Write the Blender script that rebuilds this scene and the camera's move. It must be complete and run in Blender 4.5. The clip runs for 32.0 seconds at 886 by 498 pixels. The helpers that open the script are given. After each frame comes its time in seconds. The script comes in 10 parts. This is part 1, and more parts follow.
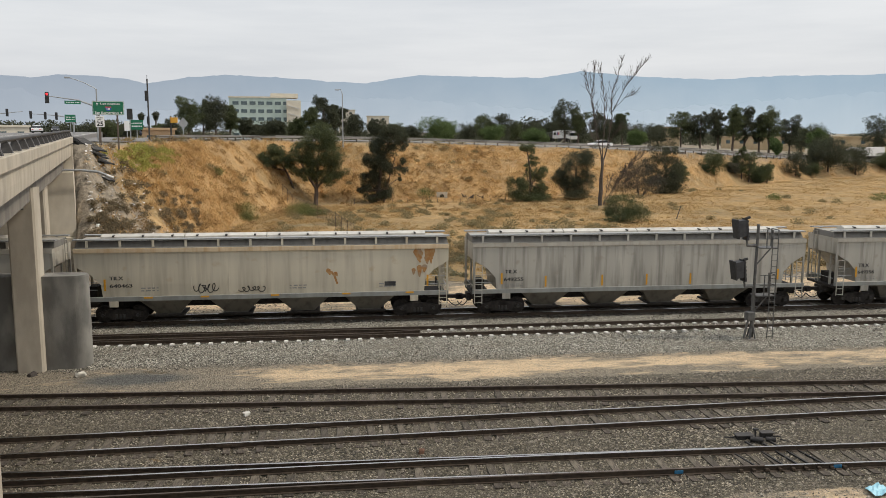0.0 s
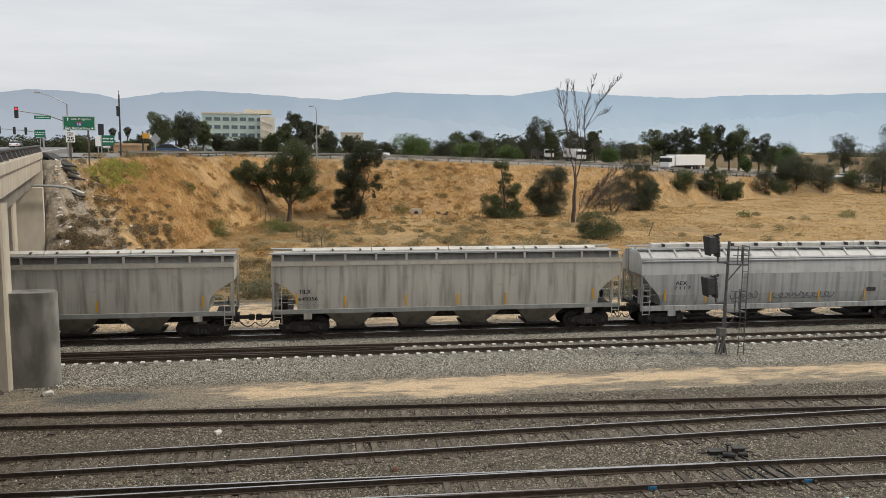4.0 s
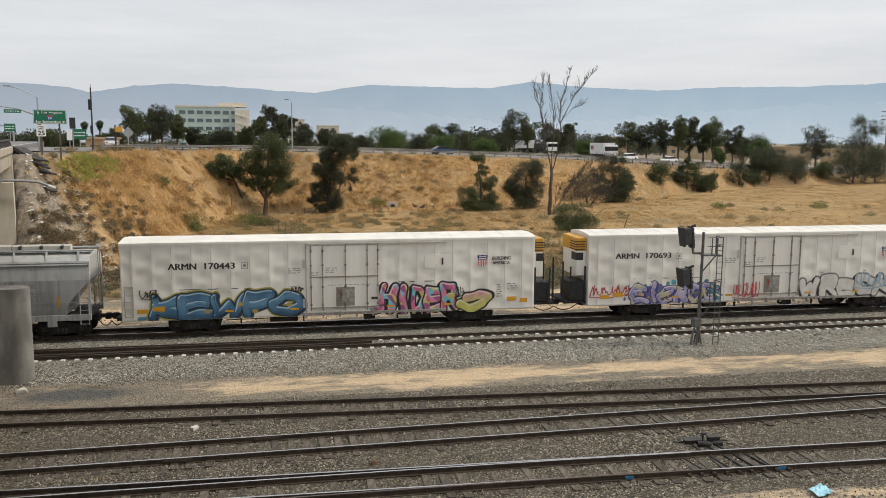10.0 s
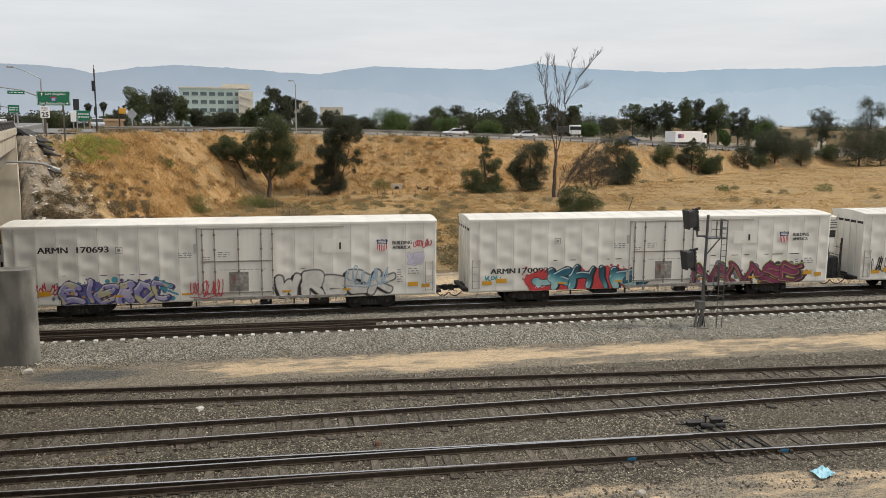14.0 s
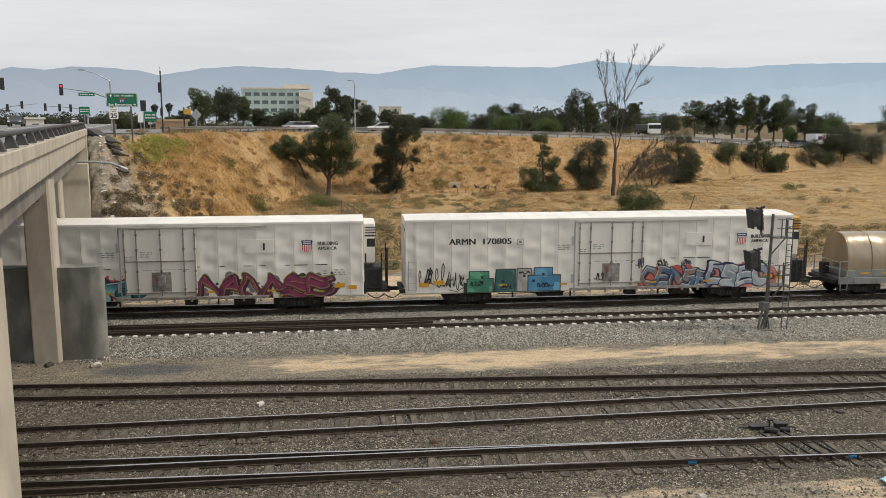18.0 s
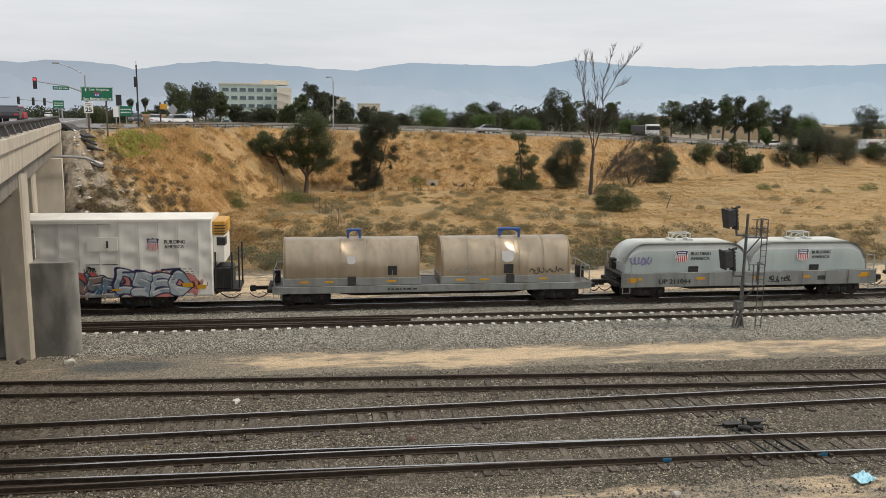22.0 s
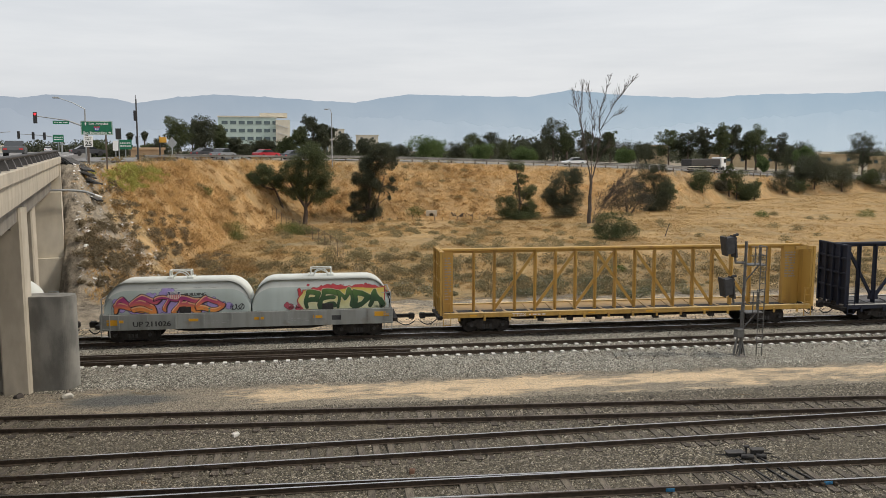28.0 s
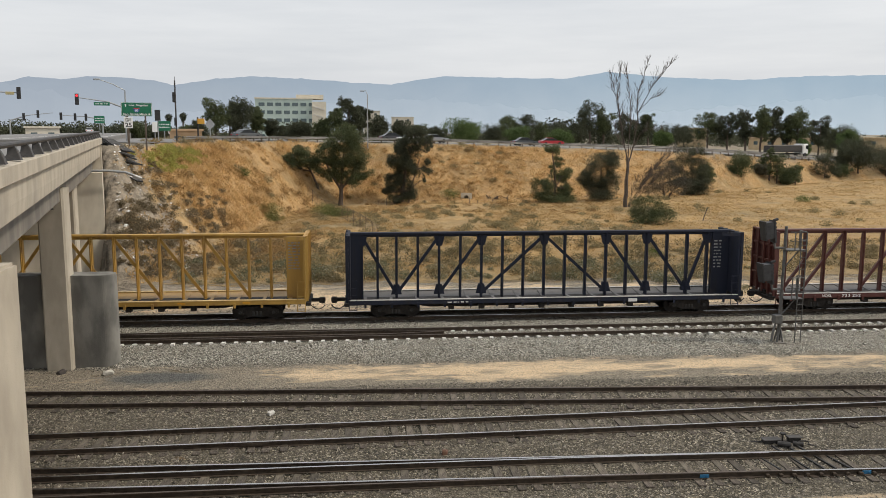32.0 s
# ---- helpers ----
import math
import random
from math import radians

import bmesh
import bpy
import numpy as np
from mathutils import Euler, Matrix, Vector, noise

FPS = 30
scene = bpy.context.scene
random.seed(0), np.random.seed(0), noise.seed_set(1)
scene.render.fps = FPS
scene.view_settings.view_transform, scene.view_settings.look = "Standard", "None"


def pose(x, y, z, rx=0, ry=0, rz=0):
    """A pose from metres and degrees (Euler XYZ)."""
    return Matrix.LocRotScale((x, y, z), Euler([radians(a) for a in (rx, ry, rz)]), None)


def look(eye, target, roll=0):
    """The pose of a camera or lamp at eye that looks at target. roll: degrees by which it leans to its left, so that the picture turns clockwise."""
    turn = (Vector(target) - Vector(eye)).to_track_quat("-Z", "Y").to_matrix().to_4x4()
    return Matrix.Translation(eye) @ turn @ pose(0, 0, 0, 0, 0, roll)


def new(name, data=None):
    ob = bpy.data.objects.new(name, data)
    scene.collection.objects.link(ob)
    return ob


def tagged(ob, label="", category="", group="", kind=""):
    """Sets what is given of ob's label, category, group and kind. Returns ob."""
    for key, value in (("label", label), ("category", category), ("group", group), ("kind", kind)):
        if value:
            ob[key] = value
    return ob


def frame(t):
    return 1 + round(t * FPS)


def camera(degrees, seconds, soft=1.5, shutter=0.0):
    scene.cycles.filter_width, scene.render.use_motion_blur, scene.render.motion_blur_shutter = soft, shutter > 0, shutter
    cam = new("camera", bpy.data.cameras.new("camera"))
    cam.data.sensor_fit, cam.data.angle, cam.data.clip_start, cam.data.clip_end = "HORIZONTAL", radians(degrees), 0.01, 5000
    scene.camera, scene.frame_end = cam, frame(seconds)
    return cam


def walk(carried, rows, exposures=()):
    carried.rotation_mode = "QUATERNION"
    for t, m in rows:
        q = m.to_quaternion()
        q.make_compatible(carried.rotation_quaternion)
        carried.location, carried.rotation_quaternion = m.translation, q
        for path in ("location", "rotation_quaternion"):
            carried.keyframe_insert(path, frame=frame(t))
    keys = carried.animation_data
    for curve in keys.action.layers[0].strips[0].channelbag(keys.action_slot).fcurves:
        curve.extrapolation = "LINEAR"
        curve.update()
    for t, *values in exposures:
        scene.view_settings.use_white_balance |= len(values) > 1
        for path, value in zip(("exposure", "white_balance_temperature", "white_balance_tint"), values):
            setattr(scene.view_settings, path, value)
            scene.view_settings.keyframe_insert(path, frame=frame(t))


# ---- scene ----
cam = camera(56.0, 32.0, soft=0.65)
PATH = [
    (0.0, 0, 0, 10.2, 81.93, -0.198, -7.272),
    (0.5, 0, 0, 10.2, 82.194, -0.311, -6.745),
    (1.0, 0, 0, 10.2, 82.468, -0.217, -6.665),
    (1.5, 0, 0, 10.2, 82.747, -0.168, -6.544),
    (2.0, 0, 0, 10.2, 83.162, -0.126, -6.345),
    (2.5, 0, 0, 10.2, 83.455, -0.107, -6.613),
    (3.0, 0, 0, 10.2, 83.285, -0.152, -7.714),
    (3.5, 0, 0, 10.2, 83.132, -0.112, -8.598),
    (4.0, 0, 0, 10.2, 83.081, -0.44, -9.032),
    (4.5, 0, 0, 10.2, 82.972, -0.487, -9.792),
    (6.5, 0, 0, 10.2, 82.682, -0.146, -10.996),
    (7.0, 0, 0, 10.2, 82.461, -0.219, -10.92),
    (7.5, 0, 0, 10.2, 82.397, -0.213, -10.903),
    (8.0, 0, 0, 10.2, 82.365, -0.21, -10.781),
    (8.5, 0, 0, 10.2, 82.474, -0.067, -10.654),
    (9.0, 0, 0, 10.2, 82.632, 0.004, -10.753),
    (9.5, 0, 0, 10.2, 82.651, -0.166, -10.827),
    (10.0, 0, 0, 10.2, 82.602, -0.253, -10.651),
    (10.5, 0, 0, 10.2, 82.489, -0.284, -10.257),
    (11.0, 0, 0, 10.2, 82.232, -0.273, -9.961),
    (11.5, 0, 0, 10.2, 81.634, -0.126, -10.195),
    (12.0, 0, 0, 10.2, 81.076, -0.093, -10.244),
    (12.5, 0, 0, 10.2, 81.063, -0.183, -10.18),
    (13.0, 0, 0, 10.2, 81.294, -0.295, -10.32),
    (13.5, 0, 0, 10.2, 81.448, -0.301, -10.382),
    (15.5, 0, 0, 10.2, 81.034, -0.518, -9.894),
    (16.0, 0, 0, 10.2, 81.549, -0.193, -8.941),
    (16.5, 0, 0, 10.2, 81.713, -0.131, -7.36),
    (17.0, 0, 0, 10.2, 81.525, -0.235, -6.461),
    (17.5, 0, 0, 10.2, 81.416, -0.157, -6.39),
    (18.0, 0, 0, 10.2, 81.278, 0.051, -6.432),
    (18.5, 0, 0, 10.2, 81.144, -0.023, -6.312),
    (19.0, 0, 0, 10.2, 80.948, -0.041, -6.41),
    (19.5, 0, 0, 10.2, 80.966, -0.183, -7.1),
    (20.0, 0, 0, 10.2, 81.051, -0.084, -7.78),
    (20.5, 0, 0, 10.2, 80.946, -0.166, -7.944),
    (21.0, 0, 0, 10.2, 80.725, -0.427, -8.019),
    (21.5, 0, 0, 10.2, 80.818, -0.368, -8.012),
    (22.0, 0, 0, 10.2, 81.132, -0.52, -7.881),
    (22.5, 0, 0, 10.2, 81.773, -0.797, -8.392),
    (23.0, 0, 0, 10.2, 82.536, -0.878, -9.75),
    (23.5, 0, 0, 10.2, 82.773, -0.685, -10.761),
    (24.0, 0, 0, 10.2, 82.77, -0.66, -11.044),
    (24.5, 0, 0, 10.2, 82.502, -0.609, -10.897),
    (25.0, 0, 0, 10.2, 82.358, -0.45, -10.889),
    (25.5, 0, 0, 10.2, 82.489, -0.483, -10.97),
    (26.0, 0, 0, 10.2, 83.007, -0.157, -10.013),
    (26.5, 0, 0, 10.2, 83.879, -0.47, -7.798),
    (28.5, 0, 0, 10.2, 82.89, 0.099, -8.16),
    (29.0, 0, 0, 10.2, 82.651, -0.119, -8.46),
    (29.5, 0, 0, 10.2, 82.388, -0.278, -8.273),
    (30.0, 0, 0, 10.2, 82.106, -0.567, -7.114),
    (30.5, 0, 0, 10.2, 81.815, -0.393, -5.754),
    (31.0, 0, 0, 10.2, 81.665, -0.239, -5.588),
    (31.5, 0, 0, 10.2, 81.713, -0.151, -5.592),
    (32.0, 0, 0, 10.2, 81.994, -0.19, -5.598),
]
walk(cam, [(t, pose(*p)) for t, *p in PATH])

# ---- sky and sun ----
def make_world():
    w = bpy.data.worlds.new("sky")
    scene.world = w
    w.use_nodes = True
    nt = w.node_tree
    N, L = nt.nodes, nt.links
    bg = N["Background"]
    sky = N.new("ShaderNodeTexSky")
    sky.sky_type, sky.sun_disc = "NISHITA", False
    sky.sun_elevation, sky.sun_rotation = radians(47), radians(98)
    sky.dust_density, sky.air_density = 4.0, 1.5
    dim = N.new("ShaderNodeVectorMath")
    dim.operation = "SCALE"
    dim.inputs["Scale"].default_value = 0.1
    L.new(sky.outputs[0], dim.inputs[0])
    tc = N.new("ShaderNodeTexCoord")
    sep = N.new("ShaderNodeSeparateXYZ")
    L.new(tc.outputs["Generated"], sep.inputs[0])
    # thin high cloud: long soft streaks, paler upwards
    mp = N.new("ShaderNodeMapping")
    mp.inputs["Scale"].default_value = (1.1, 1.1, 9.0)
    mp.inputs["Rotation"].default_value = (0.1, 0.06, 0.3)
    L.new(tc.outputs["Generated"], mp.inputs[0])
    nz = N.new("ShaderNodeTexNoise")
    nz.inputs["Scale"].default_value, nz.inputs["Detail"].default_value = 2.2, 6
    nz.inputs["Roughness"].default_value = 0.55
    L.new(mp.outputs[0], nz.inputs[0])
    ramp = N.new("ShaderNodeValToRGB")
    ramp.color_ramp.elements[0].position, ramp.color_ramp.elements[1].position = 0.30, 0.72
    ramp.color_ramp.elements[0].color = (0.700, 0.728, 0.770, 1)
    ramp.color_ramp.elements[1].color = (0.900, 0.912, 0.930, 1)
    L.new(nz.outputs[0], ramp.inputs[0])
    up = N.new("ShaderNodeMapRange")
    up.inputs[1].default_value, up.inputs[2].default_value = 0.03, 0.30
    up.inputs[3].default_value, up.inputs[4].default_value = 0.93, 1.08
    L.new(sep.outputs[2], up.inputs[0])
    gain = N.new("ShaderNodeVectorMath")
    gain.operation = "SCALE"
    L.new(ramp.outputs[0], gain.inputs[0])
    L.new(up.outputs[0], gain.inputs["Scale"])
    mix = N.new("ShaderNodeMix")
    mix.data_type = "RGBA"
    mix.inputs[0].default_value = 0.90
    L.new(dim.outputs[0], mix.inputs[6])
    L.new(gain.outputs[0], mix.inputs[7])
    L.new(mix.outputs[2], bg.inputs[0])
    bg.inputs[1].default_value = 1.0


make_world()
sun = new("sun", bpy.data.lights.new("sun", "SUN"))
sun.data.energy, sun.data.angle, sun.data.color = 2.3, radians(6), (1.0, 0.90, 0.76)
sun.matrix_basis = look((60, -9, 66), (0, 0, 0))
scene.view_settings.exposure = 0.0


# ---- materials ----
def surf(name, c1, c2, scale=3.0, rough=0.8, metal=0.0, bump=0.0, bscale=None, stain=None, stain_amt=0.3, sscale=0.6,
         stretch=(1, 1, 1), rand=0.0, detail=8, contrast=(0.35, 0.65), coords="Object", bdist=0.02):
    """Two tones by fine noise, a third by broad patches, fine relief."""
    m = bpy.data.materials.new(name)
    m.use_nodes = True
    nt = m.node_tree
    N, L = nt.nodes, nt.links
    b = N["Principled BSDF"]
    b.inputs["Roughness"].default_value, b.inputs["Metallic"].default_value = rough, metal
    tc = N.new("ShaderNodeTexCoord")
    mp = N.new("ShaderNodeMapping")
    mp.inputs["Scale"].default_value = stretch
    L.new(tc.outputs[coords], mp.inputs[0])
    nz = N.new("ShaderNodeTexNoise")
    nz.inputs["Scale"].default_value, nz.inputs["Detail"].default_value = scale, detail
    L.new(mp.outputs[0], nz.inputs[0])
    mr = N.new("ShaderNodeMapRange")
    mr.inputs[1].default_value, mr.inputs[2].default_value = contrast
    L.new(nz.outputs[0], mr.inputs[0])
    mx = N.new("ShaderNodeMix")
    mx.data_type = "RGBA"
    mx.inputs[6].default_value, mx.inputs[7].default_value = (*c1, 1), (*c2, 1)
    L.new(mr.outputs[0], mx.inputs[0])
    col = mx.outputs[2]
    if stain:
        n2 = N.new("ShaderNodeTexNoise")
        n2.inputs["Scale"].default_value, n2.inputs["Detail"].default_value = sscale, 5
        L.new(mp.outputs[0], n2.inputs[0])
        r2 = N.new("ShaderNodeMapRange")
        r2.inputs[1].default_value, r2.inputs[2].default_value = 0.48, 0.72
        r2.inputs[4].default_value = stain_amt
        L.new(n2.outputs[0], r2.inputs[0])
        m2 = N.new("ShaderNodeMix")
        m2.data_type = "RGBA"
        L.new(r2.outputs[0], m2.inputs[0])
        L.new(col, m2.inputs[6])
        m2.inputs[7].default_value = (*stain, 1)
        col = m2.outputs[2]
    if rand:
        oi = N.new("ShaderNodeObjectInfo")
        rr = N.new("ShaderNodeMapRange")
        rr.inputs[3].default_value, rr.inputs[4].default_value = 1 - rand, 1 + rand
        L.new(oi.outputs["Random"], rr.inputs[0])
        sc = N.new("ShaderNodeVectorMath")
        sc.operation = "SCALE"
        L.new(col, sc.inputs[0])
        L.new(rr.outputs[0], sc.inputs["Scale"])
        col = sc.outputs[0]
    L.new(col, b.inputs["Base Color"])
    if bump:
        n3 = N.new("ShaderNodeTexNoise")
        n3.inputs["Scale"].default_value, n3.inputs["Detail"].default_value = bscale or scale * 4, 6
        L.new(tc.outputs[coords], n3.inputs[0])
        bp = N.new("ShaderNodeBump")
        bp.inputs["Strength"].default_value, bp.inputs["Distance"].default_value = bump, bdist
        L.new(n3.outputs[0], bp.inputs["Height"])
        L.new(bp.outputs[0], b.inputs["Normal"])
    return m


def flat(name, c, rough=0.6, metal=0.0, glow=0.0):
    m = bpy.data.materials.new(name)
    m.use_nodes = True
    b = m.node_tree.nodes["Principled BSDF"]
    b.inputs["Base Color"].default_value = (*c, 1)
    b.inputs["Roughness"].default_value, b.inputs["Metallic"].default_value = rough, metal
    if glow:
        b.inputs["Emission Color"].default_value, b.inputs["Emission Strength"].default_value = (*c, 1), glow
    return m


CONCRETE = surf("concrete", (0.385, 0.342, 0.275), (0.48, 0.432, 0.352), 1.6, 0.9, bump=0.3, bscale=30, stain=(0.20, 0.18, 0.155), stain_amt=0.5, sscale=0.5, stretch=(1, 1, 0.45))
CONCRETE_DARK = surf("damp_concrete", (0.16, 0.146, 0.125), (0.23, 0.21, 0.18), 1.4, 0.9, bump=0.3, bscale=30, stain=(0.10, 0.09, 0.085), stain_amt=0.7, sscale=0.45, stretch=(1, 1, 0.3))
RAIL_RUST = surf("rusty_rail_steel", (0.036, 0.025, 0.016), (0.066, 0.047, 0.031), 6, 0.85, 0.0, bump=0.2, stain=(0.028, 0.019, 0.013), stain_amt=0.6)
RAIL_SHINE = surf("polished_rail_head", (0.42, 0.41, 0.40), (0.55, 0.54, 0.53), 4, 0.28, 1.0)
RAIL_DULL = surf("dull_rail_head", (0.09, 0.07, 0.058), (0.15, 0.12, 0.10), 4, 0.55, 0.6)
TIE_WOOD = surf("weathered_tie_wood", (0.040, 0.032, 0.025), (0.125, 0.104, 0.082), 7, 0.92, bump=0.6, bscale=25, stain=(0.135, 0.118, 0.088), stain_amt=0.8, sscale=2.2, stretch=(4, 0.6, 2), rand=0.35)
TIE_CONC = surf("concrete_tie", (0.50, 0.48, 0.45), (0.66, 0.64, 0.61), 5, 0.85, bump=0.2, rand=0.12)
ASPHALT = surf("asphalt", (0.17, 0.165, 0.16), (0.22, 0.215, 0.21), 8, 0.9, bump=0.3, stain=(0.12, 0.117, 0.112), stain_amt=0.6, sscale=0.12)
STEEL_DARK = surf("dark_weathered_steel", (0.035, 0.034, 0.034), (0.065, 0.06, 0.056), 5, 0.6, 0.3, bump=0.1)
GALV = surf("galvanised_steel", (0.30, 0.31, 0.31), (0.40, 0.41, 0.41), 12, 0.5, 0.6)
BLACK = surf("black_paint", (0.014, 0.014, 0.015), (0.028, 0.027, 0.027), 7, 0.6)
TRUCK = surf("grimy_truck_steel", (0.016, 0.014, 0.013), (0.042, 0.035, 0.03), 6, 0.8, 0.2, bump=0.2)


# ---- mesh helpers ----
def part(name, bm, material, parent=None, label="", m=None, smooth=False):
    """Links a bmesh as one mesh object, under a thing or a part."""
    me = bpy.data.meshes.new(name)
    bmesh.ops.recalc_face_normals(bm, faces=bm.faces)
    bm.to_mesh(me)
    bm.free()
    for mt in material if isinstance(material, (list, tuple)) else [material]:
        me.materials.append(mt)
    if smooth:
        for p in me.polygons:
            p.use_smooth = True
    ob = new(name, me)
    if parent:
        ob.parent = parent
    if m:
        ob.matrix_basis = m
    return tagged(ob, label) if label else ob


def reuse(ob, parent, m, name=None):
    """Another object on the same mesh."""
    o = new(name or ob.name.split(".")[0], ob.data)
    o.parent, o.matrix_basis = parent, m
    if "label" in ob:
        o["label"] = ob["label"]
    return o


def thing(name, label, category, group="", kind="", m=None):
    ob = new(name)
    if m:
        ob.matrix_basis = m
    return tagged(ob, label, category, group, kind)


def box(bm, x0, x1, y0, y1, z0, z1, mi=0, bevel=0.0):
    v = [bm.verts.new(p) for p in ((x0, y0, z0), (x1, y0, z0), (x1, y1, z0), (x0, y1, z0), (x0, y0, z1), (x1, y0, z1), (x1, y1, z1), (x0, y1, z1))]
    fs = [bm.faces.new([v[i] for i in q]) for q in ((3, 2, 1, 0), (4, 5, 6, 7), (0, 1, 5, 4), (1, 2, 6, 5), (2, 3, 7, 6), (3, 0, 4, 7))]
    for fc in fs:
        fc.material_index = mi
    if bevel:
        es = {e for fc in fs for e in fc.edges}
        r = bmesh.ops.bevel(bm, geom=list(es), offset=bevel, segments=1, affect="EDGES", profile=0.5)
        for fc in r["faces"]:
            fc.material_index = mi
    return v


def rod(bm, a, b, r, n=8, r2=None, mi=0):
    """A round bar from a to b."""
    a, b = Vector(a), Vector(b)
    q = (b - a).to_track_quat("Z", "Y")
    rings = []
    for p, rr in ((a, r), (b, r if r2 is None else r2)):
        rings.append([bm.verts.new(p + q @ Vector((rr * math.cos(2 * math.pi * i / n), rr * math.sin(2 * math.pi * i / n), 0))) for i in range(n)])
    for i in range(n):
        f = bm.faces.new((rings[0][i], rings[0][(i + 1) % n], rings[1][(i + 1) % n], rings[1][i]))
        f.material_index = mi
    for rg in (rings[0][::-1], rings[1]):
        f = bm.faces.new(rg)
        f.material_index = mi


def beam(bm, a, b, w, d, mi=0):
    """A square bar from a to b, w across and d deep."""
    a, b = Vector(a), Vector(b)
    q = (b - a).to_track_quat("Z", "Y")
    rings = [[bm.verts.new(p + q @ Vector((sx * w / 2, sy * d / 2, 0))) for sx, sy in ((-1, -1), (1, -1), (1, 1), (-1, 1))] for p in (a, b)]
    fs = [bm.faces.new((rings[0][i], rings[0][(i + 1) % 4], rings[1][(i + 1) % 4], rings[1][i])) for i in range(4)]
    fs += [bm.faces.new(rings[0][::-1]), bm.faces.new(rings[1])]
    for f in fs:
        f.material_index = mi


def prism(bm, poly, axis, a, b, mi=0):
    """A polygon of 2D points pushed from a to b along an axis: x: points are (y, z); y: (x, z); z: (x, y)."""
    def at(p, k):
        return (k, p[0], p[1]) if axis == "x" else (p[0], k, p[1]) if axis == "y" else (p[0], p[1], k)
    r0, r1 = [bm.verts.new(at(p, a)) for p in poly], [bm.verts.new(at(p, b)) for p in poly]
    n = len(poly)
    fs = [bm.faces.new((r0[i], r0[(i + 1) % n], r1[(i + 1) % n], r1[i])) for i in range(n)]
    fs += [bm.faces.new(r0[::-1]), bm.faces.new(r1)]
    for f in fs:
        f.material_index = mi
    return fs


def split(name, bm, mat, parent, label=""):
    """Every loose piece of a bmesh as a part of its own."""
    bm.verts.ensure_lookup_table()
    seen, out = set(), []
    for v0 in bm.verts:
        if v0 in seen:
            continue
        comp, todo = [], [v0]
        seen.add(v0)
        while todo:
            v = todo.pop()
            comp.append(v)
            for e in v.link_edges:
                w = e.other_vert(v)
                if w not in seen:
                    seen.add(w)
                    todo.append(w)
        nb, ids = bmesh.new(), {}
        for v in comp:
            ids[v] = nb.verts.new(v.co)
        for f in {f for v in comp for f in v.link_faces}:
            nb.faces.new([ids[v] for v in f.verts]).material_index = f.material_index
        out.append(part(name, nb, mat, parent, label))
    bm.free()
    return out


# ---- ground ----
TRAIN_Y, TRACK2_Y = 46.25, 41.95
BEAR = [-60, -16.72, -16.66, -15.7, -13.8, -10.7, -7.3, -2.7, 3.7, 13.3, 22.8, 28.2, 33.3, 38.7, 60]
CREST_D = [122, 74, 72, 72, 81, 98, 116, 131, 136, 147, 161, 190, 220, 250, 330]
CREST_Z = [8.9, 8.9, 8.9, 8.9, 8.9, 8.9, 8.88, 8.53, 8.37, 7.5, 6.5, 4.8, 3.3, 1.9, 1.0]
TOE_D = [118, 69, 60, 58.5, 60, 68, 88, 118, 122, 124, 147, 179, 210, 244, 325]


def lattice(x, y, seed=0):
    """Smooth value noise between 0 and 1 on a unit lattice."""
    i, j = np.floor(x).astype(np.int64), np.floor(y).astype(np.int64)
    u, v = x - i, y - j
    u, v = u * u * (3 - 2 * u), v * v * (3 - 2 * v)

    def h(a, b):
        k = (a * 374761393 + b * 668265263 + seed * 974711) & 0xFFFFFFFF
        k = ((k ^ (k >> 13)) * 1274126177) & 0xFFFFFFFF
        return ((k ^ (k >> 16)) & 0xFFFF) / 65535.0
    return (h(i, j) * (1 - u) + h(i + 1, j) * u) * (1 - v) + (h(i, j + 1) * (1 - u) + h(i + 1, j + 1) * u) * v


def patchy(x, y, size, seed=0):
    """Noise in three octaves, the largest of the given size."""
    return (lattice(x / size, y / size, seed) + 0.5 * lattice(x * 2.1 / size, y * 2.1 / size, seed + 1) + 0.3 * lattice(x * 4.3 / size, y * 4.3 / size, seed + 2)) / 1.8


def along(b, table):
    """A value of the embankment by bearing, rounded off away from the bridge."""
    w = np.clip((np.asarray(b, float) + 13.5) / 5, 0, 1) * 2.6
    return sum(np.interp(b + w * k, BEAR, table) for k in (-1, -0.6, -0.2, 0.2, 0.6, 1)) / 6


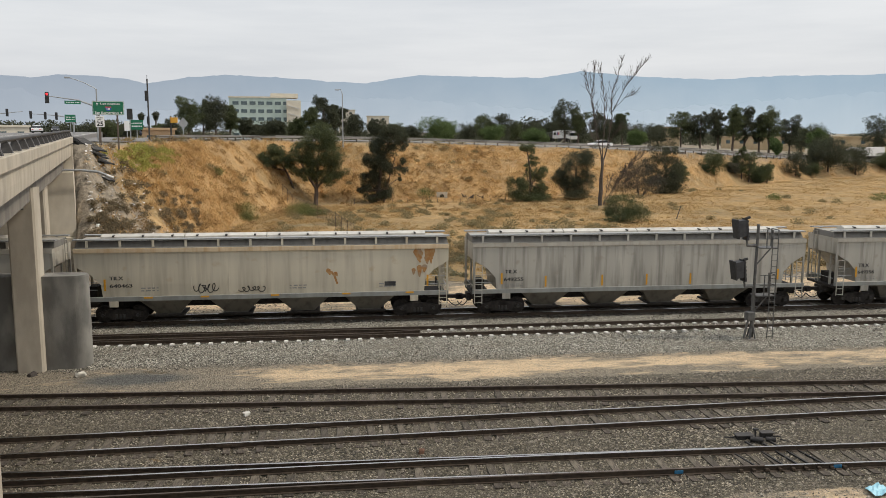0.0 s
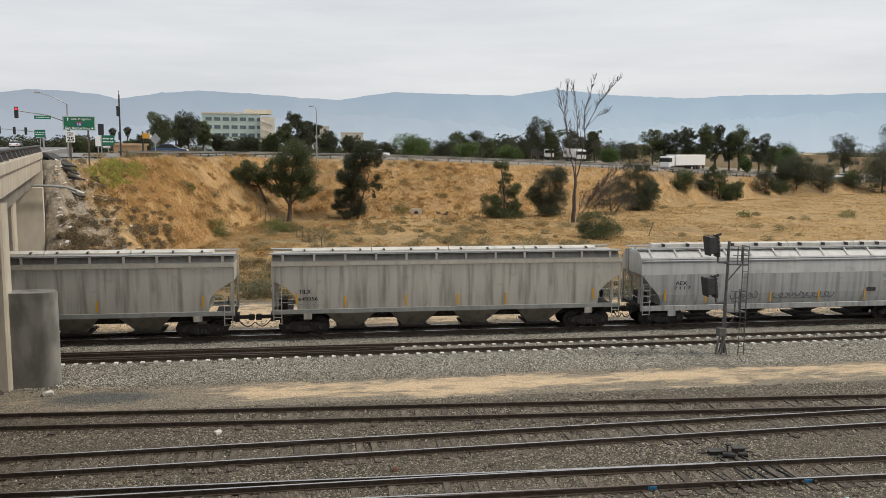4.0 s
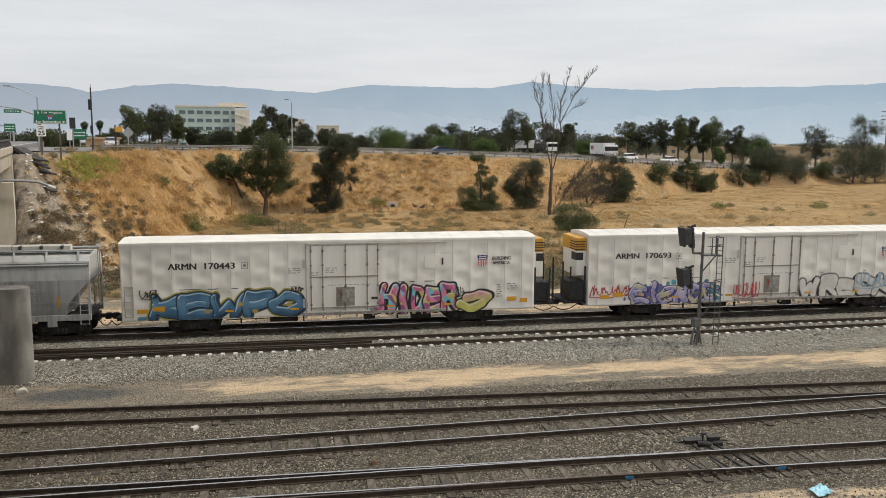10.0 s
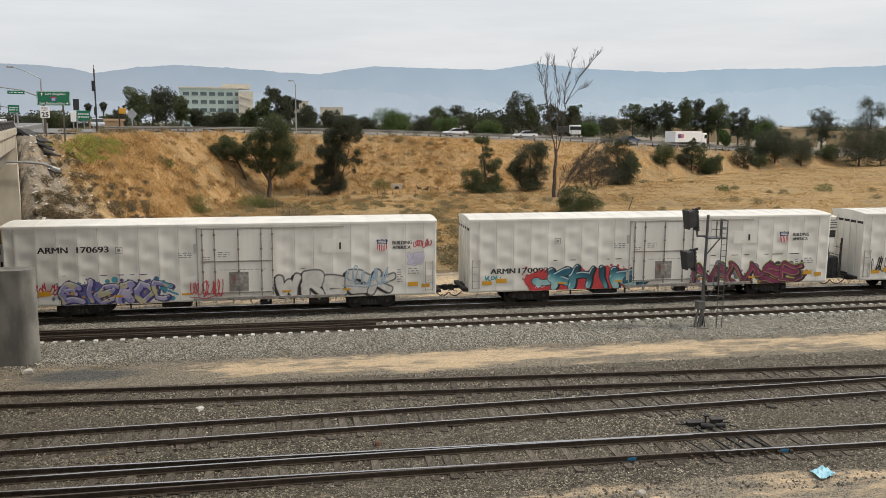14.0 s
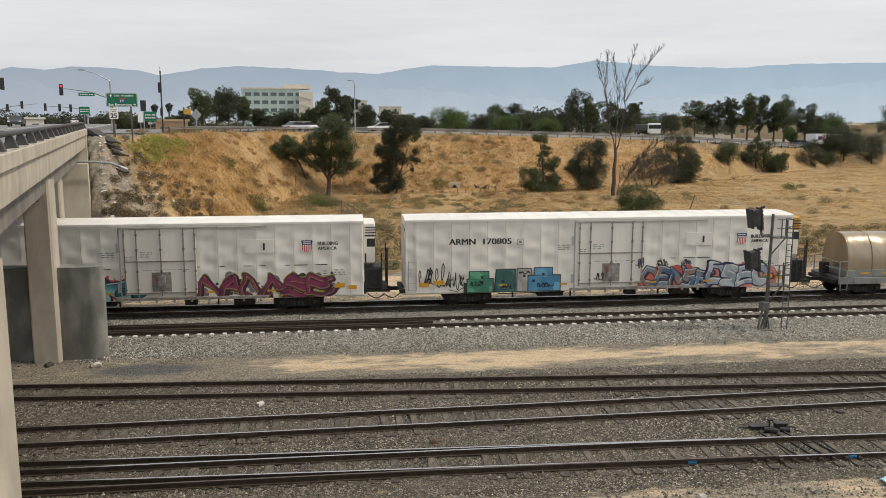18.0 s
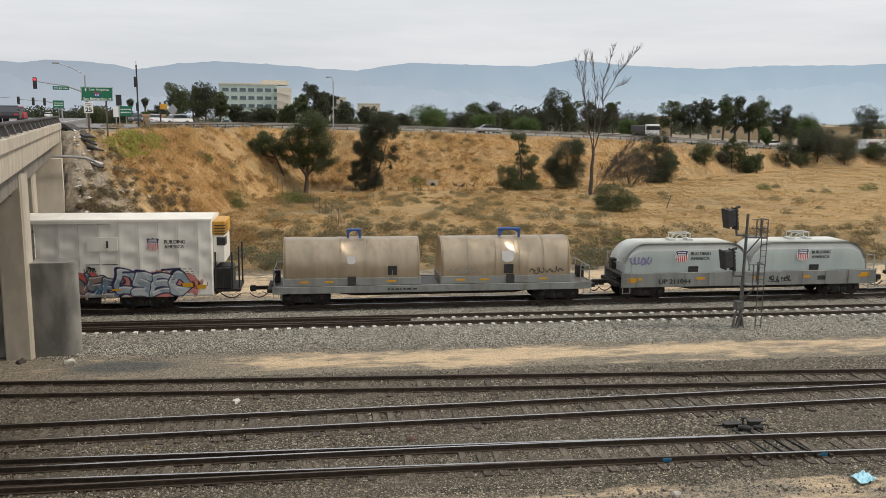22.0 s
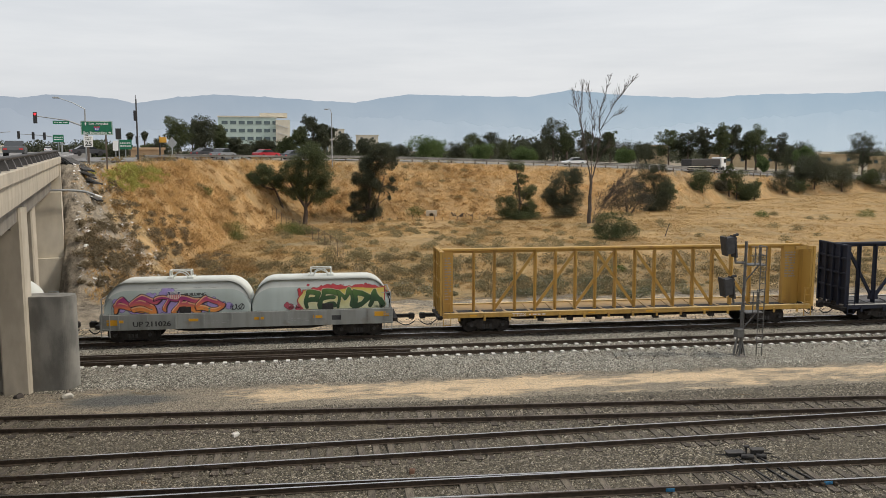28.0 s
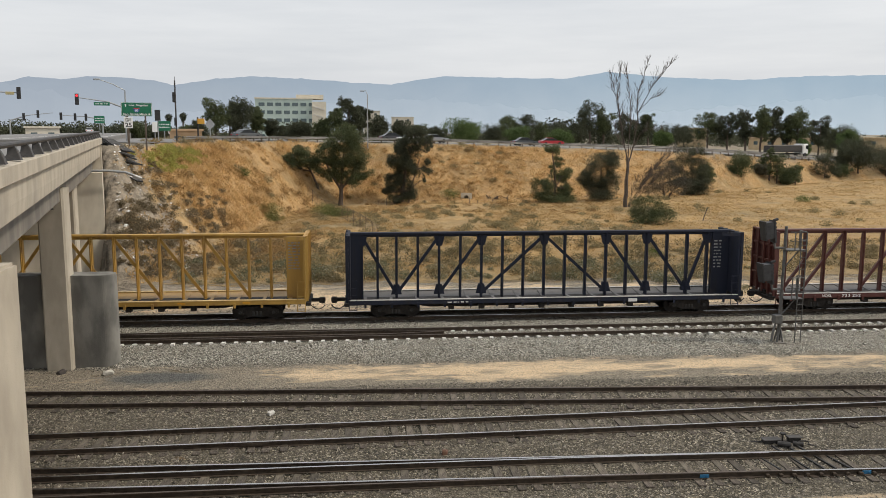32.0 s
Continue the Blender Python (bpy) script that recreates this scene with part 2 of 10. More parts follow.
def height(x, y):
    """Level of the ground: railway flat, dry field, embankment with the road on top, plain behind."""
    b, d = np.degrees(np.arctan2(x, np.maximum(y, 1.0))), np.hypot(x, y)
    cd, cz, td = along(b, CREST_D), along(b, CREST_Z), along(b, TOE_D)
    k = np.clip((d - td) / (cd - td), 0, 1)
    z = cz * (0.75 * k + 0.25 * k * k * (3 - 2 * k))
    z = z + 0.55 * (patchy(x + 40, y, 9.0, 5) - 0.5) * np.clip(k * 6, 0, 1) * np.clip((1 - k) * 6, 0, 1)
    far = np.clip((d - cd - 30) / 300, 0, 1)
    z = z * (1 - far) + 3.0 * far
    field = np.clip((y - 52) / 25, 0, 1) * np.clip((td - d) / 12, 0, 1)
    z = z + field * (0.25 + 0.35 * np.sin(x * 0.07 + 1) * np.sin(y * 0.09))
    bank = np.clip((y - 38.0) / 1.7, 0, 1) * np.clip((52.5 - y) / 2.5, 0, 1)
    z = np.where(y < 54, -0.50 + 0.285 * bank + 0.5 * np.clip((y - 52) / 2, 0, 1), z)
    yard = np.clip((34.5 - y) / 1.5, 0, 1)
    z = np.where(y < 36, -0.50 + 0.302 * yard, z)
    return np.where(y < -5, -0.25 + np.clip((-5 - y) / 14, 0, 1) * 9.0, z)


def make_ground():
    xs = np.concatenate([[-4600, -2500, -1200, -600, -300, -180, -120, -90, -70], np.arange(-55, -22.5, 0.75), np.arange(-22.5, -16.5, 0.15), np.arange(-16.5, 75, 0.75), np.arange(75, 260, 4), [280, 330, 400, 600, 1200, 2500, 4600]])
    ys = np.concatenate([[-600, -200, -80, -40, -25, -19, -12, -5, 0, 5, 10, 14], np.arange(17, 60, 0.5), np.arange(60, 150, 1.2), np.arange(150, 270, 4), [285, 310, 350, 420, 600, 1000, 1800, 3000, 4700]])
    X, Y = np.meshgrid(xs, ys)
    Z = height(X, Y)
    rng = np.random.RandomState(3)
    rough = np.where((Y > 54), 0.035, np.where((Y > 34) & (Y < 38), 0.025, 0.018))
    mound = patchy(X, Y, 2.4, 11) - 0.5
    Z = Z + 0.34 * mound * (Y > 57) * (Y < 270) * (np.abs(X) < 260)
    Z = Z + rough * rng.normal(size=Z.shape) * (np.abs(X) < 260) * (Y < 270) * (Y > 14)
    verts = np.stack([X, Y, Z], -1).reshape(-1, 3)
    nx, ny = len(xs), len(ys)
    i = np.arange((ny - 1) * nx).reshape(ny - 1, nx)[:, :-1].ravel()
    faces = np.stack([i, i + 1, i + nx + 1, i + nx], -1)
    me = bpy.data.meshes.new("ground")
    me.from_pydata(verts.tolist(), [], faces.tolist())
    for p in me.polygons:
        p.use_smooth = True
    # zones: ballast, sandy dirt, dry grass
    Xf, Yf = X.ravel(), Y.ravel()
    bal = np.where(Yf < 34.3, 1.0, 0) + np.clip((Yf - 37.2) / 1.2, 0, 1) * np.clip((48.6 - Yf) / 1.0, 0, 1)
    b, d = np.degrees(np.arctan2(Xf, np.maximum(Yf, 1))), np.hypot(Xf, Yf)
    grass = np.clip((Yf - 54) / 4, 0, 1)
    near = np.clip((22.3 - Yf - 0.02 * Xf) / 1.2, 0, 1)
    shoulder = np.clip((d - along(b, CREST_D) + 1.0) / 2, 0, 1) * (Yf > 50)
    inner = np.clip((along(b, TOE_D) + 3 - d) / 6, 0, 1) * (Yf > 55)
    scrub = inner * np.clip((patchy(Xf, Yf * 1.8, 17.0, 51) - 0.57 + 0.34 * np.clip((78 - Yf) / 12, 0, 1)) / 0.16, 0, 1)
    a = me.color_attributes.new("zone", "FLOAT_COLOR", "POINT")
    a.data.foreach_set("color", np.stack([np.clip(bal - near, 0, 1), grass, shoulder, scrub], -1).astype(np.float32).ravel())
    # soil: grey gravelly fill by the bridge, pale field, dark gravel patch, sand
    gauss = lambda v, c, w: np.exp(-((v - c) / w) ** 2)
    fill = np.clip((-14.0 - b) / 1.2, 0, 1) * (Yf > 50) * (Yf < 150) + gauss(b, -14.9, 1.3) * np.clip((d - 66) / 6, 0, 1) * (Yf > 50)
    toe = along(b, TOE_D)
    trash = np.clip((-8.8 - b) / 4.2, 0, 1) * np.clip((toe + 11.0 + 2.2 * np.clip(-11.0 - b, 0, 4) - d) / 5, 0, 1) * (Yf > 53)
    fill = np.maximum(fill, 0.78 * trash)
    field = np.clip((toe - d) / 6, 0, 1) * (Yf > 54)
    patch = gauss(Xf, -9.0, 2.6) * gauss(Yf, 36.3, 0.9)
    sand = np.where(Yf < 23.2, 0.50, 0) + np.where(Yf < 40, 0.95 * gauss(Yf, 36.45, 1.45) * np.clip((Xf + 6) / 4, 0.15, 1), 1.25 * gauss(Yf, 51.6, 3.0))
    s = me.color_attributes.new("soil", "FLOAT_COLOR", "POINT")
    s.data.foreach_set("color", np.stack([np.clip(fill, 0, 1), field, patch, sand], -1).astype(np.float32).ravel())
    ob = tagged(new("ground", me), "railway ballast, sandy dirt and dry golden grass", "ground", kind="structure")
    me.materials.append(ground_material())
    return ob


def ground_material():
    m = bpy.data.materials.new("ballast_dirt_and_dry_grass")
    m.use_nodes = True
    nt = m.node_tree
    N, L = nt.nodes, nt.links
    b = N["Principled BSDF"]
    b.inputs["Roughness"].default_value = 0.95
    tc = N.new("ShaderNodeTexCoord")
    P = tc.outputs["Object"]

    def nz(scale, detail=6, stretch=None, rough=0.55):
        n = N.new("ShaderNodeTexNoise")
        n.inputs["Scale"].default_value, n.inputs["Detail"].default_value, n.inputs["Roughness"].default_value = scale, detail, rough
        if stretch:
            mp = N.new("ShaderNodeMapping")
            mp.inputs["Scale"].default_value = stretch
            L.new(P, mp.inputs[0])
            L.new(mp.outputs[0], n.inputs[0])
        else:
            L.new(P, n.inputs[0])
        return n.outputs[0]

    def rng(x, a, c, lo=0.0, hi=1.0):
        r = N.new("ShaderNodeMapRange")
        for i, v in enumerate((a, c, lo, hi)):
            r.inputs[i + 1].default_value = v
        L.new(x, r.inputs[0])
        return r.outputs[0]

    def mix(f, a, c, mode="MIX"):
        x = N.new("ShaderNodeMix")
        x.data_type, x.blend_type = "RGBA", mode
        for sock, v in ((x.inputs[0], f), (x.inputs[6], a), (x.inputs[7], c)):
            if isinstance(v, (int, float)):
                sock.default_value = v
            elif isinstance(v, tuple):
                sock.default_value = (*v, 1)
            else:
                L.new(v, sock)
        return x.outputs[2]

    def math_(op, a, c):
        x = N.new("ShaderNodeMath")
        x.operation = op
        for sock, v in ((x.inputs[0], a), (x.inputs[1], c)):
            if isinstance(v, (int, float)):
                sock.default_value = v
            else:
                L.new(v, sock)
        return x.outputs[0]

    att = N.new("ShaderNodeAttribute")
    att.attribute_name = "zone"
    zs = N.new("ShaderNodeSeparateColor")
    L.new(att.outputs["Color"], zs.inputs[0])
    at2 = N.new("ShaderNodeAttribute")
    at2.attribute_name = "soil"
    so = N.new("ShaderNodeSeparateColor")
    L.new(at2.outputs["Color"], so.inputs[0])

    def cells(scale):
        v = N.new("ShaderNodeTexVoronoi")
        v.inputs["Scale"].default_value = scale
        L.new(P, v.inputs[0])
        q = N.new("ShaderNodeSeparateColor")
        L.new(v.outputs["Color"], q.inputs[0])
        return v, q.outputs[0], q.outputs[1]

    def ramp(x, stops):
        r = N.new("ShaderNodeValToRGB")
        e = r.color_ramp.elements
        while len(e) < len(stops):
            e.new(0.5)
        for q, (p, c) in zip(e, stops):
            q.position, q.color = p, (*c, 1)
        L.new(x, r.inputs[0])
        return r.outputs[0]

    # ballast: single stones by cells, patches of oil and dust, shade under the train
    vo, va, vb = cells(23)
    v2, wa, wb = cells(13)
    stone = ramp(va, [(0.0, (0.008, 0.0073, 0.005)), (0.36, (0.042, 0.036, 0.0225)), (0.74, (0.120, 0.102, 0.068)), (0.88, (0.225, 0.196, 0.138)), (1.0, (0.64, 0.57, 0.44))])
    stone = mix(rng(wa, 0.94, 0.945, 0, 0.8), stone, (0.34, 0.305, 0.25))
    stone = mix(rng(wb, 0.84, 0.845, 0, 0.75), stone, (0.014, 0.012, 0.011))
    sx = N.new("ShaderNodeSeparateXYZ")
    L.new(P, sx.inputs[0])
    clean = ramp(va, [(0.0, (0.022, 0.021, 0.018)), (0.28, (0.085, 0.082, 0.066)), (0.68, (0.30, 0.286, 0.238)), (0.88, (0.48, 0.459, 0.388)), (1.0, (0.74, 0.716, 0.635))])
    stone = mix(rng(sx.outputs[1], 37.0, 38.5), stone, clean)
    # oil and the train's shade painted as one dark strip of ballast
    oily_shade = math_("MULTIPLY", rng(sx.outputs[1], 44.6, 45.2), rng(sx.outputs[1], 47.3, 47.9, 1, 0))
    stone = mix(math_("MULTIPLY", oily_shade, 0.8), stone, mix(va, (0.014, 0.012, 0.010), (0.055, 0.048, 0.042)))
    brown = mix(vb, (0.028, 0.023, 0.015), (0.165, 0.142, 0.10))
    stone = mix(math_("MULTIPLY", rng(nz(0.35, 5, (0.35, 1.6, 1)), 0.40, 0.60, 0.1, 0.65), rng(sx.outputs[1], 36.5, 38.5, 1, 0.3)), stone, brown)
    stone = mix(rng(nz(1.1, 5, (0.4, 1.3, 1)), 0.50, 0.70, 0, 0.35), stone, mix(va, (0.09, 0.075, 0.055), (0.27, 0.23, 0.175)))
    gravel = mix(va, (0.082, 0.072, 0.054), (0.35, 0.302, 0.228))
    sandy = mix(nz(1.3, 8, (0.5, 1.5, 1)), (0.50, 0.365, 0.220), (0.80, 0.615, 0.395))
    sandy = mix(rng(nz(14, 4), 0.55, 0.66, 0, 0.7), sandy, (0.20, 0.165, 0.125))
    sandy = mix(rng(va, 0.72, 0.73, 0, 0.55), sandy, mix(vb, (0.12, 0.10, 0.075), (0.50, 0.43, 0.33)))
    fs = rng(math_("ADD", at2.outputs["Alpha"], rng(nz(0.8, 9, (0.30, 1.0, 1), 0.76), 0.3, 0.7, -1.0, 1.0)), 0.38, 0.95)
    dirt = mix(fs, gravel, sandy)
    dirt = mix(rng(so.outputs[2], 0.2, 0.6, 0, 0.9), dirt, mix(va, (0.035, 0.037, 0.035), (0.135, 0.14, 0.135)))
    # dry grass: orange-gold slope, paler field
    slope = mix(rng(nz(1.6, 8), 0.3, 0.7), (0.33, 0.195, 0.080), (0.53, 0.34, 0.145))
    meadow = mix(rng(nz(1.2, 8, (0.6, 1.5, 1)), 0.3, 0.7), (0.34, 0.212, 0.080), (0.47, 0.315, 0.130))
    grass = mix(so.outputs[1], slope, meadow)
    grass = mix(rng(nz(0.22, 7), 0.47, 0.66, 0, 0.65), grass, (0.29, 0.19, 0.092))
    grass = mix(rng(nz(0.10, 6, (1, 1.8, 1)), 0.50, 0.64, 0, 0.5), grass, (0.235, 0.19, 0.10))
    grass = mix(rng(nz(5.0, 6), 0.5, 0.75, 0, 0.35), grass, (0.29, 0.185, 0.085))
    grass = mix(rng(nz(0.55, 7), 0.54, 0.70, 0, 0.65), grass, (0.20, 0.15, 0.080))
    grass = mix(rng(nz(0.9, 5), 0.54, 0.70, 0, 0.6), grass, (0.56, 0.40, 0.20))
    weeds = rng(math_("MULTIPLY", att.outputs["Alpha"], rng(nz(0.7, 7, None, 0.7), 0.30, 0.62, 0.15, 1.0)), 0.0, 1.0, 0, 0.72)
    grass = mix(weeds, grass, mix(rng(nz(2.5, 6), 0.35, 0.65), (0.120, 0.098, 0.050), (0.235, 0.180, 0.090)))
    edge = rng(nz(1.1, 8, (0.45, 1.3, 1), 0.68), 0.3, 0.7, -0.45, 0.45)
    fb = rng(math_("ADD", zs.outputs[0], edge), 0.35, 0.65)
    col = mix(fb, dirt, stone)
    fg = rng(math_("ADD", zs.outputs[1], edge), 0.35, 0.65)
    col = mix(fg, col, grass)
    ff = rng(math_("ADD", so.outputs[0], rng(nz(0.5, 7), 0.3, 0.7, -0.5, 0.5)), 0.40, 0.75)
    col = mix(ff, col, mix(rng(nz(1.5, 9, None, 0.7), 0.32, 0.68), (0.14, 0.118, 0.088), (0.42, 0.355, 0.27)))
    col = mix(zs.outputs[2], col, (0.24, 0.205, 0.145))
    L.new(col, b.inputs["Base Color"])
    bp = N.new("ShaderNodeBump")
    bp.inputs["Strength"].default_value, bp.inputs["Distance"].default_value = 0.9, 0.05
    hgt = math_("ADD", math_("MULTIPLY", vo.outputs["Distance"], 0.9), nz(9, 6))
    tuss = math_("MULTIPLY", math_("ADD", math_("MULTIPLY", nz(0.85, 4), 7.0), math_("MULTIPLY", nz(2.2, 4), 2.5)), fg)
    hgt = math_("ADD", hgt, tuss)
    L.new(hgt, bp.inputs["Height"])
    L.new(bp.outputs[0], b.inputs["Normal"])
    return m


make_ground()


# ---- railway tracks ----
def rail_mesh(bm, pts, head=1):
    """A flat-bottom rail along a line of plan points, its top at level 0; the head's top is of the second material."""
    prof = [(-0.038, 0), (-0.038, -0.038), (-0.010, -0.05), (-0.010, -0.155), (-0.07, -0.172), (-0.07, -0.186), (0.07, -0.186), (0.07, -0.172), (0.010, -0.155), (0.010, -0.05), (0.038, -0.038), (0.038, 0)]
    rings = []
    for i, p in enumerate(pts):
        d = (Vector(pts[min(i + 1, len(pts) - 1)]) - Vector(pts[max(i - 1, 0)])).normalized()
        n = Vector((-d.y, d.x))
        rings.append([bm.verts.new((p[0] + n.x * a, p[1] + n.y * a, z)) for a, z in prof])
    k = len(prof)
    for r0, r1 in zip(rings, rings[1:]):
        for i in range(k):
            f = bm.faces.new((r0[i], r0[(i + 1) % k], r1[(i + 1) % k], r1[i]))
            f.material_index = 1 if i == k - 1 else 0


def track(label, line, x0, x1, spacing, concrete=False, shine=RAIL_DULL, seed=0, rails=True, skew=None):
    """A straight track along line(x) -> y with its two rails and every tie."""
    rng = random.Random(seed)
    th = thing("railway_track", label, "railway track", kind="structure")
    sl = (line(x1) - line(x0)) / (x1 - x0)
    n = Vector((-sl, 1)).normalized()
    for s in (-1, 1):
        bm = bmesh.new()
        rail_mesh(bm, [(x + n.x * s * 0.7525, line(x) + n.y * s * 0.7525) for x in (x0, x1)])
        part("rail", bm, [RAIL_RUST, shine], th)
    protos = []
    for k in range(4):
        bm = bmesh.new()
        w, l = (0.115, 1.06) if concrete else (0.115 + 0.012 * rng.random(), 1.26 + 0.06 * rng.random())
        if concrete:
            for sy in (-1, 1):
                a, c = sorted((sy * 0.50, sy * l))
                prism(bm, [(-w, -0.3), (w, -0.3), (w * 0.8, -0.155), (-w * 0.8, -0.155)], "y", a, c)
            prism(bm, [(-w * 0.9, -0.34), (w * 0.9, -0.34), (w * 0.7, -0.25), (-w * 0.7, -0.25)], "y", -0.35, 0.35)
        else:
            v = box(bm, -w, w, -l, l, -0.34, -0.165)
            for q in v[4:]:
                q.co.z += rng.uniform(-0.012, 0.01)
                q.co.x += rng.uniform(-0.012, 0.012)
            for sy in (-1, 1):
                box(bm, -0.09, 0.09, sy * 0.7525 - 0.17, sy * 0.7525 + 0.17, -0.166, -0.150, 1)
                for ax in (-0.05, 0.05):
                    box(bm, ax - 0.012, ax + 0.012, sy * 0.7525 + 0.08, sy * 0.7525 + 0.105, -0.15, -0.115, 1)
        me = part("tie", bm, [TIE_CONC if concrete else TIE_WOOD, RAIL_RUST])
        protos.append(me.data)
        bpy.data.objects.remove(me)
    x = x0 + 0.2
    while x < x1:
        o = new("tie", protos[rng.randrange(4)])
        o.parent = th
        j = 0 if concrete else 1
        o.matrix_basis = pose(x, line(x), rng.uniform(-0.036, 0.010) * j, rng.uniform(-0.7, 0.7) * j, 0, math.degrees(math.atan(sl)) + rng.uniform(-2.4, 2.4) * j)
        x += spacing + rng.uniform(-0.05, 0.05) * j
    return th


track("main track of rusty rails that carries the train, on dark wooden ties", lambda x: TRAIN_Y, -40, 62, 0.54, shine=RAIL_SHINE, seed=1)
second = track("second main track on pale concrete ties", lambda x: TRACK2_Y, -40, 62, 0.61, concrete=True, shine=RAIL_DULL, seed=2)
def guard_rails(th):
    """Inner guard rails under the bridge, drawn together to a point at their end."""
    for s in (-1, 1):
        bm = bmesh.new()
        rail_mesh(bm, [(-40, TRACK2_Y + s * 0.42), (1.0, TRACK2_Y + s * 0.42), (4.2, TRACK2_Y + s * 0.06)])
        part("guard_rail", bm, [RAIL_RUST, RAIL_DULL], th)


guard_rails(second)
track("yard track of brown rails on weathered wooden ties", lambda x: 31.62 - 0.0604 * x, -30, 42, 0.56, seed=3)
track("yard track with a polished rail on weathered wooden ties", lambda x: 27.81 + 0.0237 * x, -28, 40, 0.54, shine=RAIL_SHINE, seed=4)
track("near yard track leading into a turnout", lambda x: 24.23 - 0.0300 * x, -26, 38, 0.54, shine=RAIL_SHINE, seed=5)


# ---- road bridge ----
CRASH = surf("mottled_grey_concrete", (0.135, 0.132, 0.121), (0.235, 0.228, 0.206), 1.1, 0.9, bump=0.35, bscale=24, stain=(0.11, 0.106, 0.096), stain_amt=0.8, sscale=0.9, stretch=(1, 1, 0.45), contrast=(0.42, 0.58))
BRIDGE = pose(-12.1, 36.0, 0.107, 0, 0, 14.0 + 90) @ pose(0, 0, 0, 0, -0.34, 0)   # local x along the bridge away from the camera, local y to its left


def make_bridge():
    br = thing("road_bridge", "grey concrete road overpass with a dark steel barrier rail", "bridge", kind="structure", m=BRIDGE)
    x0, x1, wd = -50, 28.2, 15.0
    bm = bmesh.new()
    prism(bm, [(0.0, 8.42), (0.03, 8.05), (0.55, 8.05), (0.6, 8.2), (wd, 8.2), (wd, 9.0), (0.0, 9.0)], "x", x0, x1)
    part("deck", bm, CONCRETE, br)
    bm = bmesh.new()
    prism(bm, [(-0.07, 8.94), (-0.16, 8.99), (-0.16, 9.38), (-0.13, 9.41), (0.25, 9.45), (0.30, 9.0), (0.0, 9.0), (0.0, 8.94)], "x", x0, x1)
    part("parapet", bm, CONCRETE, br)
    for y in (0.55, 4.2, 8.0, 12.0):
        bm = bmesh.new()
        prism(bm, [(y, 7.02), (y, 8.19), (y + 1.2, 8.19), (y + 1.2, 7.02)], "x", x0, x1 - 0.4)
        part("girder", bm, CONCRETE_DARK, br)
    bm = bmesh.new()
    box(bm, x0, x1, 0.31, wd, 9.021, 9.05)
    part("roadway", bm, ASPHALT, br)
    bm = bmesh.new()
    for y in (0.9, 7.4, 7.65):
        for k in range(14):
            box(bm, x0 + k * 5.6, x0 + k * 5.6 + (5.6 if y > 1 else 5.6), y, y + 0.12, 9.052, 9.056)
    part("lane_line", bm, WHITE_LINE, br)
    bm = bmesh.new()
    rod(bm, (x0, 0.05, 9.84), (x1, 0.05, 9.84), 0.075, 10)
    part("barrier_rail", bm, STEEL_DARK, br, "dark steel tube rail")
    bm = bmesh.new()
    prism(bm, [(-0.16, 9.45), (0.26, 9.45), (0.16, 9.60), (0.13, 9.80), (-0.02, 9.80), (-0.10, 9.66)], "x", -0.07, 0.07)
    for v in bm.verts:   # the cast foot is wider than the head
        v.co.x *= 2.6 if v.co.z < 9.5 else 1.5 if v.co.z < 9.7 else 1.0
    post = part("rail_post", bm, STEEL_DARK, br, "cast steel rail post", pose(x0 + 1, 0, 0))
    for k in range(1, 32):
        reuse(post, br, pose(x0 + 1 + k * 2.45, 0, 0))
    # widened end of the deck on which the eye stands, and the far barrier
    bm = bmesh.new()
    box(bm, -50, -37.3, -9.5, -0.17, 8.22, 8.99)
    part("deck_widening", bm, CONCRETE, br)
    bm = bmesh.new()
    box(bm, x0, x1, wd - 0.3, wd, 9.051, 9.8)
    part("far_barrier", bm, CONCRETE, br)
    # abutment at the far end with a lower footing and wing edge; light put into its colour
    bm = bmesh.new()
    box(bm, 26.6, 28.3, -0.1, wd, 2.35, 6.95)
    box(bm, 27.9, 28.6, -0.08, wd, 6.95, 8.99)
    part("abutment", bm, CONCRETE_PALE, br, "concrete abutment wall in a brightened pale tone")
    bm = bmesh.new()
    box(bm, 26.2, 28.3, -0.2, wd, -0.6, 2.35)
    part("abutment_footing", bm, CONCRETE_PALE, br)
    bm = bmesh.new()
    pts = [(25.6, 7.5, 7.22), (25.8, 3.0, 7.18), (26.1, -0.6, 7.12), (26.1, -1.7, 7.0), (26.0, -2.3, 6.75)]
    for p, q in zip(pts, pts[1:]):
        rod(bm, p, q, 0.09, 10)
    part("drain_pipe", bm, GALV, br, "grey drain pipe with a pale end")
    bm = bmesh.new()
    rod(bm, (26.0, -2.3, 6.75), (25.98, -2.75, 6.55), 0.095, 10)
    part("pipe_end", bm, REEF_ROOF_PALE, br)
    return br


def column(th, x0, x1, y0, y1, z0, z1, mat=None, ch=0.08):
    bm = bmesh.new()
    prism(bm, [(x0 + ch, y0), (x1 - ch, y0), (x1, y0 + ch), (x1, y1 - ch), (x1 - ch, y1), (x0 + ch, y1), (x0, y1 - ch), (x0, y0 + ch)], "z", z0, z1)
    return part("column", bm, mat or CONCRETE, th)


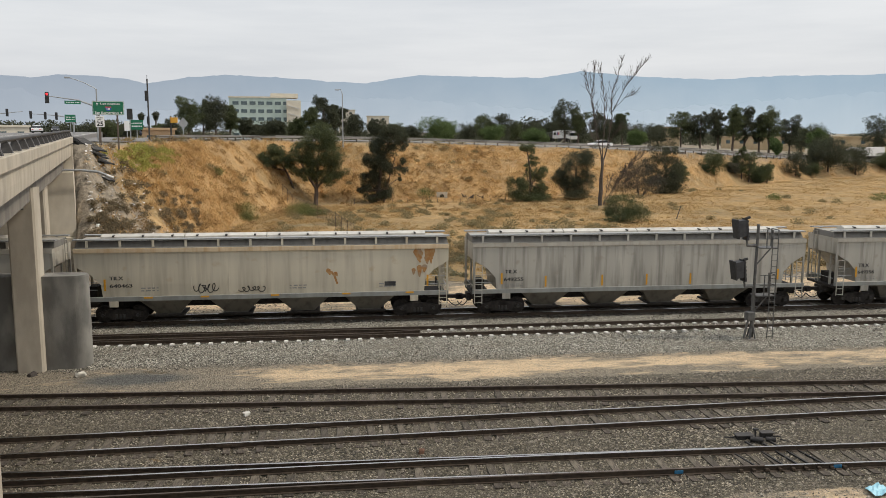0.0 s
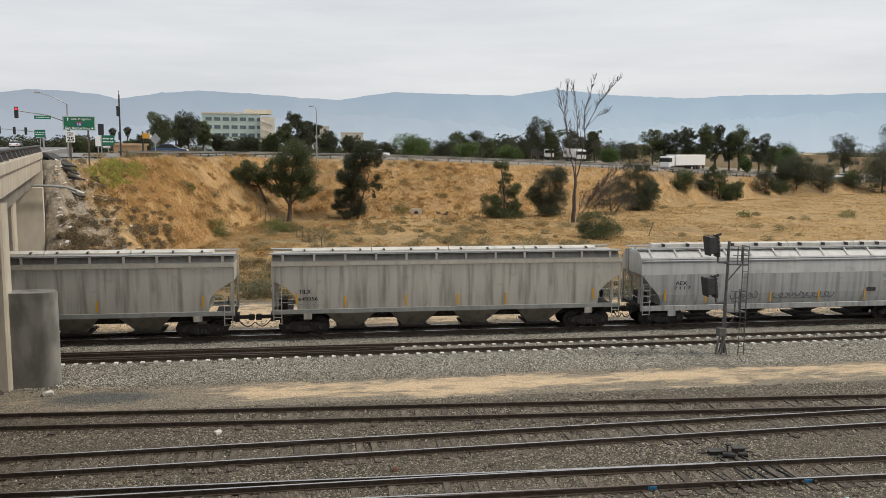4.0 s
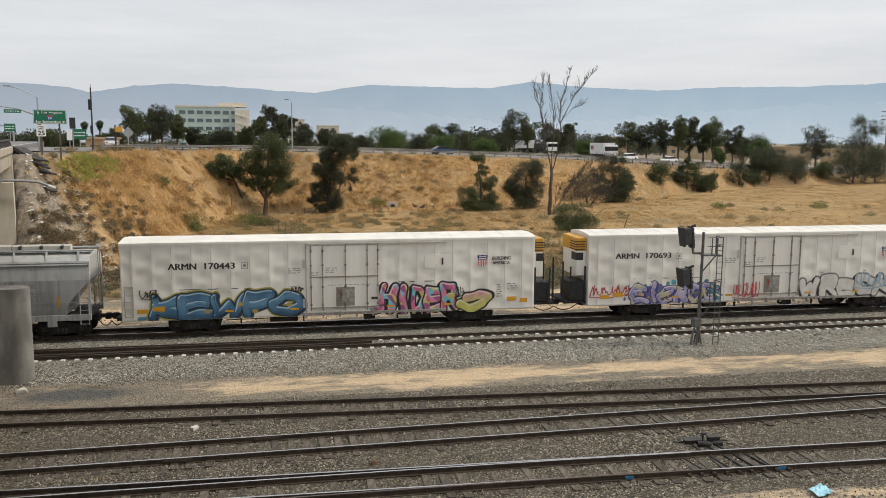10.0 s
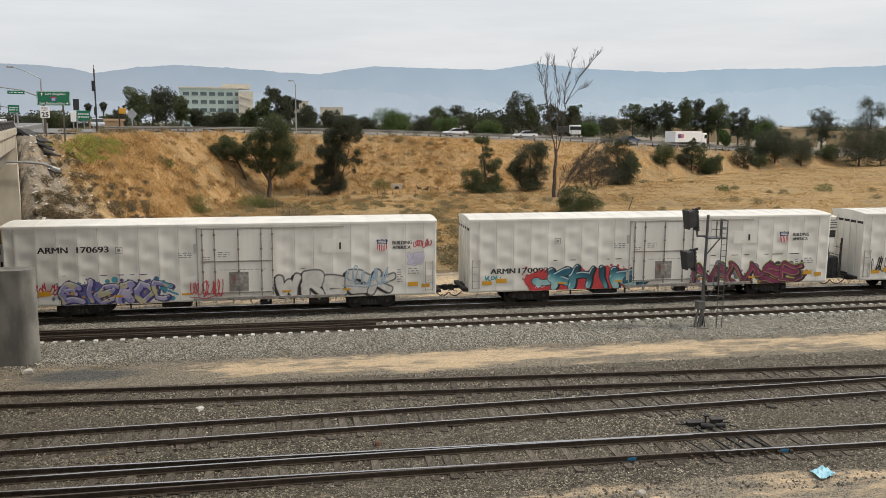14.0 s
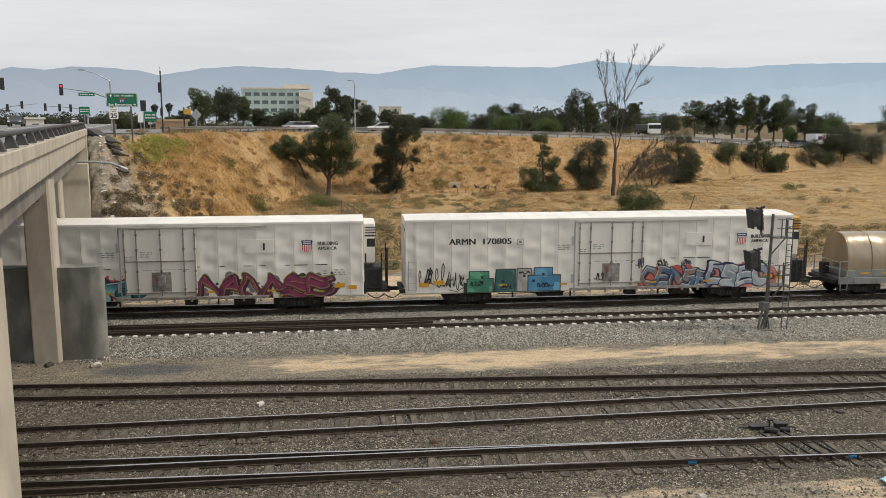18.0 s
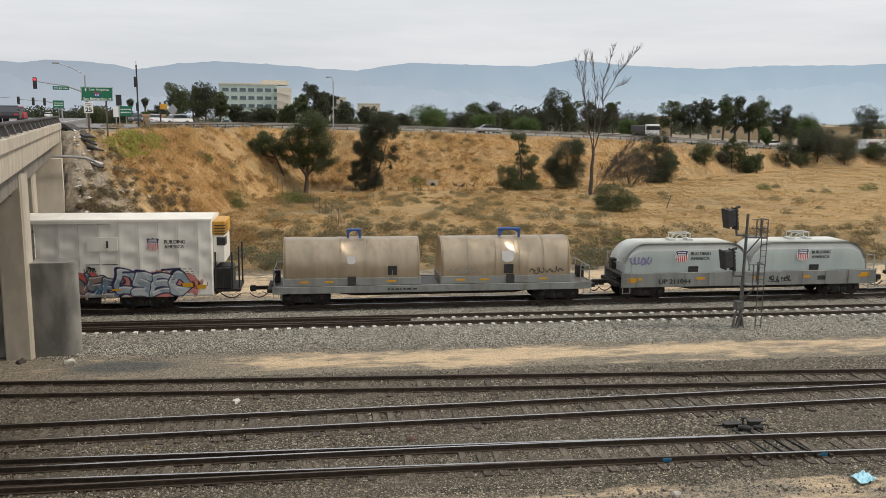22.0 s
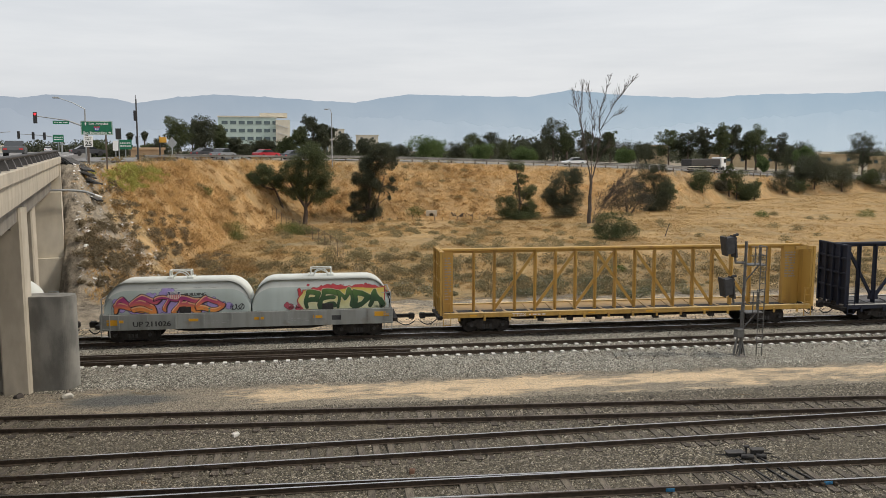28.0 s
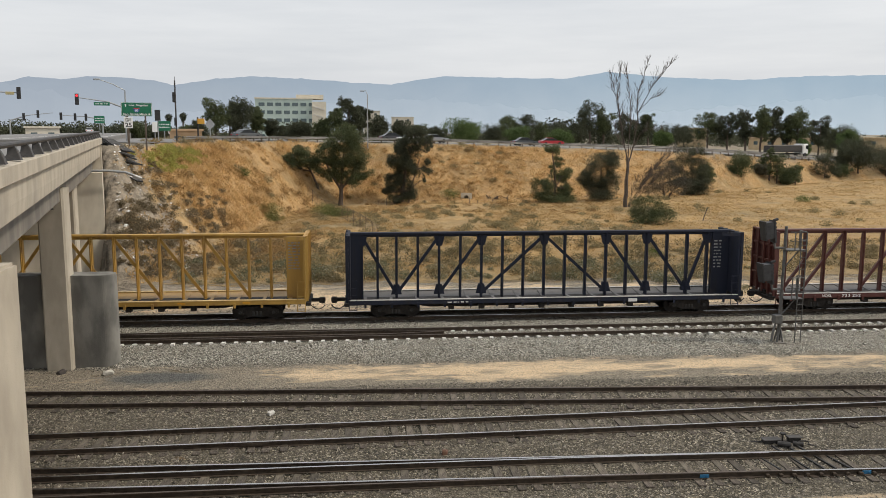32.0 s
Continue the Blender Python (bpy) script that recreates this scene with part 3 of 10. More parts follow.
def make_bents():
    """Piers under the bridge: a bent on each side of the main tracks and a near one."""
    th = thing("bridge_pier", "concrete bridge pier with a round-nosed crash wall", "bridge pier", group="piers of the bridge", kind="structure")
    for x in (-14.15, -19.4, -24.7):
        column(th, x, x + 1.15, 37.85, 38.75, -0.6, 7.70)
    bm = bmesh.new()
    nose = [(-11.5 + 0.55 * math.cos(a) - 0.20, 38.75 + 0.55 * math.sin(a)) for a in [math.pi * (k / 24 - 0.5) for k in range(25)]]
    prism(bm, nose + [(-27, 39.3), (-27, 38.2)], "z", -0.7, 3.70)
    prism(bm, [(p[0] - 0.03, p[1]) for p in nose] + [(-27, 39.28), (-27, 38.22)], "z", 3.70, 3.76)
    part("crash_wall", bm, CRASH, th)
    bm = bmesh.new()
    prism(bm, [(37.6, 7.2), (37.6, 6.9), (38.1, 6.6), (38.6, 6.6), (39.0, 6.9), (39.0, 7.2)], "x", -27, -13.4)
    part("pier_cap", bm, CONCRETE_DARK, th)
    th = thing("bridge_pier", "slim concrete bridge pier behind the train", "bridge pier", group="piers of the bridge", kind="structure")
    for x in (-17.4, -22.4, -27.6):
        column(th, x, x + 0.62, 50.7, 51.4, -0.5, 7.2)
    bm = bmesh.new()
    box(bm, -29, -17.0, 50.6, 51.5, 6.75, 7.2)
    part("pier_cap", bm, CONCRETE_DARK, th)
    th = thing("bridge_pier", "near concrete bridge pier with chamfered top", "bridge pier", group="piers of the bridge", kind="structure")
    for x in (-7.37, -13.0):
        bm = bmesh.new()
        prism(bm, [(x, 13.7), (x + 1.30, 13.7), (x + 1.30, 15.2), (x, 15.2)], "z", -0.4, 7.84)
        prism(bm, [(x + 0.05, 13.75), (x + 1.25, 13.75), (x + 1.25, 15.15), (x + 0.05, 15.15)], "z", 7.84, 7.90) if x > -8 else None
        part("column", bm, CONCRETE, th)


# pale mix; on the abutment it stands in for light on the front
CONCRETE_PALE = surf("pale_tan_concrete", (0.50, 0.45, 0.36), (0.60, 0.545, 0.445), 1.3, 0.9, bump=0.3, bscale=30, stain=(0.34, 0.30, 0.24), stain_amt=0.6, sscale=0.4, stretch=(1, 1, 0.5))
WHITE_LINE = surf("worn_road_paint", (0.5, 0.49, 0.47), (0.66, 0.65, 0.62), 6, 0.8)
REEF_ROOF_PALE = surf("pale_pipe_end", (0.6, 0.6, 0.58), (0.7, 0.7, 0.68), 6, 0.6)
make_bridge()
make_bents()


# ---- lettering and spray paint ----
def text_bm(s, offset=0.0, res=3):
    """The built-in font's letters as a flat mesh in x and y."""
    cu = bpy.data.curves.new("letters", "FONT")
    cu.body, cu.resolution_u, cu.offset = s, res, offset
    ob = new("letters", cu)
    bpy.context.view_layer.update()
    me = ob.evaluated_get(bpy.context.evaluated_depsgraph_get()).to_mesh()
    bm = bmesh.new()
    bm.from_mesh(me)
    bpy.data.objects.remove(ob)
    bpy.data.curves.remove(cu)
    return bm


def lettering(parent, s, x0, x1, z0, z1, mat, y=-1.506, name="lettering", label="", slant=0.0, bold=0.012, heavy=0.0):
    """Words fitted into a box on a side that faces -y."""
    bm = text_bm(s, bold)
    cs = [v.co for v in bm.verts]
    ax, bx, az, bz = min(c.x for c in cs), max(c.x for c in cs), min(c.y for c in cs), max(c.y for c in cs)
    for v in bm.verts:
        u, w = (v.co.x - ax) / (bx - ax), (v.co.y - az) / (bz - az)
        v.co = Vector((x0 + u * (x1 - x0) + slant * w, y, z0 + w * (z1 - z0)))
    if heavy:
        for k in (1, 2):
            q = bmesh.ops.duplicate(bm, geom=bm.faces[:] if k == 1 else once)["geom"]
            once = [f for f in q if isinstance(f, bmesh.types.BMFace)]
            bmesh.ops.translate(bm, verts=list({v for f in once for v in f.verts}), vec=(heavy, -0.0004, 0))
    me = bpy.data.meshes.new(name)
    bm.normal_update()
    bm.to_mesh(me)
    bm.free()
    me.materials.append(mat)
    ob = new(name, me)
    ob.parent = parent
    return tagged(ob, label) if label else ob


def capsule(bm, a, b, r, y, mi, r2=None, n=6):
    """A flat round-ended stroke in x and z."""
    r2 = r if r2 is None else r2
    d = Vector((b[0] - a[0], b[1] - a[1]))
    t = math.atan2(d.y, d.x) if d.length > 1e-6 else 0
    pts = [(a[0] + r * math.cos(t + math.pi / 2 + math.pi * i / n), a[1] + r * math.sin(t + math.pi / 2 + math.pi * i / n)) for i in range(n + 1)]
    pts += [(b[0] + r2 * math.cos(t - math.pi / 2 + math.pi * i / n), b[1] + r2 * math.sin(t - math.pi / 2 + math.pi * i / n)) for i in range(n + 1)]
    f = bm.faces.new([bm.verts.new((p[0], y, p[1])) for p in pts])
    f.material_index = mi


# letters as pen strokes: pairs of digits are points on a ten by ten field
GLYPHS = {"A": "00 49 90,24 74", "C": "97 69 19 04 21 82", "D": "10 19 68 95 61 10", "E": "98 19 04 10 91,05 75", "H": "10 29,80 99,15 85", "I": "50 59", "K": "10 29,98 15 91",
          "M": "00 19 54 99 90", "N": "00 19 80 99", "O": "49 05 12 50 94 78 49", "P": "10 19 89 85 14", "R": "10 19 89 85 14,45 90", "S": "98 29 06 84 70 01", "T": "08 99,59 40",
          "U": "19 02 50 92 99", "W": "09 20 56 70 99", "Y": "09 55 99,55 40", ")": "17 59 97 83 40 02", "<": "95 05 28,05 22", ">": "05 95 78,95 72", "Z": "08 99 10 91"}
INK = (0.015, 0.015, 0.018)


def spray_material():
    """Sprayed pigment: colour and cover from the painted sheet's own attribute."""
    m = bpy.data.materials.new("spray_paint")
    m.use_nodes = True
    N, L = m.node_tree.nodes, m.node_tree.links
    b = N["Principled BSDF"]
    b.inputs["Roughness"].default_value = 0.5
    at, tc, nz = N.new("ShaderNodeAttribute"), N.new("ShaderNodeTexCoord"), N.new("ShaderNodeTexNoise")
    at.attribute_name = "pigment"
    nz.inputs["Scale"].default_value, nz.inputs["Detail"].default_value = 2.4, 7
    L.new(tc.outputs["Object"], nz.inputs[0])
    mr, sc = N.new("ShaderNodeMapRange"), N.new("ShaderNodeVectorMath")
    mr.inputs[1].default_value, mr.inputs[2].default_value, mr.inputs[3].default_value, mr.inputs[4].default_value = 0.3, 0.7, 0.82, 1.12
    sc.operation = "SCALE"
    L.new(nz.outputs[0], mr.inputs[0])
    L.new(at.outputs["Color"], sc.inputs[0])
    L.new(mr.outputs[0], sc.inputs["Scale"])
    L.new(sc.outputs[0], b.inputs["Base Color"])
    L.new(at.outputs["Alpha"], b.inputs["Alpha"])
    return m


SPRAY = spray_material()


class Wall:
    """A painted patch on a side that faces -y: a fine sheet whose points take the pigment laid on it."""

    def __init__(self, x0, x1, z0, z1, res=0.028):
        self.xs, self.zs = np.arange(x0, x1 + res, res), np.arange(z0, z1 + res, res)
        self.X, self.Z = np.meshgrid(self.xs, self.zs)
        self.rgb, self.a = np.zeros((*self.X.shape, 3)), np.zeros(self.X.shape)

    def lay(self, mask, c):
        """Lays a colour, or an array of colours, with cover mask."""
        mask = np.clip(mask, 0, 1)[..., None]
        c = np.broadcast_to(np.asarray(c, float), self.rgb.shape)
        bare = (self.a < 0.02)[..., None]
        self.rgb = np.where(bare & (mask > 0), c, self.rgb * (1 - mask) + c * mask)
        self.a = np.maximum(self.a, mask[..., 0])

    def fade(self, stops, lo, hi, warp=0.12, freq=2.1, seed=0.0):
        """Colours blended from bottom to top, with a wandering edge."""
        k = (self.Z - lo) / (hi - lo) + warp * np.sin(self.X * freq + seed) + 0.6 * warp * np.sin(self.X * freq * 2.7 + self.Z * 3 + seed * 2)
        p = np.linspace(0, 1, len(stops))
        return np.stack([np.interp(k, p, [q[i] for q in stops]) for i in range(3)], -1)

    def patches(self, cols, freq=2.6, seed=0.0):
        """Soft blots of several colours."""
        best, out = np.full(self.X.shape, -9.0), np.zeros(self.rgb.shape)
        for i, c in enumerate(cols):
            f = np.sin(self.X * freq * (1 + 0.13 * i) + i * 2.1 + seed) * np.cos(self.Z * freq * 1.5 + i * 1.7 + seed) + 0.5 * np.sin(self.X * freq * 2.3 + self.Z * 4.1 + i * 3.3)
            out = np.where((f > best)[..., None], np.asarray(c), out)
            best = np.maximum(best, f)
        return out

    def dist(self, pts, squash=1.0, wob=0.0, seed=0.0):
        """Distance to a line of points; squash flattens the pen."""
        X = self.X + wob * np.sin(self.Z * 5.0 + seed) + wob * 0.5 * np.sin(self.X * 6.1 + seed)
        Z = self.Z + wob * np.sin(self.X * 4.3 + seed * 1.7)
        d = np.full(X.shape, 9.0)
        for (ax, az), (bx, bz) in zip(pts, pts[1:]):
            vx, vz = bx - ax, (bz - az) * squash
            px, pz = X - ax, (Z - az) * squash
            t = np.clip((px * vx + pz * vz) / (vx * vx + vz * vz + 1e-9), 0, 1)
            d = np.minimum(d, np.hypot(px - t * vx, pz - t * vz))
        return d

    def dots(self, x0, x1, z0, z1, n, r0, r1, c, seed):
        r = random.Random(seed)
        for _ in range(n):
            q = r0 + (r1 - r0) * r.random() ** 2
            self.lay((q - np.hypot(self.X - r.uniform(x0, x1), self.Z - r.uniform(z0, z1))) / 0.03 + 0.5, c)

    def cloud(self, x0, x1, z0, z1, c, seed, rough=0.35):
        """A ragged cloud of one colour."""
        mx, mz, hx, hz = (x0 + x1) / 2, (z0 + z1) / 2, (x1 - x0) / 2, (z1 - z0) / 2
        w = 1 + rough * (0.5 * np.sin(self.X * 3.1 + seed) + 0.3 * np.sin(self.X * 7.7 + self.Z * 3 + seed) + 0.25 * np.sin(self.Z * 9.1 - self.X * 4 + seed) + 0.2 * np.sin(self.X * 17 + seed))
        e = np.abs((self.X - mx) / hx) ** 3 + np.abs((self.Z - mz) / hz) ** 2.5
        self.lay((w - e) * 5, c)

    def letters(self, word, x0, x1, z0, z1, fill, pen=0.17, outline=INK, edge=0.05, halo=None, hedge=0.07, shade=None, drop=(0.10, -0.08), shine=None, squash=0.8, wob=0.05, seed=0, lap=1.12, soft=0.02, skew=0.12, inner=None):
        """Fat overlapping letters: drop shade, outline, fill and bright edge, one letter over the next."""
        r = random.Random(seed)
        n, h = len(word), z1 - z0
        cw = (x1 - x0) / n
        fields = []
        for i, ch in enumerate(word):
            w, sk = cw * lap * r.uniform(0.92, 1.08), skew * r.uniform(-0.6, 1.4)
            cx, up, grow = x0 + cw * (i + 0.5), r.uniform(-0.04, 0.05) * h, r.uniform(0.92, 1.06)
            d = np.full(self.X.shape, 9.0)
            for k, line in enumerate(GLYPHS[ch].split(",")):
                pts = []
                for q in line.split():
                    u, v = int(q[0]) / 9 + r.uniform(-0.05, 0.05), int(q[1]) / 9 + r.uniform(-0.04, 0.04)
                    pts.append((cx + (u - 0.5) * (w - 2 * pen) + sk * h * (v - 0.5), z0 + up + pen + v * (h * grow - 2 * pen)))
                p = pen * (1.0 + 0.25 * math.sin(i * 2.3 + k * 1.9))
                d = np.minimum(d, self.dist(pts, squash, wob, seed + i) - p)
            fields.append(d)
        if halo is not None:
            self.lay((hedge + edge - np.min(fields, axis=0)) / (soft * 1.5) + 0.5, halo)
        if shade is not None:
            res = self.xs[1] - self.xs[0]
            for k in range(1, 6):
                sx, sz = int(round(drop[0] * k / 5 / res)), int(round(drop[1] * k / 5 / res))
                self.lay((edge * 0.5 - np.roll(np.roll(np.min(fields, axis=0), sx, 1), sz, 0)) / soft + 0.5, shade)
        for i, d in enumerate(fields):
            self.lay((edge - d) / soft + 0.5, outline)
            self.lay(-d / soft + 0.5, fill(i) if callable(fill) else fill)
            gz, gx = np.gradient(-d)
            g = np.hypot(gx, gz) + 1e-9
            if inner is not None:
                self.lay(np.clip(1 - np.abs(d + pen * 0.42) / (pen * 0.16), 0, 1) * ((gx * 0.5 + gz * -0.86) / g < 0.1) * 0.85, inner)
            if shine is not None:
                self.lay(np.clip(1.3 - np.abs(d + pen * 0.30) / 0.03, 0, 1) * ((gx * 0.4 - gz * 0.9) / g > 0.55), shine)

    def done(self, parent, label, y=-1.506, bend=None):
        """The painted cells as one sheet under its car."""
        keep = self.a > 0.03
        cell = keep[:-1, :-1] | keep[1:, :-1] | keep[:-1, 1:] | keep[1:, 1:]
        used = np.zeros(self.a.shape, bool)
        for i in (0, 1):
            for j in (0, 1):
                used[i:used.shape[0] - 1 + i, j:used.shape[1] - 1 + j] |= cell
        idx = np.full(self.a.shape, -1)
        idx[used] = np.arange(used.sum())
        Y = np.full(self.X.shape, y) if bend is None else bend(self.X, self.Z)
        co = np.stack([self.X, Y, self.Z], -1)[used]
        r, c = np.nonzero(cell)
        F = np.stack([idx[r, c], idx[r, c + 1], idx[r + 1, c + 1], idx[r + 1, c]], -1)
        me = bpy.data.meshes.new("graffiti")
        me.from_pydata(co.tolist(), [], F.tolist())
        at = me.color_attributes.new("pigment", "FLOAT_COLOR", "POINT")
        at.data.foreach_set("color", np.concatenate([self.rgb[used], self.a[used][:, None]], -1).astype(np.float32).ravel())
        me.materials.append(SPRAY)
        ob = new("graffiti", me)
        ob.parent = parent
        return tagged(ob, label)


def tag(car, x0, x1, z0, z1, c=INK, seed=0, y=-1.506, n=5, r=0.022, bend=None):
    """A quick handwritten tag: looping lines that cannot be read."""
    rng = random.Random(seed)
    w = Wall(x0 - 0.1, x1 + 0.1, z0 - 0.1, z1 + 0.1, 0.022)
    h, step = z1 - z0, (x1 - x0) / n
    pts, ph = [], rng.uniform(0, 6)
    for i in range(n):
        amp, lean, wide, mid = rng.uniform(0.25, 0.5), rng.uniform(-0.2, 0.3), rng.uniform(0.25, 0.55), rng.uniform(0.42, 0.58)
        kind = rng.random()
        for k in range(8):
            a = ph + 2 * math.pi * k / 8
            u = x0 + step * (i + k / 8) + (wide * step * math.cos(a) if kind < 0.6 else 0.1 * step * math.cos(2 * a))
            v = z0 + h * (mid + amp * math.sin(a) * (1 if kind < 0.6 else (1 if k % 4 < 2 else -0.9)))
            pts.append((u + lean * (v - z0), v))
    w.lay((r - w.dist(pts)) / 0.018 + 0.5, c)
    if rng.random() < 0.6:
        w.lay((r * 0.8 - w.dist([(x0, z0 + h * 0.1), (x0 + 0.5 * (x1 - x0), z0), (x1, z0 + h * 0.25)])) / 0.018 + 0.5, c)
    return w.done(car, "thin scrawled spray tag", y, bend)


def bars(car, x0, x1, z0, z1, rows, mat, y=-1.506, seed=0):
    """Small print that cannot be read: plain bars."""
    rng = random.Random(seed)
    bm = bmesh.new()
    h = (z1 - z0) / rows
    for r in range(rows):
        x, zc = x0, z1 - h * (r + 0.5)
        while x < x1 - 0.05:
            w = rng.uniform(0.08, 0.26)
            e = min(x + w, x1)
            bm.faces.new([bm.verts.new(p) for p in ((x, y, zc - h * 0.2), (e, y, zc - h * 0.2), (e, y, zc + h * 0.2), (x, y, zc + h * 0.2))])
            x = e + rng.uniform(0.04, 0.12)
    return part("small_print", bm, mat, car)


def plate(car, name, x0, x1, z0, z1, mat, y=-1.508, t=0.006, label=""):
    bm = bmesh.new()
    box(bm, x0, x1, y - t, y + 0.004, z0, z1)
    return part(name, bm, mat, car, label)


# ---- paints of the train ----
def weathered(name, c, dark, rough=0.55, streak=0.55, rust=None, fine=1.0):
    """Car paint with grime that runs down in streaks."""
    m = surf(name, c, tuple(v * 0.82 for v in c), 0.8, rough, stain=dark, stain_amt=streak, sscale=2.6, stretch=(fine, 1.0, 0.10 / fine), bump=0.06, bscale=3, bdist=0.02, contrast=(0.3, 0.7))
    N, L = m.node_tree.nodes, m.node_tree.links
    b = N["Principled BSDF"]
    src = b.inputs["Base Color"].links[0].from_socket
    tc = N.new("ShaderNodeTexCoord")
    n = N.new("ShaderNodeTexNoise")
    n.inputs["Scale"].default_value, n.inputs["Detail"].default_value = 1.4, 9
    L.new(tc.outputs["Object"], n.inputs[0])
    r = N.new("ShaderNodeMapRange")
    r.inputs[1].default_value, r.inputs[2].default_value, r.inputs[4].default_value = 0.60, 0.76, 0.75
    L.new(n.outputs[0], r.inputs[0])
    mx = N.new("ShaderNodeMix")
    mx.data_type = "RGBA"
    L.new(r.outputs[0], mx.inputs[0])
    L.new(src, mx.inputs[6])
    mx.inputs[7].default_value = (*(rust or dark), 1)
    L.new(mx.outputs[2], b.inputs["Base Color"])
    return m


HOP_CREAM = weathered("weathered_cream_grey_paint", (0.60, 0.55, 0.435), (0.32, 0.28, 0.215), rust=(0.42, 0.32, 0.20), fine=1.2)
HOP_GREY = weathered("streaked_grey_paint", (0.46, 0.438, 0.385), (0.135, 0.126, 0.104), streak=0.75, rust=(0.27, 0.235, 0.185), fine=1.1)
HOP_BLUE = weathered("pale_blue_grey_paint", (0.40, 0.408, 0.397), (0.16, 0.162, 0.16), streak=0.8, fine=1.6)
HOP_ROOF = weathered("bleached_roof_paint", (0.42, 0.395, 0.34), (0.24, 0.20, 0.15), rust=(0.32, 0.19, 0.09))
HOP_LIGHT = weathered("pale_chalky_grey_paint", (0.50, 0.505, 0.49), (0.26, 0.26, 0.25), streak=0.6)
TOP_CHORD = weathered("rust_bled_cream_paint", (0.62, 0.50, 0.34), (0.42, 0.25, 0.11), streak=0.8, rust=(0.40, 0.22, 0.09))
HATCH = weathered("white_hatch_cover", (0.58, 0.56, 0.51), (0.32, 0.29, 0.25), streak=0.5)
STRIPE = weathered("grey_stripe_paint", (0.17, 0.18, 0.19), (0.10, 0.10, 0.11))
REEF = weathered("dusty_white_paint", (0.81, 0.78, 0.71), (0.65, 0.615, 0.54), streak=0.5, rust=(0.64, 0.61, 0.55))
REEF_ROOF = weathered("clean_white_roof", (0.80, 0.775, 0.71), (0.70, 0.68, 0.64), streak=0.3)
REEF_TRIM = weathered("grimy_white_trim", (0.47, 0.45, 0.41), (0.25, 0.22, 0.19), streak=0.8)
COIL_BROWN = weathered("tarnished_brown_metal", (0.44, 0.36, 0.26), (0.27, 0.215, 0.15), 0.33, 0.6)
COIL_BROWN.node_tree.nodes["Principled BSDF"].inputs["Metallic"].default_value = 0.6
COIL_GREEN = weathered("pale_green_grey_paint", (0.43, 0.49, 0.47), (0.35, 0.395, 0.375), streak=0.5)
COIL_ROOF = weathered("chalky_white_green_paint", (0.62, 0.64, 0.60), (0.5, 0.5, 0.46), streak=0.3)
SILL_GREY = weathered("grey_sill_paint", (0.27, 0.28, 0.265), (0.16, 0.155, 0.14), streak=0.6, rust=(0.17, 0.13, 0.095))
YELLOW = weathered("weathered_yellow_paint", (0.46, 0.275, 0.06), (0.21, 0.12, 0.04), streak=0.5, rust=(0.22, 0.11, 0.05))
BLUE = weathered("dark_blue_paint", (0.010, 0.014, 0.030), (0.014, 0.013, 0.014), rough=0.82, streak=0.6, rust=(0.034, 0.028, 0.028))
MAROON = weathered("maroon_paint", (0.10, 0.028, 0.022), (0.05, 0.018, 0.016), streak=0.5, rust=(0.12, 0.06, 0.045))
DECK_WORN = weathered("worn_deck_paint", (0.115, 0.105, 0.095), (0.06, 0.052, 0.045), streak=0.5)
# deck edges: the sunlit line is put into these pale colours
EDGE_PALE = weathered("bleached_edge_paint", (0.56, 0.54, 0.50), (0.33, 0.30, 0.27), streak=0.6)
EDGE_YELLOW = weathered("bleached_yellow_edge", (0.70, 0.52, 0.24), (0.42, 0.28, 0.12), streak=0.6)
DECK_YELLOW = weathered("sun_worn_yellow_deck", (0.36, 0.23, 0.085), (0.21, 0.13, 0.055), streak=0.5)
REFLECT = flat("yellow_reflector", (0.60, 0.30, 0.02), 0.4)
STENCIL = surf("black_stencil_paint", (0.022, 0.022, 0.024), (0.05, 0.05, 0.05), 3, 0.7)
STENCIL_GREY = surf("faded_stencil_paint", (0.20, 0.20, 0.198), (0.30, 0.30, 0.295), 3, 0.7)
NAVY, RED, WHITE = flat("shield_blue", (0.02, 0.03, 0.10)), flat("shield_red", (0.50, 0.04, 0.04)), flat("shield_white", (0.72, 0.71, 0.69))
BAY = weathered("dusty_brown_hopper_steel", (0.20, 0.185, 0.155), (0.07, 0.06, 0.05), streak=0.8, rust=(0.14, 0.10, 0.065))
RUST = surf("rust_stain", (0.34, 0.16, 0.05), (0.42, 0.25, 0.11), 6, 0.9, stain=(0.30, 0.24, 0.18), stain_amt=0.9, sscale=3)
BLUE_BRACKET = surf("blue_bracket_paint", (0.03, 0.08, 0.24), (0.05, 0.12, 0.32), 5, 0.5)


# ---- running gear ----
PROTO, SPINNERS, CARS = {}, [], []


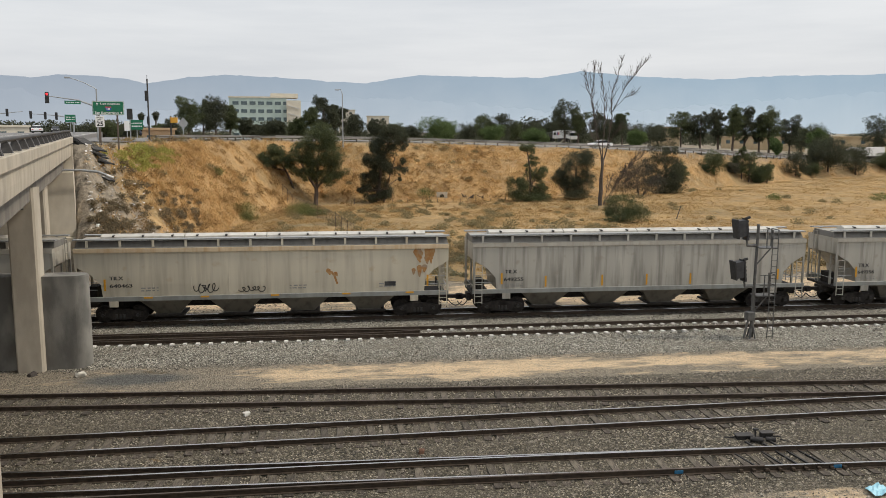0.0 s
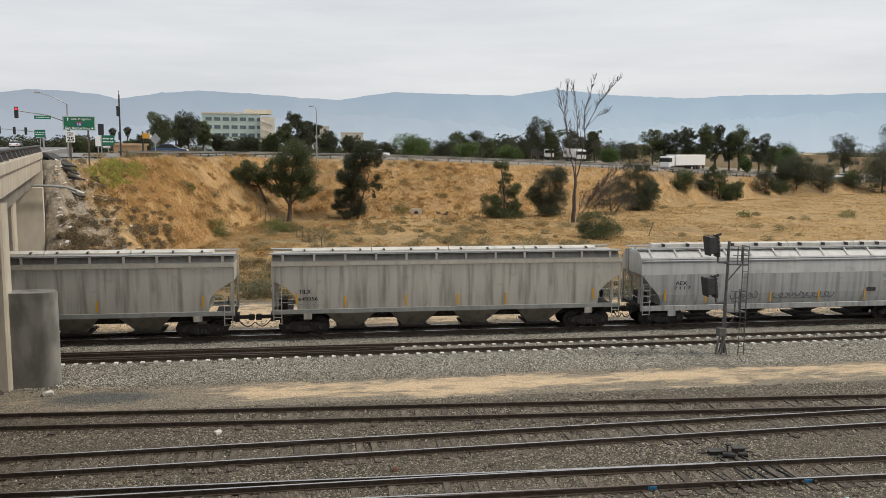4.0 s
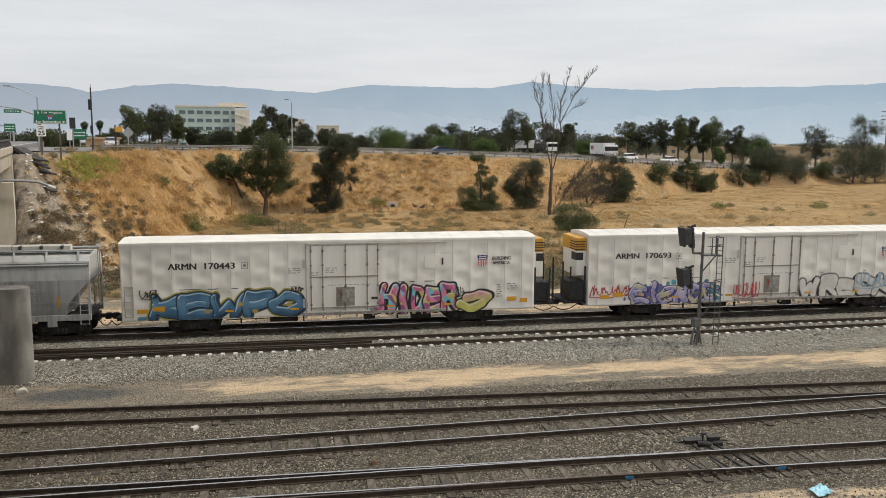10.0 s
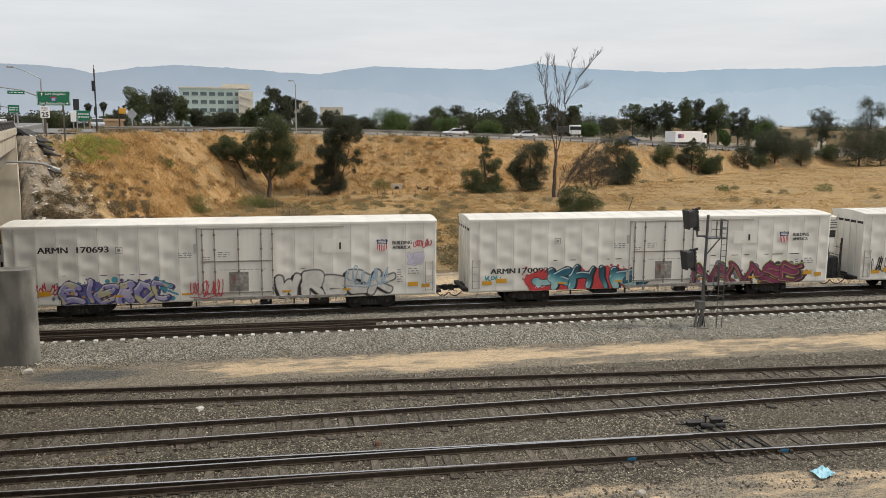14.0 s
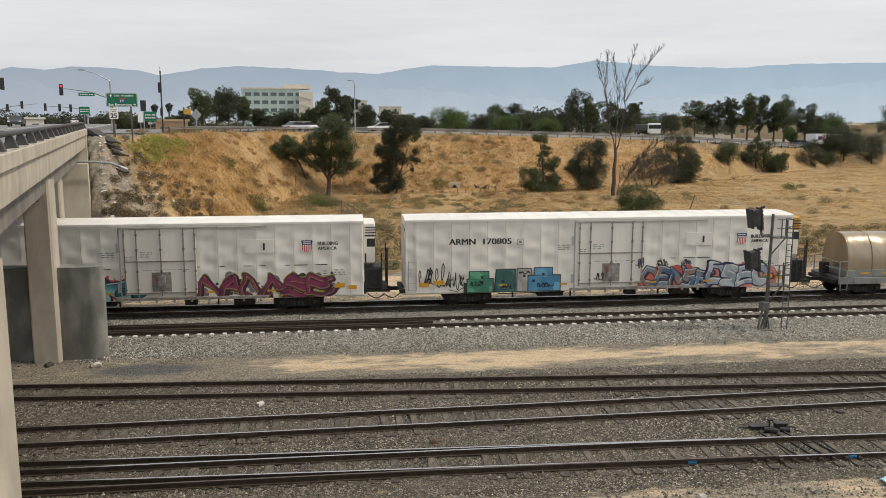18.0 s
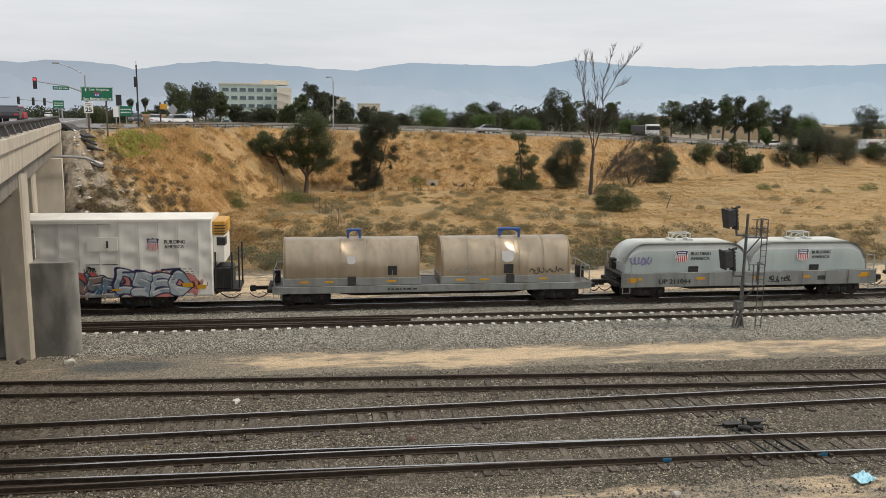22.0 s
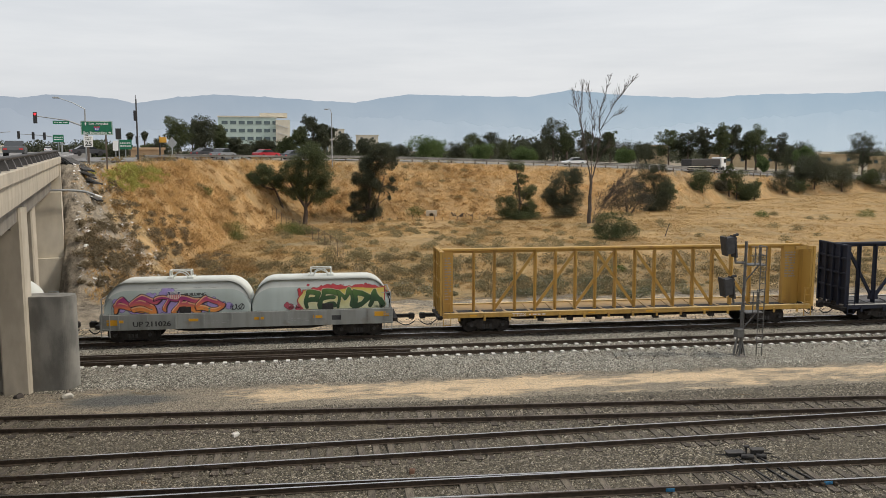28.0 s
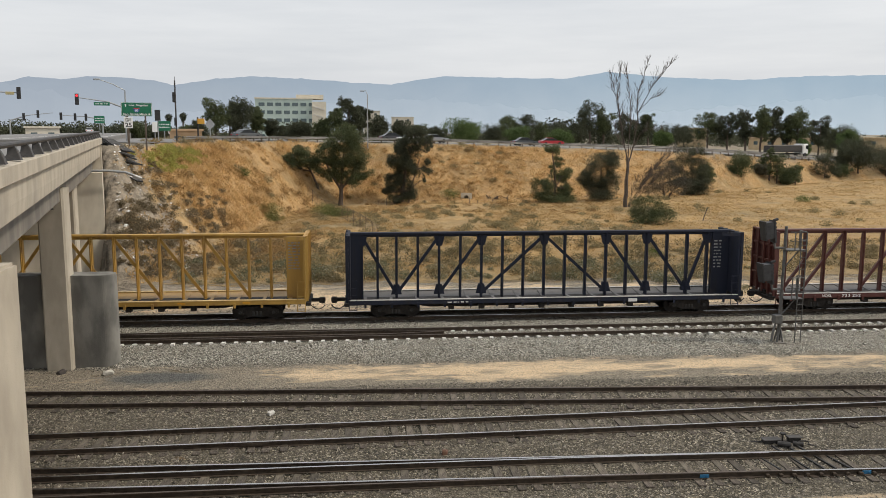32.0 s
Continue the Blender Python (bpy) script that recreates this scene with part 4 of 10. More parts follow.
def truck(car, x):
    """A two-axle truck at x, with side frames, bolster, springs and two wheelsets that roll."""
    if not PROTO:
        bm = bmesh.new()
        prism(bm, [(-1.14, 0.40), (-1.14, 0.58), (-0.98, 0.64), (-0.55, 0.76), (0.55, 0.76), (0.98, 0.64), (1.14, 0.58), (1.14, 0.40), (0.96, 0.34), (0.70, 0.40), (0.44, 0.22), (-0.44, 0.22), (-0.70, 0.40), (-0.96, 0.34)], "y", -0.09, 0.09)
        for s in (-1, 1):
            box(bm, s * 0.89 - 0.14, s * 0.89 + 0.14, -0.15, 0.15, 0.34, 0.60)
        PROTO["side_frame"] = part("side_frame", bm, TRUCK)
        bm = bmesh.new()
        box(bm, -0.24, 0.24, -1.12, 1.12, 0.46, 0.78, bevel=0.04)
        PROTO["bolster"] = part("bolster", bm, TRUCK)
        bm = bmesh.new()
        rod(bm, (0, 0, 0.27), (0, 0, 0.50), 0.075, 8)
        PROTO["spring"] = part("spring", bm, STEEL_DARK)
        bm = bmesh.new()
        rod(bm, (0, -1.08, 0), (0, 1.08, 0), 0.075, 10)
        for s in (-1, 1):
            rod(bm, (0, s * 0.685, 0), (0, s * 0.72, 0), 0.487, 28)
            rod(bm, (0, s * 0.72, 0), (0, s * 0.82, 0), 0.457, 28)
            rod(bm, (0, s * 0.82, 0), (0, s * 0.86, 0), 0.15, 14)
            rod(bm, (0, s * 1.08, 0), (0, s * 1.22, 0), 0.095, 12, mi=1)
            for k in range(3):
                a = k * 2 * math.pi / 3
                rod(bm, (0.06 * math.cos(a), s * 1.22, 0.06 * math.sin(a)), (0.06 * math.cos(a), s * 1.245, 0.06 * math.sin(a)), 0.02, 6, mi=1)
        PROTO["wheelset"] = part("wheelset", bm, [TRUCK, STEEL_DARK])
        for o in PROTO.values():
            o.hide_render = False
    first = PROTO["bolster"]
    t = new("truck", first.data)          # the bolster carries the other parts
    t.parent, t.matrix_basis = car, pose(x, 0, 0)
    for s in (-1, 1):
        reuse(PROTO["side_frame"], t, pose(0, s * 1.03, 0))
        for k in (-1, 0, 1):
            reuse(PROTO["spring"], t, pose(0.19 * k, s * 1.10, 0))
        w = reuse(PROTO["wheelset"], t, pose(s * 0.89, 0, 0.457))
        SPINNERS.append((w, s * 0.89))
    return t


def coupler(car, x, s, length):
    """Coupler and hose at an end; s is -1 at the left end, 1 at the right."""
    bm = bmesh.new()
    a, b = sorted((x, x + s * length))
    box(bm, a, b, -0.09, 0.09, 0.78, 0.97)
    kx = x + s * (length - 0.18)
    box(bm, kx - 0.16, kx + 0.16, -0.17, 0.15, 0.70, 1.02, bevel=0.04)
    box(bm, x - 0.12, x + 0.12, -0.35, 0.35, 0.66, 1.10)
    part("coupler", bm, TRUCK, car)
    bm = bmesh.new()
    pts = [Vector((x + s * length * (0.1 + 0.9 * u), -0.42 + 0.2 * u, 0.80 - 0.40 * math.sin(math.pi * min(1, u * 0.85)))) for u in [i / 7 for i in range(8)]]
    for p, q in zip(pts, pts[1:]):
        rod(bm, p, q, 0.03, 6)
    part("air_hose", bm, BLACK, car)


def ladder(car, x, y, z0, z1, w=0.42, mat=None, along="x", step=0.36):
    bm = bmesh.new()
    def at(u, z):
        return (x + u, y, z) if along == "x" else (x, y + u, z)
    for u in (0, w):
        beam(bm, at(u, z0), at(u, z1), 0.04, 0.04)
    n = max(2, int((z1 - z0) / step))
    for k in range(n + 1):
        z = z0 + 0.05 + (z1 - z0 - 0.1) * k / n
        beam(bm, at(0, z), at(w, z), 0.03, 0.03)
    return part("ladder", bm, mat or GALV, car)


def shield(car, x0, x1, z0, z1, y=-1.506, blank=False):
    """A striped shield emblem without words."""
    w, h = x1 - x0, z1 - z0
    outline = [(0.5, 1.0), (0.66, 0.95), (0.85, 1.0), (1.0, 0.86), (0.93, 0.72), (0.97, 0.35), (0.85, 0.1), (0.5, 0.0), (0.15, 0.1), (0.03, 0.35), (0.07, 0.72), (0.0, 0.86), (0.15, 1.0), (0.34, 0.95)]
    bm = bmesh.new()
    bm.faces.new([bm.verts.new((x0 + w * u, y, z0 + h * v)) for u, v in outline])
    em = part("emblem", bm, WHITE, car, "plain white shield emblem" if blank else "red, white and blue striped shield emblem")

    def patch(name, pts, off, mat):
        b2 = bmesh.new()
        b2.faces.new([b2.verts.new((x0 + w * u, y - off, z0 + h * v)) for u, v in pts])
        part(name, b2, mat, em)

    if not blank:
        patch("band", [(0.5, 0.96), (0.66, 0.91), (0.84, 0.95), (0.95, 0.86), (0.88, 0.72), (0.90, 0.58), (0.10, 0.58), (0.12, 0.72), (0.05, 0.86), (0.16, 0.95), (0.34, 0.91)], 0.003, NAVY)
        for k in range(6):
            u, lo = 0.115 + k * 0.14, (0.17, 0.08, 0.045, 0.045, 0.08, 0.17)[k]
            patch("stripe", ((u, lo), (u + 0.07, lo), (u + 0.07, 0.56), (u, 0.56)), 0.003, RED)
        for v in (0.64, 0.78):
            patch("letter_bar", ((0.2, v), (0.8, v), (0.8, v + 0.07), (0.2, v + 0.07)), 0.005, WHITE)
    return em


def start(name, label, category, s0):
    th = thing(name, label, category, group="cars of the freight train")
    CARS.append((th, s0))
    return th


# ---- covered hopper cars ----
# roof shoulder: dirt, and the running boards' shade put into the colour
HOP_SHOULDER = weathered("sooty_roof_paint", (0.17, 0.162, 0.145), (0.085, 0.08, 0.072), streak=0.8)


def hopper(label, s0, L, body, marks, gaps=(0.7, 0.95), trucks=(2.0, 17.7), bays=(4.5, 8.1, 11.7, 15.3), smooth=False, reflect=(), vert=(), lo=1.5):
    car = start("covered_hopper_car", label, "railcar", s0)
    bm = bmesh.new()
    if smooth:
        levels = [(1.24, 1.25, 1.36), (1.55, 1.22, 1.46), (1.9, 1.05, 1.52), (2.5, 0.55, 1.55), (3.15, 0.0, 1.55), (3.80, 0.0, 1.50), (4.16, 0.0, 1.38), (4.40, 0.0, 1.12), (4.55, 0.05, 0.6)]
    else:
        levels = [(1.50, 1.35, 1.46), (2.2, 1.28, 1.49), (2.75, 0.8, 1.50), (3.25, 0.0, 1.50), (3.98, 0.0, 1.50), (4.00, 0.0, 1.56), (4.22, 0.0, 1.55), (4.24, 0.0, 1.16), (4.56, 0.05, 0.98)]
    rings = []
    for z, c, w in levels:
        rings.append([bm.verts.new(p) for p in ((c, -w, z), (L - c, -w, z), (L - c, w, z), (c, w, z))])
    for k, (r0, r1) in enumerate(zip(rings, rings[1:])):
        for i in range(4):
            f = bm.faces.new((r0[i], r0[(i + 1) % 4], r1[(i + 1) % 4], r1[i]))
            f.material_index = 2 if k >= 6 and not smooth else 1 if k >= 4 else 0
    bm.faces.new(rings[0][::-1])
    f = bm.faces.new(rings[-1])
    f.material_index = 1
    part("body", bm, [body, HOP_ROOF if not smooth else HOP_LIGHT, HOP_SHOULDER], car)
    if smooth:
        for k, z in enumerate((3.86, 4.02, 4.12)):
            plate(car, "stripe", 0.04, L - 0.04, z, z + (0.10 if k == 0 else 0.05), STRIPE, y=-1.50 + 0.10 * k - 0.02 * (k == 2), t=0.03)
    bm = bmesh.new()
    n = int(L / (1.85 if not smooth else 3.6))
    for k in range(1, n):
        x = L * k / n
        box(bm, x - 0.012, x + 0.012, -1.507, -1.49, 1.52 if not smooth else 1.9, 3.97 if not smooth else 3.2)
    split("weld_seam", bm, body, car)
    z0, z1 = (1.27, 1.51) if not smooth else (0.96, 1.26)
    for s in (-1, 1):
        bm = bmesh.new()
        box(bm, 0, L, s * 1.50 - 0.05, s * 1.50 + 0.05, z0, z1, bevel=0.012)
        part("side_sill", bm, SILL_GREY if not smooth else body, car)
    bm = bmesh.new()
    box(bm, 0.1, L - 0.1, -0.3, 0.3, 0.72, 1.12)
    part("centre_sill", bm, TRUCK, car)
    if body is HOP_CREAM:
        for s in (-1, 1):
            bm = bmesh.new()
            box(bm, 0, L, *sorted((s * 1.50, s * 1.585)), 3.97, 4.215, bevel=0.01)
            part("top_chord", bm, TOP_CHORD, car, "rust-stained top chord")
    for bx in bays:
        bm = bmesh.new()
        rings = [[bm.verts.new((bx + a * sx, b * sy, z)) for sx, sy in ((-1, -1), (1, -1), (1, 1), (-1, 1))] for a, b, z in (((1.72, 1.40, 1.49), (1.30, 1.25, 1.18), (0.62, 0.62, 0.42), (0.62, 0.62, 0.34)) if not smooth else ((0.62, 1.25, 1.24), (0.58, 1.15, 0.90), (0.40, 0.62, 0.62), (0.40, 0.62, 0.55)))]
        for r0, r1 in zip(rings, rings[1:]):
            for i in range(4):
                bm.faces.new((r0[i], r0[(i + 1) % 4], r1[(i + 1) % 4], r1[i]))
        bm.faces.new(rings[0])
        bm.faces.new(rings[-1][::-1])
        h = part("hopper_bay", bm, BAY if not smooth else TRUCK, car)
        bm = bmesh.new()
        box(bm, bx - 0.75, bx + 0.85, -0.9, 0.9, 0.26, 0.38, bevel=0.02)
        rod(bm, (bx - 0.9, -1.2, 0.44), (bx + 0.9, -1.2, 0.44), 0.035, 6)
        part("outlet_gate", bm, TRUCK, h)
    # roof: running boards on brackets, hatch covers
    for s in (-1, 1):
        bm = bmesh.new()
        y = s * (1.05 if not smooth else 0.75)
        box(bm, -0.1, L + 0.1, y - 0.2, y + 0.2, 4.62, 4.68)
        part("running_board", bm, GALV, car)
    bm = bmesh.new()
    nb = 12
    for k in range(nb):
        x = 0.6 + (L - 1.2) * k / (nb - 1)
        for s in (-1, 1):
            if smooth:
                beam(bm, (x, s * 0.95, 4.62), (x + 0.05, s * 1.36, 4.20), 0.10, 0.04)
            else:
                box(bm, x - 0.06, x + 0.06, s * 1.22 - 0.03, s * 1.22 + 0.03, 4.20, 4.64)
    split("board_bracket", bm, body, car)
    hx = 1.1
    while hx < L - 1.4:
        e = min(hx + 4.35, L - 1.1)
        bm = bmesh.new()
        prism(bm, [(-0.42, 4.45), (0.42, 4.45), (0.38, 4.72), (0.0, 4.84), (-0.38, 4.72)] if not smooth else [(-0.25, 4.5), (0.25, 4.5), (0.22, 4.84), (0.0, 4.92), (-0.22, 4.84)], "x", hx, e - 0.06)
        hc = part("hatch_cover", bm, HATCH, car)
        bm = bmesh.new()
        for u in (0.15, 0.5, 0.85):
            x = hx + (e - hx) * u
            box(bm, x - 0.05, x + 0.05, -0.48, 0.48, 4.70, 4.79 if not smooth else 4.88)
        split("hatch_clamp", bm, STEEL_DARK, hc)
        hx = e
    for x, s in ((0.0, -1), (L, 1)):
        bm = bmesh.new()
        for yy in (-1.44, 1.44):
            beam(bm, (x - s * 0.06, yy, z0), (x - s * 0.06, yy, 4.1), 0.10, 0.09)
        for yy in (-0.6, 0.6):
            beam(bm, (x - s * 0.25, yy, 1.2), (x - s * 0.25, yy, 3.3), 0.09, 0.12)
        split("end_post", bm, body, car)
        bm = bmesh.new()
        box(bm, *sorted((x - s * 0.02, x - s * 1.1)), -1.4, 1.4, 1.12, 1.24)
        part("end_platform", bm, TRUCK, car)
        ladder(car, x - s * 0.10 - (0.42 if s > 0 else 0), -1.55, 0.72, 2.9 if not smooth else 2.6, mat=body)
        ladder(car, x + s * 0.02, 0.5, 1.3, 4.5, mat=body, along="y")
        bm = bmesh.new()
        for zz in (1.9, 2.35):
            rod(bm, (x - s * 0.05, -1.42, zz), (x - s * 1.1, -1.42, zz), 0.018, 6)
        rod(bm, (x - s * 0.02, -1.3, 1.7), (x - s * 0.02, 1.3, 1.7), 0.02, 6)
        split("grab_iron", bm, GALV, car)
        bm = bmesh.new()
        box(bm, x - s * 1.9 - 0.22, x - s * 1.9 + 0.22, -1.56, -1.44, z0 - 0.3, z0 + 0.01)
        part("jacking_pad", bm, body, car)
    bm = bmesh.new()
    rod(bm, (L - 0.5, 0.35, 1.75), (L - 0.46, 0.35, 1.75), 0.26, 16)
    part("brake_wheel", bm, TRUCK, car)
    bm = bmesh.new()
    box(bm, 0.35, 0.8, -0.5, 0.5, 1.25, 1.9)
    part("brake_cylinder", bm, TRUCK, car)
    coupler(car, 0, -1, gaps[0])
    coupler(car, L, 1, gaps[1])
    for tx in trucks:
        truck(car, tx)
    for x in reflect:
        plate(car, "reflector", x - 0.22, x + 0.22, z1 - 0.11, z1 - 0.02, REFLECT, y=-1.555)
    for x, z in vert:
        plate(car, "reflector", x - 0.05, x + 0.05, z - 0.35, z + 0.30, REFLECT, y=-1.512 if not smooth else -1.56)
    yy = -1.512 if not smooth else -1.565
    for s, a in marks:
        lettering(car, s, *a, STENCIL, y=yy, bold=0.0, heavy=0.012)
    return car


Y4 = -1.562
h0 = hopper("grey weathered covered hopper car", -34.1, 19.6, HOP_GREY, (), trucks=(2.0, 17.7))
h1 = hopper("cream-grey covered hopper car with rust stains and tags", -13.47, 19.61, HOP_CREAM, (("TILX", (1.72, 2.41, 2.45, 2.65)), ("640463", (1.73, 2.85, 2.03, 2.22))), reflect=(3.67, 6.56, 10.22, 14.02, 17.46), vert=((1.49, 2.2), (18.45, 2.15)), trucks=(2.1, 17.95))
for a, b, c, d, sd in ((13.0, 13.55, 2.40, 2.85, 1), (17.65, 18.75, 2.7, 3.9, 2), (17.9, 18.6, 3.4, 3.95, 3)):
    rr = random.Random(sd)
    bm = bmesh.new()
    for k in range(9 if sd > 1 else 4):
        cx, cz = rr.uniform(a, b), rr.uniform(c, d)
        capsule(bm, (cx, cz), (cx + rr.uniform(-0.15, 0.15), cz - rr.uniform(0.1, 0.5)), rr.uniform(0.06, 0.2), -1.5075 - 0.0004 * k - 0.004 * sd, 0, 0.05)
    part("rust_patch", bm, RUST, h1, "orange rust patch")
tag(h1, 6.0, 7.2, 1.65, 2.2, seed=4, y=-1.514)
tag(h1, 8.4, 9.7, 1.65, 2.0, seed=9, y=-1.514)
for k, x in enumerate((3.3, 11.0, 15.8)):
    bars(h1, x, x + 0.9, 1.75, 2.05, 2, STENCIL_GREY, y=-1.512, seed=k)
plate(h1, "stencil_block", 16.1, 16.7, 1.85, 2.10, STENCIL, y=-1.512)
h2 = hopper("grey covered hopper car with dark rain streaks", 7.49, 19.53, HOP_GREY, (("TILX", (1.81, 2.48, 2.43, 2.64)), ("649255", (1.75, 2.84, 1.98, 2.18))), vert=((1.63, 2.15), (4.13, 1.95), (7.39, 1.95), (10.0, 1.95), (12.6, 1.95), (17.9, 2.1)), trucks=(1.75, 17.75), bays=(4.2, 7.7, 11.2, 14.9), gaps=(0.65, 0.95))
bars(h2, 1.8, 2.9, 1.62, 1.85, 2, STENCIL_GREY, y=-1.512, seed=5)
h3 = hopper("grey covered hopper car with grime and yellow reflectors", 28.96, 19.53, HOP_GREY, (("TILX", (1.41, 2.07, 2.41, 2.64)), ("649356", (1.40, 2.42, 2.01, 2.21))), vert=((1.3, 2.15), (3.9, 1.95), (7.2, 1.95), (10.1, 1.95), (12.8, 1.95), (17.9, 2.1)), trucks=(1.7, 17.75), bays=(4.2, 7.7, 11.2, 14.9), gaps=(0.95, 0.6))
bars(h3, 1.4, 2.5, 1.62, 1.85, 2, STENCIL_GREY, y=-1.512, seed=6)
h4 = hopper("pale blue-grey covered hopper car with a smooth rounded side", 49.72, 18.14, HOP_BLUE, (("AEX", (2.05, 2.75, 2.52, 2.74)), ("7 1 1 7", (1.98, 2.97, 2.23, 2.42))), smooth=True, vert=((1.45, 1.9), (3.95, 1.75), (8.0, 1.7), (11.1, 1.7), (14.1, 1.7), (16.6, 1.95)), trucks=(1.6, 16.6), bays=(4.1, 7.4, 10.9, 14.3), gaps=(0.6, 0.72))
tag(h4, 5.5, 7.2, 1.55, 2.05, (0.12, 0.13, 0.14), 12, Y4, 6)
tag(h4, 8.2, 12.0, 1.55, 1.95, (0.12, 0.13, 0.14), 13, Y4, 9)
bars(h4, 15.3, 16.0, 2.0, 2.6, 5, STENCIL_GREY, y=Y4, seed=8)
plate(h4, "stencil_block", 14.2, 14.8, 1.9, 2.15, STENCIL, y=Y4)


# ---- refrigerator cars ----
REEF_BAR = surf("grimy_galvanized_bar", (0.21, 0.195, 0.175), (0.36, 0.345, 0.32), 5, 0.6, 0.2, stain=(0.16, 0.085, 0.05), stain_amt=0.7, sscale=1.6)


def reefer(label, s0, number, marks, unit, gaps, low=False, ladder_left=True):
    L = 22.18
    car = start("refrigerator_car", label, "railcar", s0)
    bm = bmesh.new()
    # side sheet in bays of one metre, each slightly bulged as thin sheet is
    xs = [0.0] + [0.55 + 0.995 * k for k in range(22)] + [L]
    zs = [0.79] + [0.90 + 0.1333 * k for k in range(30)] + [4.90]
    cols = []
    for k, (a, b) in enumerate(zip(xs, xs[1:])):
        for u in (0, 0.12, 0.3, 0.5, 0.7, 0.88):
            cols.append((k, a + (b - a) * u, u))
    cols.append((0, L, 0))
    grid = []
    for bay, x, u in cols:
        col = []
        for j, z in enumerate(zs):
            bow = math.sin(math.pi * u) ** 0.6 * min(1.0, (z - 0.79) * 3, (4.9 - z) * 3)
            lump = math.sin(5.6 * z + 1.5 * u + 2.3 * math.sin(bay * 1.7 + s0)) + 0.55 * math.sin(9.3 * z - 2.2 * u + bay * 2.9 + s0)
            d = bow * (0.035 + 0.021 * lump)
            col.append(bm.verts.new((x, -1.5 + d, z)))
        grid.append(col)
    for c0, c1 in zip(grid, grid[1:]):
        for j in range(len(zs) - 1):
            f = bm.faces.new((c0[j], c1[j], c1[j + 1], c0[j + 1]))
            f.smooth = True
    back = [bm.verts.new(p) for p in ((0, 1.5, 0.79), (L, 1.5, 0.79), (L, 1.5, 4.9), (0, 1.5, 4.9))]
    bm.faces.new(back[::-1])
    bm.faces.new([grid[0][j] for j in range(len(zs))] + [back[3], back[0]])
    bm.faces.new([grid[-1][j] for j in range(len(zs))][::-1] + [back[1], back[2]])
    bm.faces.new([c[0] for c in grid][::-1] + [back[0], back[1]])
    part("body", bm, REEF, car)
    bm = bmesh.new()
    for x in xs[1:-1]:
        if not 9.3 < x < 13.5:
            box(bm, x - 0.008, x + 0.008, -1.503, -1.485, 0.9, 4.85)
    split("panel_seam", bm, REEF_TRIM, car)
    bm = bmesh.new()
    prism(bm, [(-1.54, 4.88), (-1.54, 4.99), (-1.47, 5.03), (-0.7, 5.10), (0, 5.13), (0.7, 5.10), (1.47, 5.03), (1.54, 4.99), (1.54, 4.88)], "x", -0.02, L + 0.02)
    part("roof", bm, REEF_ROOF, car)
    bm = bmesh.new()
    for k in range(22):
        x = 0.55 + 0.995 * k
        prism(bm, [(-1.45, 5.02), (-0.72, 5.09), (0, 5.12), (0.72, 5.09), (1.45, 5.02), (1.45, 5.045), (0.72, 5.115), (0, 5.145), (-0.72, 5.115), (-1.45, 5.045)], "x", x - 0.025, x + 0.025)
    split("roof_rib", bm, REEF_ROOF, car)
    # plug door with its lock bars and track
    bm = bmesh.new()
    box(bm, 9.66, 13.36, -1.545, -1.49, 1.14, 4.70, bevel=0.015)
    door = part("door", bm, REEF, car, "plug door with vertical lock bars")
    bm = bmesh.new()
    for x in (9.72, 10.34, 11.56, 12.74, 13.32):
        beam(bm, (x, -1.575, 1.05), (x, -1.575, 4.74), 0.05, 0.05)
        for z in (1.4, 2.4, 3.6, 4.4):
            box(bm, x - 0.06, x + 0.06, -1.60, -1.54, z - 0.05, z + 0.05)
    part("lock_bar", bm, REEF_BAR, door)
    bm = bmesh.new()
    for z in (1.22, 2.95):
        beam(bm, (9.66, -1.56, z), (13.36, -1.56, z), 0.05, 0.06)
    split("cross_bar", bm, REEF_BAR, door)
    bm = bmesh.new()
    box(bm, 11.05, 12.05, -1.572, -1.54, 1.3, 2.35)
    box(bm, 11.35, 11.75, -1.62, -1.57, 1.6, 2.15)
    part("lock_box", bm, REEF_BAR, door)
    plate(car, "lock_label", 11.30, 11.42, 1.85, 2.05, RED, y=-1.60)
    bm = bmesh.new()
    box(bm, 9.5, 17.1, -1.60, -1.49, 4.74, 4.80)
    part("door_track", bm, REEF_TRIM, car)
    bm = bmesh.new()
    box(bm, 9.2, 17.1, -1.62, -1.46, 0.84, 0.96)
    for k in range(9):
        box(bm, 9.4 + k * 0.9, 9.5 + k * 0.9, -1.64, -1.5, 0.70, 0.98)
    part("door_sill", bm, REEF_BAR, car)
    bm = bmesh.new()
    box(bm, 9.42, 9.48, -1.53, -1.495, 0.95, 4.8)
    for z in (1.55, 3.75):
        box(bm, 9.28, 9.40, -1.55, -1.495, z - 0.3, z + 0.2)
    part("door_post", bm, REEF_TRIM, car)
    bm = bmesh.new()
    box(bm, 15.9, 17.4, -1.516, -1.49, 3.3, 4.05)
    part("vent_hatch", bm, REEF, car)
    plate(car, "vent_handle", 16.85, 16.95, 3.48, 3.86, STEEL_DARK, y=-1.53, t=0.02)
    # small print and markers
    bars(car, 8.5, 9.2, 3.15, 3.5, 3, STENCIL_GREY, seed=1)
    bars(car, 10.5, 11.1, 3.15, 3.5, 3, STENCIL_GREY, y=-1.55, seed=2)
    bars(car, 9.75, 10.2, 3.0, 3.25, 2, STENCIL_GREY, y=-1.55, seed=3)
    bars(car, 10.6, 13.0, 2.44, 2.52, 1, STENCIL_GREY, y=-1.55, seed=4)
